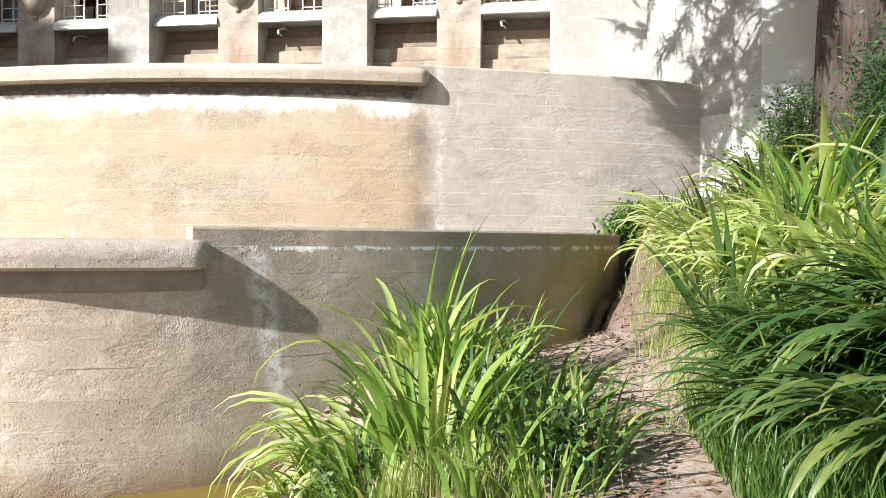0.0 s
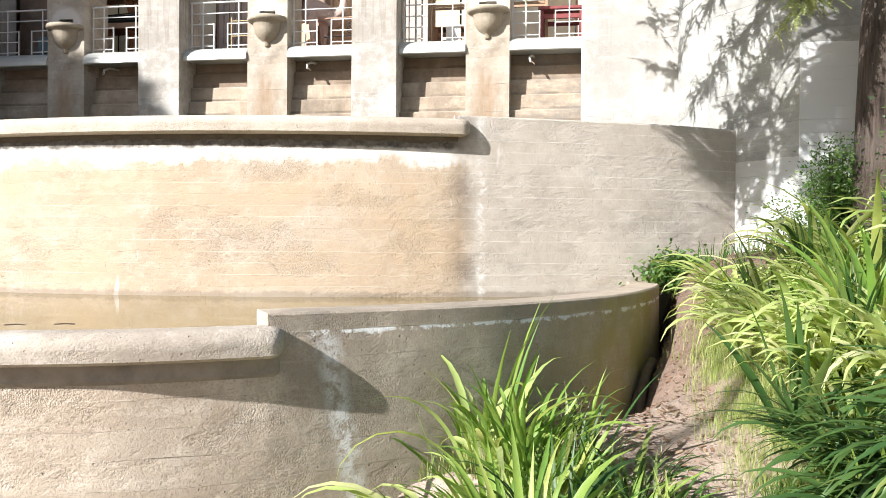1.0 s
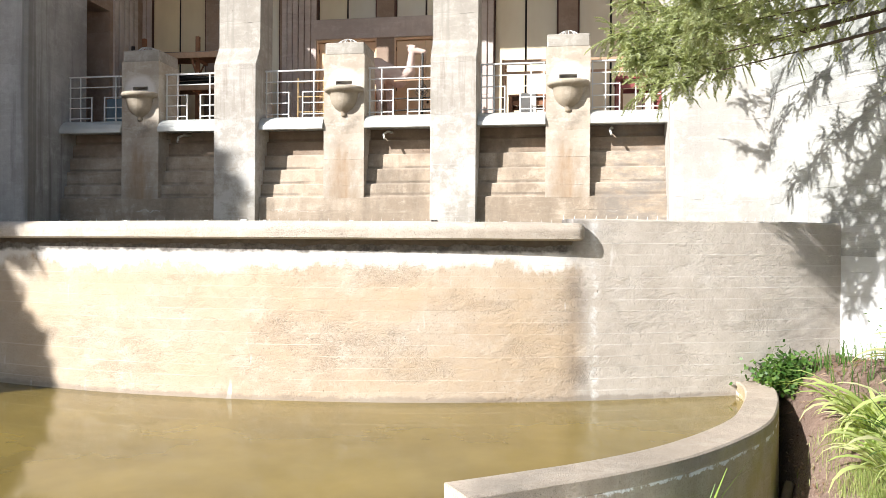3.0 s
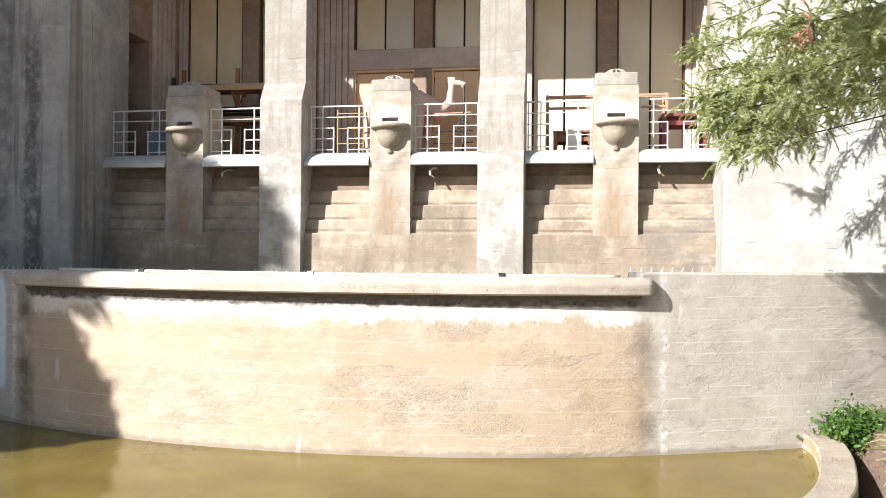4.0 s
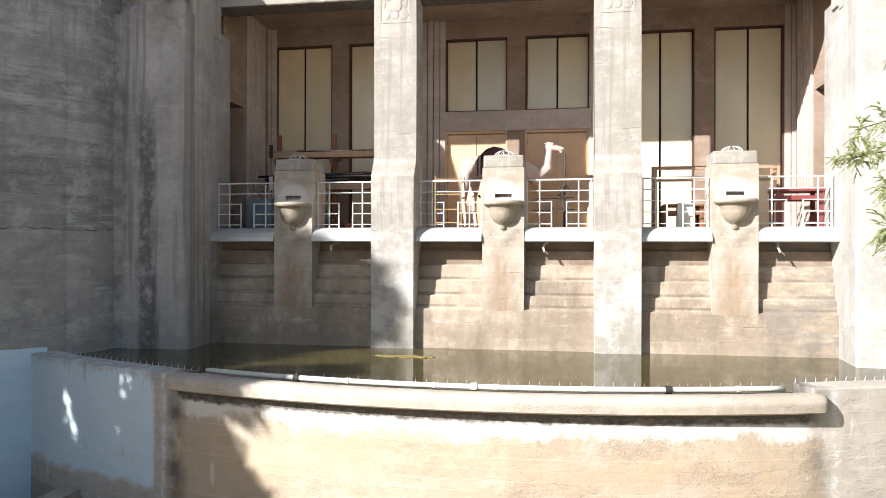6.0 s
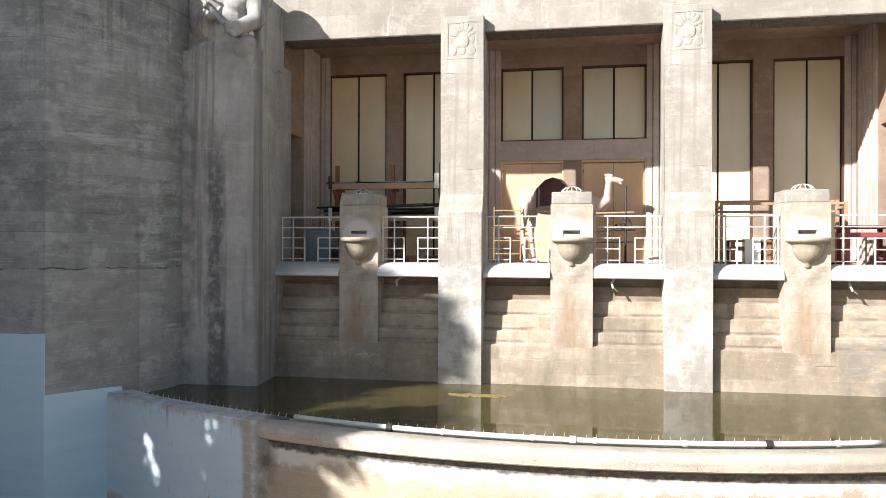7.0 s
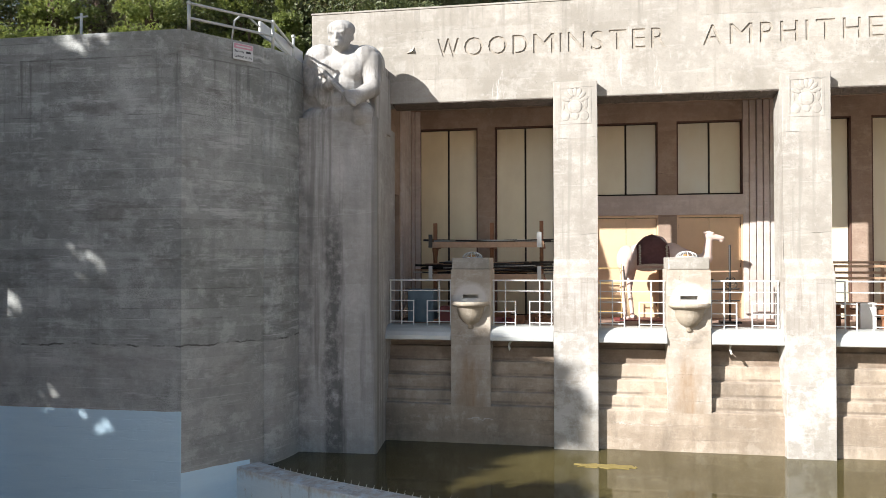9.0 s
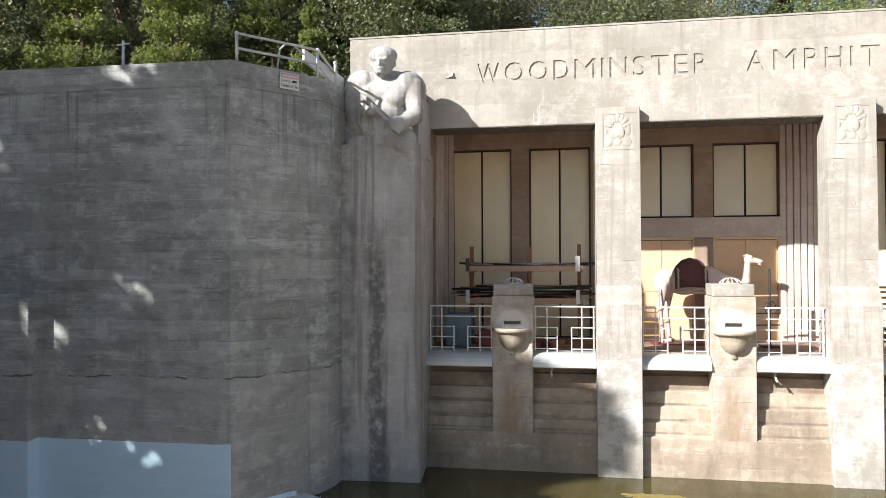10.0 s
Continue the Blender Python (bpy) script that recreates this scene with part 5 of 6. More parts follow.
def timber_frame(name, label, x0, x1, y, h, mat, rails):
    t = thing(name, label, "table", at=((x0 + x1) / 2, y, FLOOR))
    w = (x1 - x0) / 2
    for px in (-w, w):
        for py in (-0.3, 0.3):
            part("leg", boxed(px - 0.045, px + 0.045, py - 0.045, py + 0.045, 0, h, 0.005), mat, t)
    for z in rails:
        for py in (-0.3, 0.3):
            part("rail", boxed(-w + 0.046, w - 0.046, py - 0.025, py + 0.025, z - 0.05, z + 0.05, 0.004), mat, t)
        for px in (-w, w):
            part("end_rail", boxed(px - 0.022, px + 0.022, -0.254, 0.254, z - 0.05, z + 0.05), mat, t)
    return t


t = thing("timber_frame", "slender orange-brown timber staging frame without a top", "frame", at=(4.9, 1.7, FLOOR))
for px in (-1.4, -0.1, 1.35):
    for py in (-0.3, 0.3):
        part("leg", boxed(px - 0.035, px + 0.035, py - 0.035, py + 0.035, 0, 1.5 if py < 0 else 1.58, 0.005), PALEW, t)
for z, py in ((1.46, -0.3), (1.18, -0.3), (1.55, 0.3), (1.3, 0.3)):
    part("rail", boxed(-1.36, 1.31, py - 0.02, py + 0.02, z - 0.028, z + 0.028, 0.004), PALEW, t)
for px in (-1.4, 1.35):
    part("end_rail", boxed(px - 0.02, px + 0.02, -0.264, 0.264, 1.35, 1.41), PALEW, t)
t = timber_frame("work_table", "dark red painted timber table", 6.15, 7.05, 1.3, 0.86, REDP, (0.72,))
part("top", boxed(-0.52, 0.52, -0.4, 0.4, 0.862, 0.93, 0.01), REDP, t)
t = timber_frame("low_bench", "brown timber bench with stacked boards", 3.7, 4.5, 1.4, 0.55, WOOD, (0.4,))
part("top", boxed(-0.45, 0.45, -0.36, 0.36, 0.552, 0.6, 0.01), WOOD, t)
for k in range(5):
    o = tagged(link_mesh("stacked_board", boxed(-0.5, 0.5, -0.12, 0.12, 0, 0.04, 0.004), PALEW if k % 2 else WHITEP), "board stacked on the stage floor", "timber", "stacked boards")
    o.location = (4.95 + 0.05 * k, 1.2 + 0.1 * (k % 2), FLOOR + 0.045 * k)
    o.rotation_euler = (0, 0, 0.1 * (k - 2))
tagged(link_mesh("storage_box", boxed(3.95, 4.3, 1.0, 1.3, FLOOR, FLOOR + 0.62, 0.01), WHITEP), "pale upright box on the stage floor", "box")
tagged(link_mesh("storage_bin", boxed(-6.9, -6.2, 1.5, 2.1, FLOOR, FLOOR + 0.85, 0.03), BLUE), "blue-grey plastic storage bin", "bin")
tagged(link_mesh("storage_crate", boxed(-6.05, -5.65, 1.6, 2.1, FLOOR, FLOOR + 0.4, 0.01), REDP), "dark reddish timber crate", "crate")

# rolling rack by the door
t = thing("rolling_rack", "yellow steel trolley rack on castors", "rack", at=(-1.7, 2.6, FLOOR))
YEL = plain("yellow_steel", (0.42, 0.3, 0.12), 0.5, 0, 0.3, 8)
for px in (-0.35, 0.35):
    part("upright", boxed(px - 0.012, px + 0.012, -0.012, 0.012, 0.06, 1.5), YEL, t)
for z in (0.25, 0.6, 1.0, 1.4):
    part("bar", boxed(-0.337, 0.337, -0.01, 0.01, z - 0.012, z + 0.012), YEL, t)
for px in (-0.35, 0.35):
    bm = bmesh.new()
    bmesh.ops.create_cone(bm, cap_ends=True, segments=12, radius1=0.04, radius2=0.04, depth=0.03, matrix=Matrix.Translation((px, 0, 0.04)) @ Matrix.Rotation(math.pi / 2, 4, "X"))
    part("castor", bm, STEEL, t)
t = thing("cable_stand", "dark steel stand hung with coils of cable", "stand", at=(1.35, 2.4, FLOOR))
part("pole", tube(bmesh.new(), [(0, 0, 0.02), (0, 0, 2.0)], 0.03), STEEL, t)
part("foot", boxed(-0.25, 0.25, -0.2, 0.2, 0, 0.05, 0.01), STEEL, t)
for k, (r, z) in enumerate(((0.13, 1.05), (0.11, 1.1), (0.15, 0.98))):
    bm = tube(bmesh.new(), [(r * math.cos(u), -0.06 - 0.03 * k + 0.02 * math.sin(3 * u), z + 0.75 * r * math.sin(u)) for u in (2 * math.pi * j / 24 for j in range(25))], 0.009, 6)
    part("cable_coil", bm, STEEL, t, "coil of hung cable", True)
part("cross_bar", tube(bmesh.new(), [(-0.75, 0, 1.3), (0.2, 0, 1.32)], 0.025), PALEW, t)
for z in (0.55, 0.85):
    part("shelf_bar", tube(bmesh.new(), [(-0.8, 0.05, z), (0.25, 0.05, z + 0.02)], 0.018), STEEL, t)

# ---- tower top: railing, board and sign ----
t = thing("tower_railing", "galvanised pipe railing on the tower edge", "railing")
for i, (x, y) in enumerate(((-10.2, -3.86), (-9.02, -2.4), (-8.98, -1.3))):
    part("post", tube(bmesh.new(), [(x, y, 13.42), (x, y, 14.02)], 0.035), GALV, t, smooth=True)
    bm = bmesh.new()
    bmesh.ops.create_uvsphere(bm, u_segments=10, v_segments=6, radius=0.05, matrix=Matrix.Translation((x, y, 14.02)))
    part("elbow", bm, GALV, t, smooth=True)
for z in (14.02, 13.72):
    part("rail", tube(bmesh.new(), [(-10.2, -3.86, z), (-9.02, -2.4, z), (-8.98, -1.3, z - 0.25)], 0.03), GALV, t, smooth=True)
t = thing("folded_bench", "grey folding bench board on the tower roof", "bench", at=(0, 0, 0))
bm = bmesh.new()
v = [bm.verts.new(p) for p in ((-9.42, -2.25, 13.82), (-9.42, -2.25, 14.1), (-9.36, -2.29, 14.1), (-9.36, -2.29, 13.82), (-8.92, -0.95, 13.46), (-8.92, -0.95, 13.74), (-8.86, -0.99, 13.74), (-8.86, -0.99, 13.46))]
for q in ((0, 1, 2, 3), (7, 6, 5, 4), (0, 4, 5, 1), (1, 5, 6, 2), (2, 6, 7, 3), (3, 7, 4, 0)):
    bm.faces.new([v[i] for i in q])
part("board", bm, WHITEP, t)
part("strut", tube(bmesh.new(), [(-9.1, -1.6, 13.42), (-9.1, -1.6, 13.7)], 0.025), GALV, t)
part("hoop", tube(bmesh.new(), [(-9.75, -2.9, 13.42), (-9.7, -2.85, 13.95), (-9.62, -2.75, 14.08), (-9.5, -2.6, 14.1), (-9.35, -2.35, 13.95)], 0.022), GALV, t, smooth=True)
t = thing("roof_pipe", "thin steel vent pipe on the tower roof", "pipe", at=(-13.58, -2.5, 13.42))
part("stem", tube(bmesh.new(), [(0, 0, 0), (0, 0, 1.02)], 0.03), GALV, t)
part("arm", tube(bmesh.new(), [(-0.16, 0, 0.93), (0.16, 0, 0.95)], 0.022), GALV, t)

# warning sign on the tower's slanted face
u = Vector((1.03, 1.37, 0)).normalized()
nrm = Vector((u.y, -u.x, 0))
sign = thing("warning_sign", "white metal security sign with a faded pink header", "sign")
sign.matrix_world = Matrix.Translation(Vector((-9.41, -3.08, 13.19)) + nrm * 0.03) @ Matrix((( u.x, -nrm.x, 0, 0), (u.y, -nrm.y, 0, 0), (0, 0, 1, 0), (0, 0, 0, 1))) @ Matrix.Scale(0.85, 4)
part("plate", boxed(-0.27, 0.27, -0.008, 0.008, -0.2, 0.2, 0.003), WHITEP, sign)
PINK = plain("faded_pink_ink", (0.6, 0.3, 0.36), 0.6)
INK = plain("black_ink", (0.02, 0.02, 0.025), 0.6)
part("header", boxed(-0.25, 0.25, -0.012, -0.0085, 0.07, 0.185), PINK, sign, "faded pink header band")
part("header_bar", boxed(-0.2, 0.2, -0.014, -0.0125, 0.11, 0.14), WHITEP, sign)
for body, w, z in (("Security", 0.26, -0.04), ("Cameras in Use", 0.46, -0.15)):
    cu = letter(body, -0.235, -0.235 + w, z, 0.075)
    for v in cu.vertices:
        v.co.y = -0.0095 + (0.0025 if v.co.y > 0 else -0.0025)
    cu.materials.clear()
    cu.materials.append(INK)
    o = new("lettering", cu)
    o.parent = sign
part("camera_icon", boxed(0.07, 0.2, -0.012, -0.0085, -0.02, 0.03), INK, sign, "small black camera shape")

# ---- vegetation ----
def leaf_mat(name, a, b, c, translucent=0.35, rough=0.45, island=False):
    k = Mat(name, rough)
    geo = k.n("ShaderNodeNewGeometry")
    rnd = geo.outputs["Random Per Island"] if island else k.random()
    col = k.mix(k.ramp(rnd, 0.0, 0.6), a, b)
    col = k.mix(k.ramp(rnd, 0.72, 1.0), col, c)
    col = k.mix(k.math("MULTIPLY", k.ramp(k.noise(7.0, 3), 0.4, 0.7), 0.35), col, tuple(v * 0.55 for v in a))
    k.color(col)
    tr = k.n("ShaderNodeBsdfTranslucent")
    k.link(k.mix(1.0, col, (1.0, 1.0, 0.55), "MULTIPLY"), tr.inputs[0])
    mx = k.n("ShaderNodeMixShader")
    mx.inputs[0].default_value = translucent
    k.link(k.b.outputs[0], mx.inputs[1])
    k.link(tr.outputs[0], mx.inputs[2])
    k.link(mx.outputs[0], k.t.nodes["Material Output"].inputs[0])
    return k.m


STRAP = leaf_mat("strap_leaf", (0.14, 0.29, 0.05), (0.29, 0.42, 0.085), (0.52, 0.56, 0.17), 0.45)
# Pale copy of the strap leaf: sunlit brightness is put into its colour.
STRAP_SUNLIT = leaf_mat("sunny_strap_leaf", (0.42, 0.56, 0.16), (0.6, 0.68, 0.28), (0.76, 0.74, 0.46), 0.5)
# Deep copy: darker leaves, with the bank's shade put into the green.
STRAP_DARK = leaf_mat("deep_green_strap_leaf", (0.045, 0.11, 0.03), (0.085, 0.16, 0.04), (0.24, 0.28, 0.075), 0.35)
GRASS = leaf_mat("grass_blades", (0.24, 0.33, 0.09), (0.36, 0.42, 0.14), (0.55, 0.5, 0.26), island=True)
SHRUB = leaf_mat("shrub_leaves", (0.05, 0.13, 0.025), (0.1, 0.19, 0.035), (0.17, 0.26, 0.06), island=True)
DARKSHRUB = leaf_mat("dark_shrub_leaves", (0.025, 0.075, 0.022), (0.05, 0.115, 0.03), (0.1, 0.16, 0.045), island=True)
NEEDLE = leaf_mat("redwood_needles", (0.36, 0.41, 0.22), (0.48, 0.53, 0.3), (0.6, 0.62, 0.4), 0.5, island=True)
NEEDLE_DRY = leaf_mat("dead_needles", (0.42, 0.2, 0.12), (0.5, 0.26, 0.17), (0.55, 0.32, 0.22), 0.2, island=True)
PINE = leaf_mat("pine_foliage", (0.095, 0.125, 0.06), (0.16, 0.19, 0.09), (0.27, 0.27, 0.14), 0.35, island=True)
PINE_LIGHT = leaf_mat("light_pine_foliage", (0.19, 0.245, 0.085), (0.28, 0.33, 0.125), (0.38, 0.4, 0.17), 0.4, island=True)
GUM = leaf_mat("gum_foliage", (0.14, 0.135, 0.08), (0.2, 0.19, 0.115), (0.3, 0.26, 0.17), 0.25, island=True)
BARK = plain("bark", (0.12, 0.085, 0.06), 0.95, 0, 0.5, 7.0, 0.9)
STEM = plain("shrub_stem", (0.07, 0.06, 0.04), 0.9, 0, 0.4, 20.0, 0.3)


def furrowed_bark():
    k = Mat("redwood_bark", 0.97)
    f = k.noise(1.0, 8, 0.72, vec=k.scaled(11, 11, 0.9))
    c = k.mix(k.ramp(f, 0.36, 0.62), (0.025, 0.018, 0.015), (0.13, 0.092, 0.075))
    k.color(k.mix(k.math("MULTIPLY", k.ramp(k.noise(1.5, 5), 0.45, 0.65), 0.5), c, (0.12, 0.105, 0.09)))
    k.bump(f, 1.0, 0.09)
    return k.m


REDBARK = furrowed_bark()


def strap(length, width, rise, fall, twist, bm=None, base=None, turn=0.0, segs=8):
    """One folded, arching strap leaf that starts at base and leans towards turn."""
    bm = bm or bmesh.new()
    base = base or Vector((0, 0, 0))
    d = Vector((math.cos(turn), math.sin(turn), 0))
    side0 = Vector((-d.y, d.x, 0))
    p, ang = base.copy(), rise
    rows = []
    for i in range(segs + 1):
        f = i / segs
        w = width * (0.55 + 1.2 * f * (1 - f) * 1.5) * (1 - f ** 3) + 0.001
        tw = twist * f
        up = Vector((-d.x * math.sin(ang), -d.y * math.sin(ang), math.cos(ang)))
        side = side0 * math.cos(tw) + up * math.sin(tw)
        rows.append((bm.verts.new(p - side * w), bm.verts.new(p - up * w * 0.35), bm.verts.new(p + side * w)))
        p = p + (d * math.cos(ang) + Vector((0, 0, 1)) * math.sin(ang)) * (length / segs)
        ang -= fall / segs * (0.4 + 1.4 * f)
    for a, b in zip(rows, rows[1:]):
        for k in (0, 1):
            bm.faces.new((a[k], a[k + 1], b[k + 1], b[k]))
    for f in bm.faces:
        f.smooth = True
    return bm


def strap_meshes(name, mat, rng, count, lo, hi, w, fall=(0.5, 2.4), rise=(1.1, 1.5)):
    out = []
    for i in range(count):
        bm = strap(rng.uniform(lo, hi), w * rng.uniform(0.8, 1.3), rng.uniform(*rise), rng.uniform(*fall), rng.uniform(-0.7, 0.7))
        me = bpy.data.meshes.new(name)
        bm.to_mesh(me)
        bm.free()
        me.materials.append(mat)
        out.append(me)
    return out


rng = random.Random(11)
FRESH = strap_meshes("leaf", STRAP, rng, 14, 0.9, 1.5, 0.034, (0.2, 1.6), (1.2, 1.52))
SUNNY = strap_meshes("leaf", STRAP_SUNLIT, rng, 14, 0.7, 1.25, 0.036, (1.3, 2.8))
DEEP = strap_meshes("leaf", STRAP_DARK, rng, 12, 0.9, 1.6, 0.03)


ARCH = strap_meshes("leaf", STRAP_SUNLIT, rng, 12, 0.85, 1.35, 0.031, (1.9, 2.7), (0.75, 1.2))
TALL = strap_meshes("leaf", STRAP, rng, 8, 1.0, 1.4, 0.02, (0.1, 0.9), (1.35, 1.55))
UPRIGHT = strap_meshes("leaf", STRAP_DARK, rng, 8, 0.8, 1.4, 0.032, (0.05, 0.7), (1.3, 1.55))
DROOP = strap_meshes("leaf", STRAP_DARK, rng, 12, 0.9, 1.5, 0.034, (1.2, 2.4), (0.55, 1.05))


def clump(x, y, n, meshes, label, spread=0.22, lean=None, scale=1.0, group="strap-leaf plants", wild=0.55):
    """A plant of many strap leaves rising from one foot."""
    z = ground_height(x, y) - 0.03
    t = thing("strap_leaf_plant", label, "plant", group, (x, y, z))
    for i in range(n):
        o = new("leaf", rng.choice(meshes))
        o.parent = t
        a = rng.uniform(0, 2 * math.pi) if lean is None or rng.random() < wild else lean + rng.gauss(0, 0.5)
        r = spread * math.sqrt(rng.random())
        o.location = (r * math.cos(a), r * math.sin(a), 0)
        s = scale * rng.uniform(0.75, 1.35)
        o.scale = (s, s, s)
        o.rotation_euler = (rng.uniform(-0.12, 0.12), rng.uniform(-0.1, 0.3), a)
    return t


for x, y, n, ms, ln, sc in ((5.95, -9.5, 24, FRESH, None, 1.1), (6.1, -9.6, 24, FRESH, None, 0.95), (6.3, -10.2, 36, FRESH, None, 0.75), (5.75, -10.3, 44, ARCH, math.pi * 1.0, 0.72), (5.5, -10.4, 60, ARCH, math.pi * 1.0, 0.68), (5.82, -9.35, 22, TALL, None, 1.65), (6.0, -11.0, 50, ARCH, math.pi * 1.0, 0.85), (5.9, -10.6, 46, ARCH, math.pi * 0.95, 0.9), (5.55, -10.85, 30, FRESH, None, 0.5), (5.5, -11.2, 30, SUNNY, math.pi, 0.5), (5.75, -11.7, 30, FRESH, None, 0.45), (5.35, -11.0, 24, FRESH, None, 0.4), (5.3, -11.6, 24, SUNNY, None, 0.35), (6.2, -12.2, 26, FRESH, None, 0.4), (5.75, -10.75, 34, FRESH, math.pi * 1.05, 0.7), (6.0, -10.1, 16, SUNNY, None, 0.95), (6.3, -11.0, 18, SUNNY, None, 0.7),
                            (6.55, -10.75, 30, FRESH, 0.8, 0.65), (6.15, -10.9, 42, FRESH, None, 0.7), (6.6, -11.35, 28, DEEP, 0.6, 0.55), (6.4, -11.8, 32, FRESH, None, 0.75), (5.9, -11.4, 30, FRESH, None, 0.8), (6.7, -10.2, 20, DEEP, 1.2, 0.55), (6.7, -9.3, 16, FRESH, None, 0.5), (7.0, -11.2, 26, FRESH, None, 0.48), (6.95, -11.75, 26, DEEP, None, 0.42), (6.75, -12.3, 26, FRESH, None, 0.42), (7.05, -10.75, 16, DEEP, None, 0.45), (7.25, -11.05, 22, DEEP, None, 0.5), (7.3, -11.55, 24, FRESH, None, 0.45), (7.3, -12.0, 22, DEEP, None, 0.42), (7.15, -10.35, 18, DEEP, None, 0.5), (7.1, -12.45, 22, FRESH, None, 0.42)):
    clump(x, y, n, ms, "bright green strap-leaved plant beside the lower wall" if ms not in (SUNNY, ARCH) else "yellow-green drooping strap-leaved plant by the wall", lean=ln, scale=sc, group="plants below the wall", wild=0.25 if ms is ARCH else 0.55)
for row, (x0, x1, count, y0, y1) in enumerate(((8.72, 9.15, 12, -11.3, -6.4), (9.2, 9.9, 16, -11.6, -6.0), (10.0, 11.6, 16, -11.6, -5.6))):
    for i in range(count):
        y = y0 + (y1 - y0) * (i + rng.random() * 0.6) / count
        x = rng.uniform(x0, x1)
        # Picks the sunlit or the shaded leaf copy by place along the bank.
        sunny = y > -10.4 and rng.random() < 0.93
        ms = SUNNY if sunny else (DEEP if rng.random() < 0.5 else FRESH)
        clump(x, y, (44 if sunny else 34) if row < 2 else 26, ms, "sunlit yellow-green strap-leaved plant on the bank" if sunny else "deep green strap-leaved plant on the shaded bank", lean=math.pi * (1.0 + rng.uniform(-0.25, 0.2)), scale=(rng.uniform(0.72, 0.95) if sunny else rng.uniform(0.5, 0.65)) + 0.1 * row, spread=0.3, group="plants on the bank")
# Foot of the bank: leaf copies whose colour carries the shade.
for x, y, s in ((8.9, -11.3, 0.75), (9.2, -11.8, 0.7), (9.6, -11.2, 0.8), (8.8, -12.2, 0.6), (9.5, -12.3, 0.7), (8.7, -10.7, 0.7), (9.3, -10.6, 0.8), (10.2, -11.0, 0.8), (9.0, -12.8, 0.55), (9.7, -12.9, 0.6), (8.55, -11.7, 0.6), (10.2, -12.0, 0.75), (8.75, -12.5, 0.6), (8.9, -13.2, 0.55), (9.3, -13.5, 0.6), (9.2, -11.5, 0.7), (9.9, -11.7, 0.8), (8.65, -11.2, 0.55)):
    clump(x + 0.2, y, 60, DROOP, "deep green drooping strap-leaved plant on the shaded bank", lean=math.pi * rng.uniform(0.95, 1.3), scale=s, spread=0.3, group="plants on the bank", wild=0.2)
clump(10.1, -7.2, 22, FRESH, "tall upright strap-leaved plant on the bank", lean=None, scale=1.2, spread=0.15, group="plants on the bank")
for x, y, s in ((9.3, -8.9, 0.85), (9.6, -9.8, 0.8), (9.0, -9.5, 0.7), (10.2, -8.4, 1.0), (9.7, -7.6, 0.9)):
    clump(x, y, 13, UPRIGHT, "upright dark strap-leaved plant on the bank", lean=None, scale=s, spread=0.08, group="plants on the bank")
clump(9.4, -9.0, 18, FRESH, "tall upright strap-leaved plant on the bank", lean=None, scale=1.15, spread=0.1, group="plants on the bank", wild=1.0)
clump(8.5, -9.9, 12, UPRIGHT, "upright dark strap-leaved plant on the bank", lean=None, scale=1.15, spread=0.07, group="plants on the bank")
clump(8.85, -7.9, 12, UPRIGHT, "upright dark strap-leaved plant on the bank", lean=None, scale=0.85, spread=0.08, group="plants on the bank")


def blades(n, place, lo, hi, w, mat, name, label, category):
    bm_v, bm_f = [], []
    for i in range(n):
        x, y = place()
        z = ground_height(x, y) - 0.02
        h = rng.uniform(lo, hi)
        a = rng.uniform(0, 2 * math.pi)
        dx, dy = math.cos(a), math.sin(a)
        b = rng.uniform(0.1, 0.6) * h
        k = len(bm_v)
        bm_v += [(x - dy * w, y + dx * w, z), (x + dy * w, y - dx * w, z), (x + dx * b * 0.35 + dy * w * 0.7, y + dy * b * 0.35 - dx * w * 0.7, z + h * 0.6), (x + dx * b * 0.35 - dy * w * 0.7, y + dy * b * 0.35 + dx * w * 0.7, z + h * 0.6), (x + dx * b, y + dy * b, z + h)]
        bm_f += [(k, k + 1, k + 2, k + 3), (k + 3, k + 2, k + 4)]
    me = bpy.data.meshes.new(name)
    me.from_pydata(bm_v, [], bm_f)
    me.materials.append(mat)
    return tagged(new(name, me), label, category, kind="stuff")


def verge():
    """A ragged verge: tufts that thin out onto the path and run back under the plants."""
    while True:
        y = rng.uniform(-10.9, -6.2)
        x = 8.5 + 0.04 * (y + 9) + 0.35 * noise.noise((y * 1.1, 2.0, 5.0)) + rng.gauss(0, 0.22)
        if noise.noise((x * 2.6, y * 2.6, 1.0)) > rng.uniform(-0.45, 0.25):
            return x, y


blades(16000, verge, 0.05, 0.24, 0.003, GRASS, "verge_grass", "soft pale green grass along the foot of the bank", "grass")
blades(7000, lambda: (6.3 + rng.gauss(0, 0.4), rng.uniform(-12.4, -9.9)), 0.08, 0.3, 0.0038, GRASS, "path_grass", "weedy grass between the path plants", "grass")
blades(2500, lambda: (rng.uniform(8.6, 13), rng.uniform(-13.5, -4)), 0.2, 0.5, 0.009, SHRUB, "bank_grass", "green undergrowth on the bank", "grass")
blades(9000, lambda: (8.05 + abs(rng.gauss(0, 1.1)), rng.uniform(-13.6, -10.6)), 0.1, 0.4, 0.006, SHRUB, "shaded_undergrowth", "green undergrowth at the shaded foot of the bank", "grass")


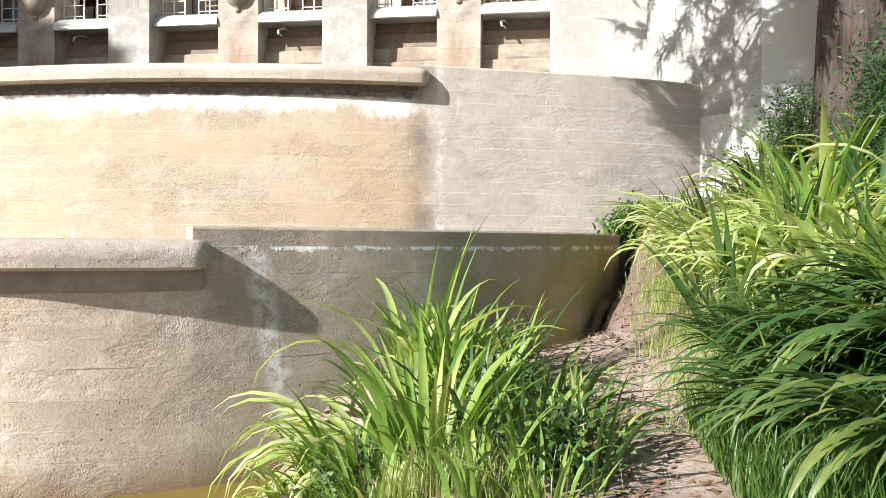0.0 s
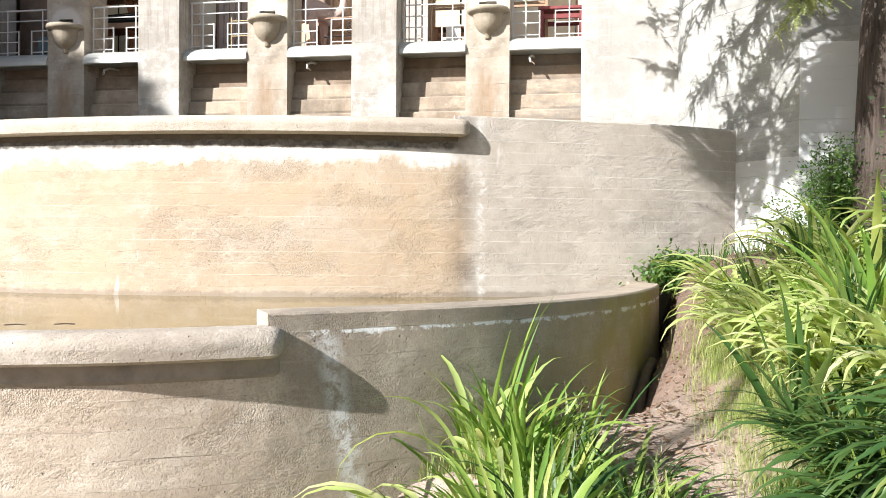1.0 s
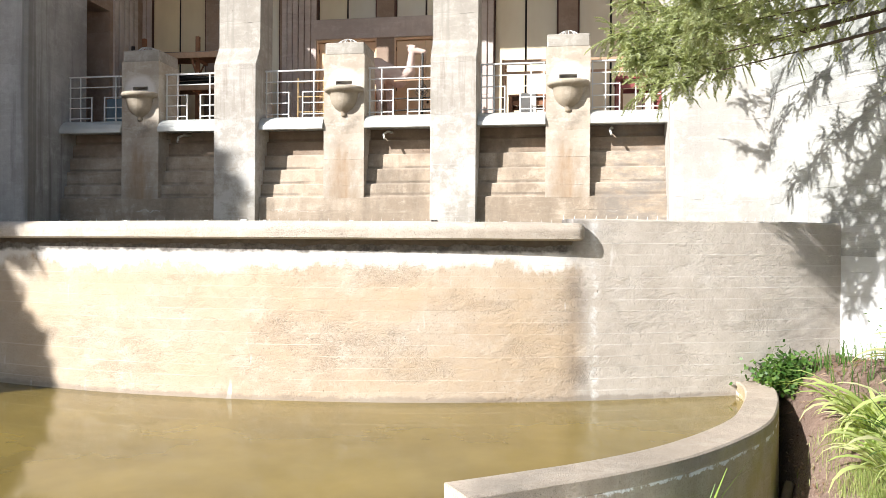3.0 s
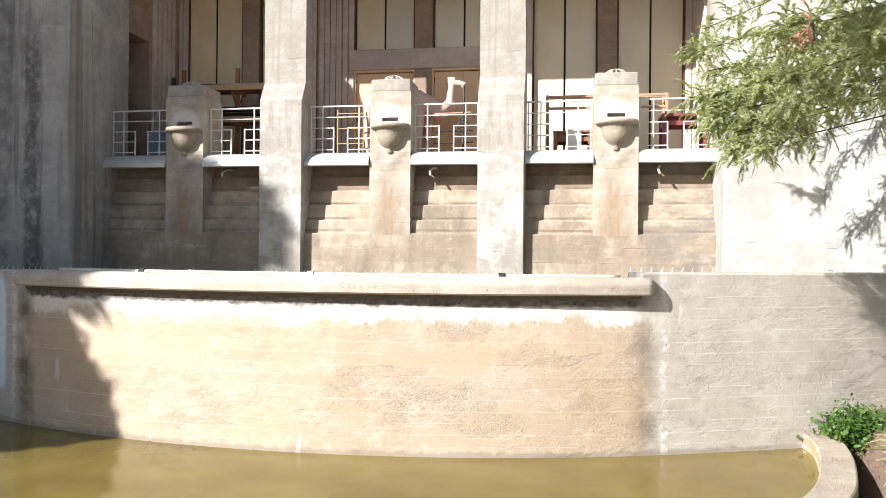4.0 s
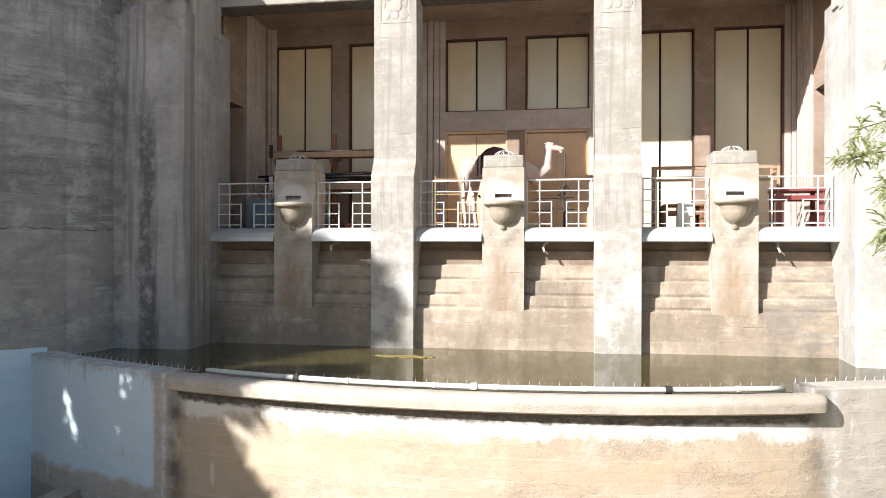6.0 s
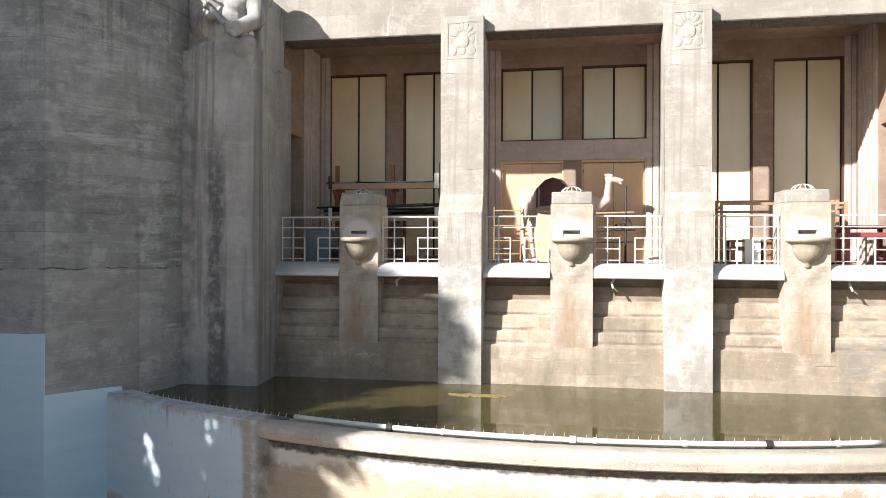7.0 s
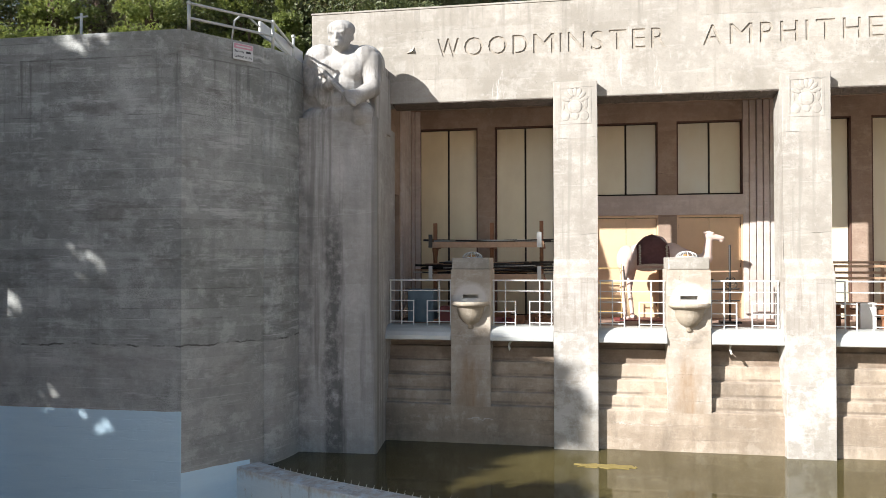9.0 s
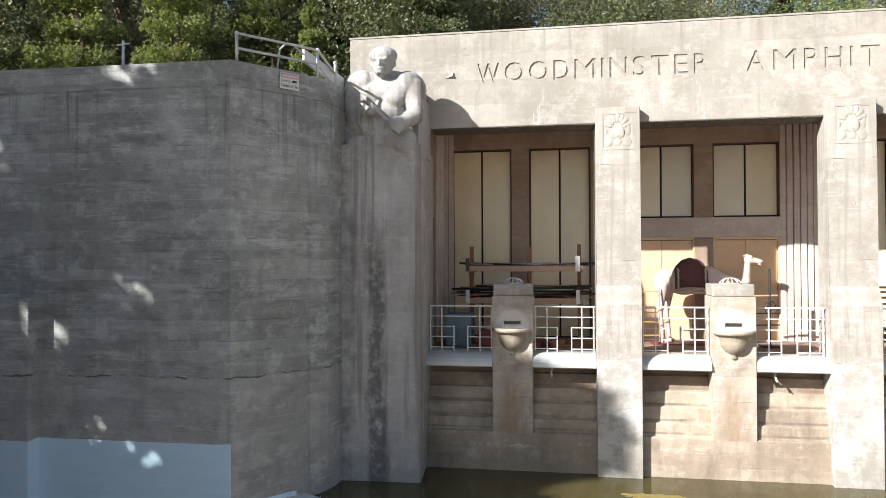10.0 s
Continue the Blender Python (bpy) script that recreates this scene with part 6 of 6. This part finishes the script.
def leafy(name, label, x, y, z0, rx, ry, rz, n, size, mat, category="shrub", aspect=0.55):
    """A shrub of thin stems and many small leaves with an uneven outline."""
    t = thing(name, label, category, at=(x, y, z0))
    tips = []
    for i in range(26):
        a, e = rng.uniform(0, 2 * math.pi), rng.uniform(0.15, 1.5)
        q = rng.uniform(0.7, 1.15)
        tip = Vector((rx * q * math.cos(a) * math.cos(e), ry * q * math.sin(a) * math.cos(e), rz * q * math.sin(e) + 0.05))
        tips.append(tip)
        part("stem", tube(bmesh.new(), [(0, 0, -0.05), tuple(tip * 0.5 + Vector((0, 0, 0.06))), tuple(tip)], 0.008, 4), STEM, t)
    vs, fs = [], []
    for i in range(n):
        tip = rng.choice(tips)
        p = tip * rng.uniform(0.45, 1.05) + Vector((rng.gauss(0, 0.09), rng.gauss(0, 0.09), rng.gauss(0, 0.07))) * (rx / 0.5)
        d = Vector((rng.gauss(0, 1), rng.gauss(0, 1), rng.gauss(0.2, 0.7))).normalized()
        e = d.orthogonal().normalized()
        e = (e + Vector((rng.gauss(0, 0.5), rng.gauss(0, 0.5), rng.gauss(0, 0.5)))).normalized()
        s = size * rng.uniform(0.6, 1.3)
        k = len(vs)
        vs += [tuple(p), tuple(p + d * s * 0.5 + e * s * aspect * 0.5), tuple(p + d * s), tuple(p + d * s * 0.5 - e * s * aspect * 0.5)]
        fs.append((k, k + 1, k + 2, k + 3))
    me = bpy.data.meshes.new("foliage")
    me.from_pydata(vs, [], fs)
    me.materials.append(mat)
    o = new("foliage", me)
    o.parent = t
    return t


leafy("wall_shrub", "small glossy green shrub against the wing wall", 8.35, -4.35, 2.05, 0.6, 0.35, 0.52, 1500, 0.085, SHRUB, aspect=0.8)
leafy("wall_shrub", "low green sprig at the tower foot", 9.35, -3.75, 2.15, 0.3, 0.25, 0.35, 350, 0.07, SHRUB, aspect=0.8)
leafy("dark_shrub", "tall fine-leaved green shrub beside the tower", 10.4, -5.0, 2.1, 0.8, 0.9, 2.0, 15000, 0.07, SHRUB, aspect=0.38)
leafy("dark_shrub", "dark evergreen shrub under the redwood", 11.2, -6.5, 2.2, 0.95, 0.9, 2.4, 18000, 0.075, DARKSHRUB, aspect=0.38)
leafy("weed", "small leafy weed at the path edge", 7.15, -11.9, ground_height(7.15, -11.9), 0.35, 0.3, 0.3, 420, 0.06, SHRUB, "weed", 0.7)
leafy("weed", "small leafy weed by the lower wall", 6.7, -9.0, ground_height(6.7, -9.0), 0.25, 0.25, 0.75, 420, 0.06, SHRUB, "weed", 0.6)
leafy("weed", "fine leafy weed under the strap plants", 6.0, -11.9, ground_height(6.0, -11.9), 0.5, 0.4, 0.5, 900, 0.05, SHRUB, "weed", 0.6)
t = thing("exposed_root", "gnarled bare root across the earth path", "root")
for k in range(4):
    pts = [(6.95 + 0.9 * f + 0.08 * math.sin(5 * f + k), -8.3 + 1.9 * f + 0.1 * k - 0.1, ground_height(6.95 + 0.9 * f, -8.3 + 1.9 * f) + 0.05 + 0.05 * math.sin(9 * f + k)) for f in (j / 8 for j in range(9))]
    part("strand", tube(bmesh.new(), pts, 0.06 - 0.008 * k, 7), BARK, t, smooth=True)


# redwood with drooping boughs
def spray(vs, fs, p, d, length, rng, size):
    """A twig with flat needles on both sides."""
    side = d.cross(Vector((0, 0, 1)))
    side = side.normalized() if side.length > 0.05 else Vector((1, 0, 0))
    n = max(6, int(length / 0.011))
    for i in range(n):
        f = i / n
        q = p + d * (length * f) - Vector((0, 0, 0.25 * length * f * f))
        for sgn in (-1, 1):
            e = (side * sgn * rng.uniform(0.5, 1.0) + d * rng.uniform(0.4, 0.9) + Vector((0, 0, rng.uniform(-0.35, 0.35)))).normalized()
            w = e.cross(Vector((rng.gauss(0, 1), rng.gauss(0, 1), rng.gauss(0, 1)))).normalized() * size * 0.17
            s = size * rng.uniform(0.6, 1.2) * (1.1 - 0.5 * f)
            k = len(vs)
            vs += [tuple(q - w), tuple(q + w), tuple(q + e * s)]
            fs.append((k, k + 1, k + 2))


def bough(parent, start, end, n, rng, mat, size=0.12, bare=0.36):
    a, b = Vector(start), Vector(end)
    sag = Vector((0, 0, -0.06 * (b - a).length))
    pts = [a.lerp(b, f) + sag * 4 * f * (f - 1) * -1 + Vector((0, 0, 0.25 * math.sin(3 * f))) for f in (i / 10 for i in range(11))]
    bm = bmesh.new()
    tube(bm, [tuple(p) for p in pts[:7]], 0.022, 5)
    tube(bm, [tuple(p) for p in pts[6:]], 0.009, 5)
    limb_ob = part("bough", bm, BARK, parent)
    vs, fs = [], []
    for i in range(n):
        f = bare + (1 - bare) * math.sqrt(rng.random())
        j = min(9, int(f * 10))
        p = pts[j].lerp(pts[j + 1], f * 10 - j) if f < 1 else pts[10]
        ahead = (pts[min(10, j + 1)] - pts[j]).normalized()
        out = (ahead * 0.4 + Vector((rng.gauss(0, 0.6), rng.gauss(0, 0.6), rng.gauss(-0.1, 0.6)))).normalized()
        L = rng.uniform(0.35, 0.85) * (1.15 - 0.5 * f)
        for q in range(6):
            o = (out * 0.8 + Vector((rng.gauss(0, 0.42), rng.gauss(0, 0.42), rng.gauss(-0.1, 0.3)))).normalized()
            spray(vs, fs, p + out * L * q * 0.12, o, L * 0.36, rng, size)
    me = bpy.data.meshes.new("needles")
    me.from_pydata(vs, [], fs)
    me.materials.append(mat)
    o = new("needles", me)
    o.parent = limb_ob
    return limb_ob


rw = thing("redwood_tree", "large redwood with fibrous bark and drooping green boughs", "tree", at=(11.25, -5.25, 2.0))
bm = bmesh.new()
ring = []
for i in range(14):
    z = -0.3 + i * 1.9
    ring.append([bm.verts.new(((0.56 - 0.015 * i + 0.25 * math.exp(-i * 1.2) + 0.05 * math.sin(7 * k + i)) * math.cos(2 * math.pi * k / 20), (0.56 - 0.015 * i + 0.25 * math.exp(-i * 1.2) + 0.05 * math.sin(7 * k + i)) * math.sin(2 * math.pi * k / 20), z)) for k in range(20)])
for a, b in zip(ring, ring[1:]):
    for k in range(20):
        bm.faces.new((a[k], a[(k + 1) % 20], b[(k + 1) % 20], b[k]))
part("trunk", bm, REDBARK, rw, "grey-brown fibrous redwood trunk", True)
o0 = Vector((11.25, -5.25, 2.0))
rng = random.Random(5)
tips = [(6.2, -3.5, 8.7), (6.0, -5.2, 7.6), (6.0, -6.6, 6.55), (6.5, -7.4, 6.75), (5.9, -6.0, 6.9), (7.2, -4.4, 8.3), (7.0, -6.2, 8.6), (7.6, -7.3, 7.7), (8.2, -3.2, 8.6), (7.9, -5.5, 9.4), (6.8, -4.0, 9.9), (7.4, -6.8, 9.6), (8.8, -4.6, 8.2), (6.3, -6.0, 10.4), (8.3, -7.4, 8.8), (9.4, -6.5, 5.6), (9.0, -6.9, 6.0), (10.1, -6.9, 6.2), (6.6, -8.2, 8.6), (6.2, -7.8, 7.4), (6.6, -8.0, 7.9), (5.95, -7.2, 8.2), (6.9, -8.4, 7.2), (6.3, -7.4, 8.6), (6.3, -8.3, 6.8)]
for tip in tips:
    b = Vector(tip) - o0
    bough(rw, (-0.5, -0.6, b.z + rng.uniform(0.8, 2.2)), b, (78 if tip[0] < 7.1 else 34) if tip[2] < 8.5 else 26, rng, NEEDLE, 0.05)
for tip, n in (((5.55, -6.5, 6.95), 46), ((5.8, -6.7, 6.7), 46), ((6.05, -6.8, 6.45), 40), ((5.95, -6.95, 6.2), 36), ((6.3, -6.6, 7.1), 40), ((5.9, -4.0, 8.15), 34)):
    b = Vector(tip) - o0
    bough(rw, (-0.5, -0.6, b.z + 1.4), b, n, rng, NEEDLE, 0.05, 0.74)
bough(rw, Vector((6.62, -7.9, 7.3)) - o0, Vector((6.5, -8.1, 7.2)) - o0, 3, rng, NEEDLE_DRY, 0.045, 0.1)
for k in range(11):
    a = rng.uniform(-3.05, -0.1)
    z = rng.uniform(7, 19)
    L = rng.uniform(3.0, 5.5)
    bough(rw, (0.5 * math.cos(a), 0.5 * math.sin(a), z + 0.6), (L * math.cos(a), L * math.sin(a), z - 0.6), 5, rng, NEEDLE, 0.08)


# wooded hill and the trees outside the view
GAPS = ((-14.06, 8.4, 0.22), (-13.93, 8.05, 0.25), (-12.38, 8.8, 0.38), (-12.2, 8.3, 0.25), (-13.05, 6.0, 0.25), (-12.75, 5.78, 0.25), (-11.95, 5.62, 0.32), (-11.78, 5.25, 0.35), (-11.0, 5.7, 0.14), (-15.1, 5.8, 0.22), (-12.3, 13.22, 0.32), (-11.5, 5.1, 0.25), (-11.2, 4.65, 0.29), (-9.3, 3.4, 0.26), (-8.45, 3.72, 0.32), (-8.3, 3.8, 0.19), (-7.95, 3.2, 0.24), (-5.9, 3.9, 0.19))


def sun_gap(p):
    """Whether a leaf would block one of the rifts in the crowns through which the sun reaches the west tower."""
    s = (-4.15 - p.y) / SUN.y
    x, z = p.x + s * SUN.x, p.z + s * SUN.z
    return any((x - a) ** 2 + (z - b) ** 2 < (1.3 * c) ** 2 for a, b, c in GAPS)


def tree_mesh(rng, h, r, kind, n, size, base=None):
    vs, fs = [], []
    for i in range(n):
        f = rng.random() ** 0.75
        if kind == "pine":
            z = h * (0.12 + 0.88 * f)
            whorl = int(z / 0.85)
            arm = rng.randrange(7)
            reach = 0.55 + 0.5 * abs(math.sin(whorl * 12.9 + arm * 78.2))
            f = min(0.99, (whorl + 0.5) * 0.85 / h)
            out = rng.random() ** 0.6
            rr = r * (1 - f) ** 0.75 * reach * out + 0.05
            a = arm * 2 * math.pi / 7 + whorl * 2.4 + rng.gauss(0, 0.1 + 0.1 / (0.3 + out))
            z = whorl * 0.85 + 0.18 * rr - 0.05 * rr * rr + rng.gauss(0, 0.12)
            p = Vector((rr * math.cos(a), rr * math.sin(a), z))
            d = Vector((math.cos(a), math.sin(a), rng.uniform(-0.5, 0.35)))
        elif kind == "shade":
            c = rng.randrange(14)
            ca = c * 2.4
            cz = h * (0.1 + 0.062 * c)
            cr = r * 0.5 * (1.1 - 0.035 * c)
            v = Vector((rng.gauss(0, 1), rng.gauss(0, 1), rng.gauss(0, 1))).normalized() * (cr * rng.random() ** 0.4)
            p = Vector((r * 0.5 * math.cos(ca) * (1 - c / 22), r * 0.5 * math.sin(ca) * (1 - c / 22), cz)) + v
            d = Vector((rng.gauss(0, 1), rng.gauss(0, 1), rng.gauss(-0.3, 0.6)))
        else:
            c = rng.randrange(9)
            ca = c * 2.4
            cz = h * (0.42 + 0.06 * c)
            cr = r * 0.5
            v = Vector((rng.gauss(0, 1), rng.gauss(0, 1), rng.gauss(0, 1))).normalized() * (cr * rng.random() ** 0.4)
            p = Vector((r * 0.55 * math.cos(ca) * (1 - c / 14), r * 0.55 * math.sin(ca) * (1 - c / 14), cz)) + v
            d = Vector((rng.gauss(0, 1), rng.gauss(0, 1), rng.gauss(-0.3, 0.6)))
        d.normalize()
        for q in range(4):
            e = (d + Vector((rng.gauss(0, 0.6), rng.gauss(0, 0.6), rng.gauss(0, 0.5)))).normalized()
            w = e.cross(Vector((rng.gauss(0, 1), rng.gauss(0, 1), rng.gauss(0, 1)))).normalized() * size * 0.28
            s = size * rng.uniform(0.6, 1.4)
            if base and rng.random() < 0.94 and (sun_gap(base + p) or sun_gap(base + p + e * s) or sun_gap(base + p + e * s * 0.5)):
                continue
            k = len(vs)
            vs += [tuple(p - w), tuple(p + w), tuple(p + e * s)]
            fs.append((k, k + 1, k + 2))
    me = bpy.data.meshes.new("crown")
    me.from_pydata(vs, [], fs)
    return me


def make_tree(name, label, h, r, kind, n, size, mat, rng, base=None):
    t = thing(name, label, "tree", "wooded hill")
    bm = bmesh.new()
    tube(bm, [(0, 0, -0.5), (0.05, 0, h * 0.4), (0, 0.06, h * 0.75)], max(0.12, h * 0.013), 7)
    for k in range(7):
        a = k * 2.4
        z = h * (0.3 + 0.07 * k)
        tube(bm, [(0, 0, z), (r * 0.6 * math.cos(a) * (1 - k / 10), r * 0.6 * math.sin(a) * (1 - k / 10), z + h * 0.05)], 0.05, 4)
    part("trunk", bm, BARK, t, smooth=True)
    me = tree_mesh(rng, h, r, kind, n, size, base)
    me.materials.append(mat)
    o = new("crown", me)
    o.parent = t
    return t


rng = random.Random(21)
kinds = [make_tree("pine_tree", "dark green pine on the wooded hill", 22, 5.0, "pine", 26000, 0.115, PINE, rng),
         make_tree("pine_tree", "sunlit light green pine behind the tower", 18, 3.8, "pine", 23000, 0.1, PINE_LIGHT, rng),
         make_tree("gum_tree", "olive-brown gum tree on the wooded hill", 22, 5.8, "gum", 22000, 0.12, GUM, rng),
         make_tree("oak_tree", "bright green leafy tree on the wooded hill", 17, 5.6, "gum", 22000, 0.11, PINE_LIGHT, rng),
         make_tree("oak_tree", "dark leafy tree on the wooded hill", 21, 5.8, "shade", 24000, 0.12, PINE, rng)]
spots = []
for j in range(4):
    for i in range(12):
        x = -48 + i * 6.4 + rng.uniform(-1.8, 1.8) + (j % 2) * 3.2
        y = 13.5 + j * 8.0 + rng.uniform(-2, 2)
        spots.append((x, y))
spots += [(-16.5, 6.5), (-12.6, 8.5), (-20.3, 6.6), (-24, 6.5), (-9.5, 10.0), (-28, 9), (-17.5, 16.0), (-14.0, 13.0), (-11.5, 17.0), (-19.0, 22.0), (-13.5, 24.0), (-24.5, 12.5), (-21.5, 15.5), (-17.0, 11.5), (-26.5, 17.0), (-30.0, 15.0), (-23.0, 20.5), (-12.0, 14.5), (-9.0, 20.0), (5.2, 19.0), (9.0, 20.5), (1.5, 24.0)]
for n, (x, y) in enumerate(spots):
    left = x < -12
    k = rng.choice((0, 4, 1, 2, 0, 3) if left else (0, 2, 2, 3, 4, 4))
    if n >= 48:
        k = (1, 1, 1, 0, 0, 4, 0, 0, 1, 4, 0, 4, 4, 0, 2, 4, 3, 2, 4, 3, 3, 3)[n - 48]
    s = rng.uniform(0.85, 1.2)
    m = pose(x, y, ground_height(x, y) - 0.3, rng.uniform(-3, 3), rng.uniform(-3, 3), rng.uniform(0, 360)) @ Matrix.Diagonal((s, s, s * (1.15 if y < 12 else 1.0), 1))
    t = copy_thing(kinds[k], m)
    t.scale = m.to_scale()
    t.location = m.translation
    t.rotation_euler = m.to_euler()
for k in kinds:
    k.location = (rng.uniform(20, 45), rng.uniform(20, 60), 0)
    k.location.z = ground_height(k.location.x, k.location.y)

SHADE = [("shade_tree", -19.6, -13.9, 20.4, 1.7, 3000), ("shade_tree", -14.1, -14.0, 11.8, 3.0, 3200), ("shade_tree", -18.7, -14.2, 17.4, 3.2, 4200), ("shade_tree", -20.1, -13.0, 21.6, 2.7, 5600), ("shade_tree", -24.6, -14.2, 25.0, 4.2, 4300), ("shade_tree", -29.5, -14.6, 26.0, 5.0, 4300), ("shade_tree", -35.0, -13.0, 24.0, 5.0, 4000)]
for name, x, y, h, r, n in SHADE:
    t = make_tree(name, "tall leafy tree standing on the sunny side of the pools", h, r, "shade", int(n * 1.7), 0.5, PINE, rng, Vector((x, y, ground_height(x, y))))
    t.location = (x, y, ground_height(x, y))
    t["group"] = "shade trees"
t = bpy.data.objects["shade_tree"]

# Unseen leaf cluster added here to cast shade on the west ledge.
rng = random.Random(29)
vs, fs = [], []
for i in range(420):
    p = Vector((-20.3 + rng.gauss(0, 0.42), -14.0 + rng.gauss(0, 0.2), 18.25 + rng.gauss(0, 0.17)))
    e = Vector((rng.gauss(0, 1), rng.gauss(0, 1), rng.gauss(0, 1))).normalized() * 0.3
    w = e.orthogonal() * 0.3
    vs += [tuple(p - w - t.location), tuple(p + w - t.location), tuple(p + e - t.location)]
    fs.append((3 * i, 3 * i + 1, 3 * i + 2))
me = bpy.data.meshes.new("bough")
me.from_pydata(vs, [], fs)
me.materials.append(PINE)
new("bough", me).parent = t


def high_crown(rng, n, size):
    """A loose, lopsided crown high on a bare trunk, with wide gaps between its leaf clumps."""
    vs, fs = [], []
    clumps = [Vector((rng.gauss(-1.4, 0.55), rng.gauss(1.4, 0.55), rng.uniform(15.8, 25.0))) for k in range(30)]
    for i in range(n):
        p = rng.choice(clumps) + Vector((rng.gauss(0, 0.3), rng.gauss(0, 0.3), rng.gauss(0, 0.26)))
        e = Vector((rng.gauss(0, 1), rng.gauss(0, 1), rng.gauss(-0.2, 0.6))).normalized()
        w = e.orthogonal().normalized() * size * 0.3
        s = size * rng.uniform(0.6, 1.4)
        k = len(vs)
        vs += [tuple(p - w), tuple(p + w), tuple(p + e * s)]
        fs.append((k, k + 1, k + 2))
    me = bpy.data.meshes.new("crown")
    me.from_pydata(vs, [], fs)
    return me


t = thing("shade_tree", "tall bare-stemmed tree with a loose high crown", "tree", "shade trees", (-6.1, -23.8, ground_height(-6.1, -23.8)))
part("trunk", tube(bmesh.new(), [(0, 0, -0.3), (0.1, 0, 8), (-0.5, 0.5, 14), (-1.3, 1.3, 19), (-1.5, 1.5, 24)], 0.16, 8), BARK, t, smooth=True)
me = high_crown(random.Random(17), 720, 0.2)
me.materials.append(PINE)
o = new("crown", me)
o.parent = t

# floating growth and litter
bm = bmesh.new()
pts = [(-1.9 + (0.62 + 0.14 * noise.noise((k * 0.7, 1, 2))) * math.cos(2 * math.pi * k / 28) + 0.1 * math.sin(3 * k), -1.5 + 0.16 * math.sin(2 * math.pi * k / 28) + 0.05 * math.sin(2.3 * k)) for k in range(28)]
prism(pts, Z_UP + 0.002, Z_UP + 0.012, bm)
tagged(link_mesh("algae_mat", bm, plain("algae", (0.26, 0.2, 0.06), 0.8, 0, 0.5, 14)), "floating yellow-brown mat of algae and leaves", "algae")
for k, (x, y) in enumerate(((2.2, -10.75), (2.55, -10.62), (1.95, -10.9))):
    bm = tube(bmesh.new(), [(x - 0.08, y - 0.03, 2.07), (x, y, 2.075), (x + 0.07, y + 0.02, 2.07)], 0.006, 5)
    tagged(link_mesh("twig", bm, BARK), "dark fallen twig on the pool lip", "twig", "fallen twigs")

# mulch chips and dead leaves on the bare earth
vs, fs = [], []
rng = random.Random(8)
for i in range(2600):
    if i % 2:
        x, y = rng.uniform(7.9, 10.6), rng.uniform(-5.6, -3.2)
    else:
        x, y = 7.4 + rng.gauss(0, 0.45), rng.uniform(-12.5, -6.0)
    z = ground_height(x, y) + 0.012
    a = rng.uniform(0, math.pi)
    l, w = rng.uniform(0.015, 0.05), rng.uniform(0.006, 0.016)
    u = Vector((math.cos(a) * l, math.sin(a) * l, rng.uniform(-0.01, 0.012)))
    q = Vector((-math.sin(a) * w, math.cos(a) * w, rng.uniform(-0.004, 0.006)))
    c = Vector((x, y, z))
    k = len(vs)
    vs += [tuple(c - u - q), tuple(c + u - q), tuple(c + u + q), tuple(c - u + q)]
    fs.append((k, k + 1, k + 2, k + 3))
me = bpy.data.meshes.new("mulch")
me.from_pydata(vs, [], fs)
me.materials.append(leaf_mat("mulch_chips", (0.16, 0.09, 0.055), (0.26, 0.16, 0.1), (0.42, 0.33, 0.22), 0.0, 0.9, True))
tagged(new("mulch", me), "scattered brown mulch chips and dead leaves", "mulch", kind="stuff")
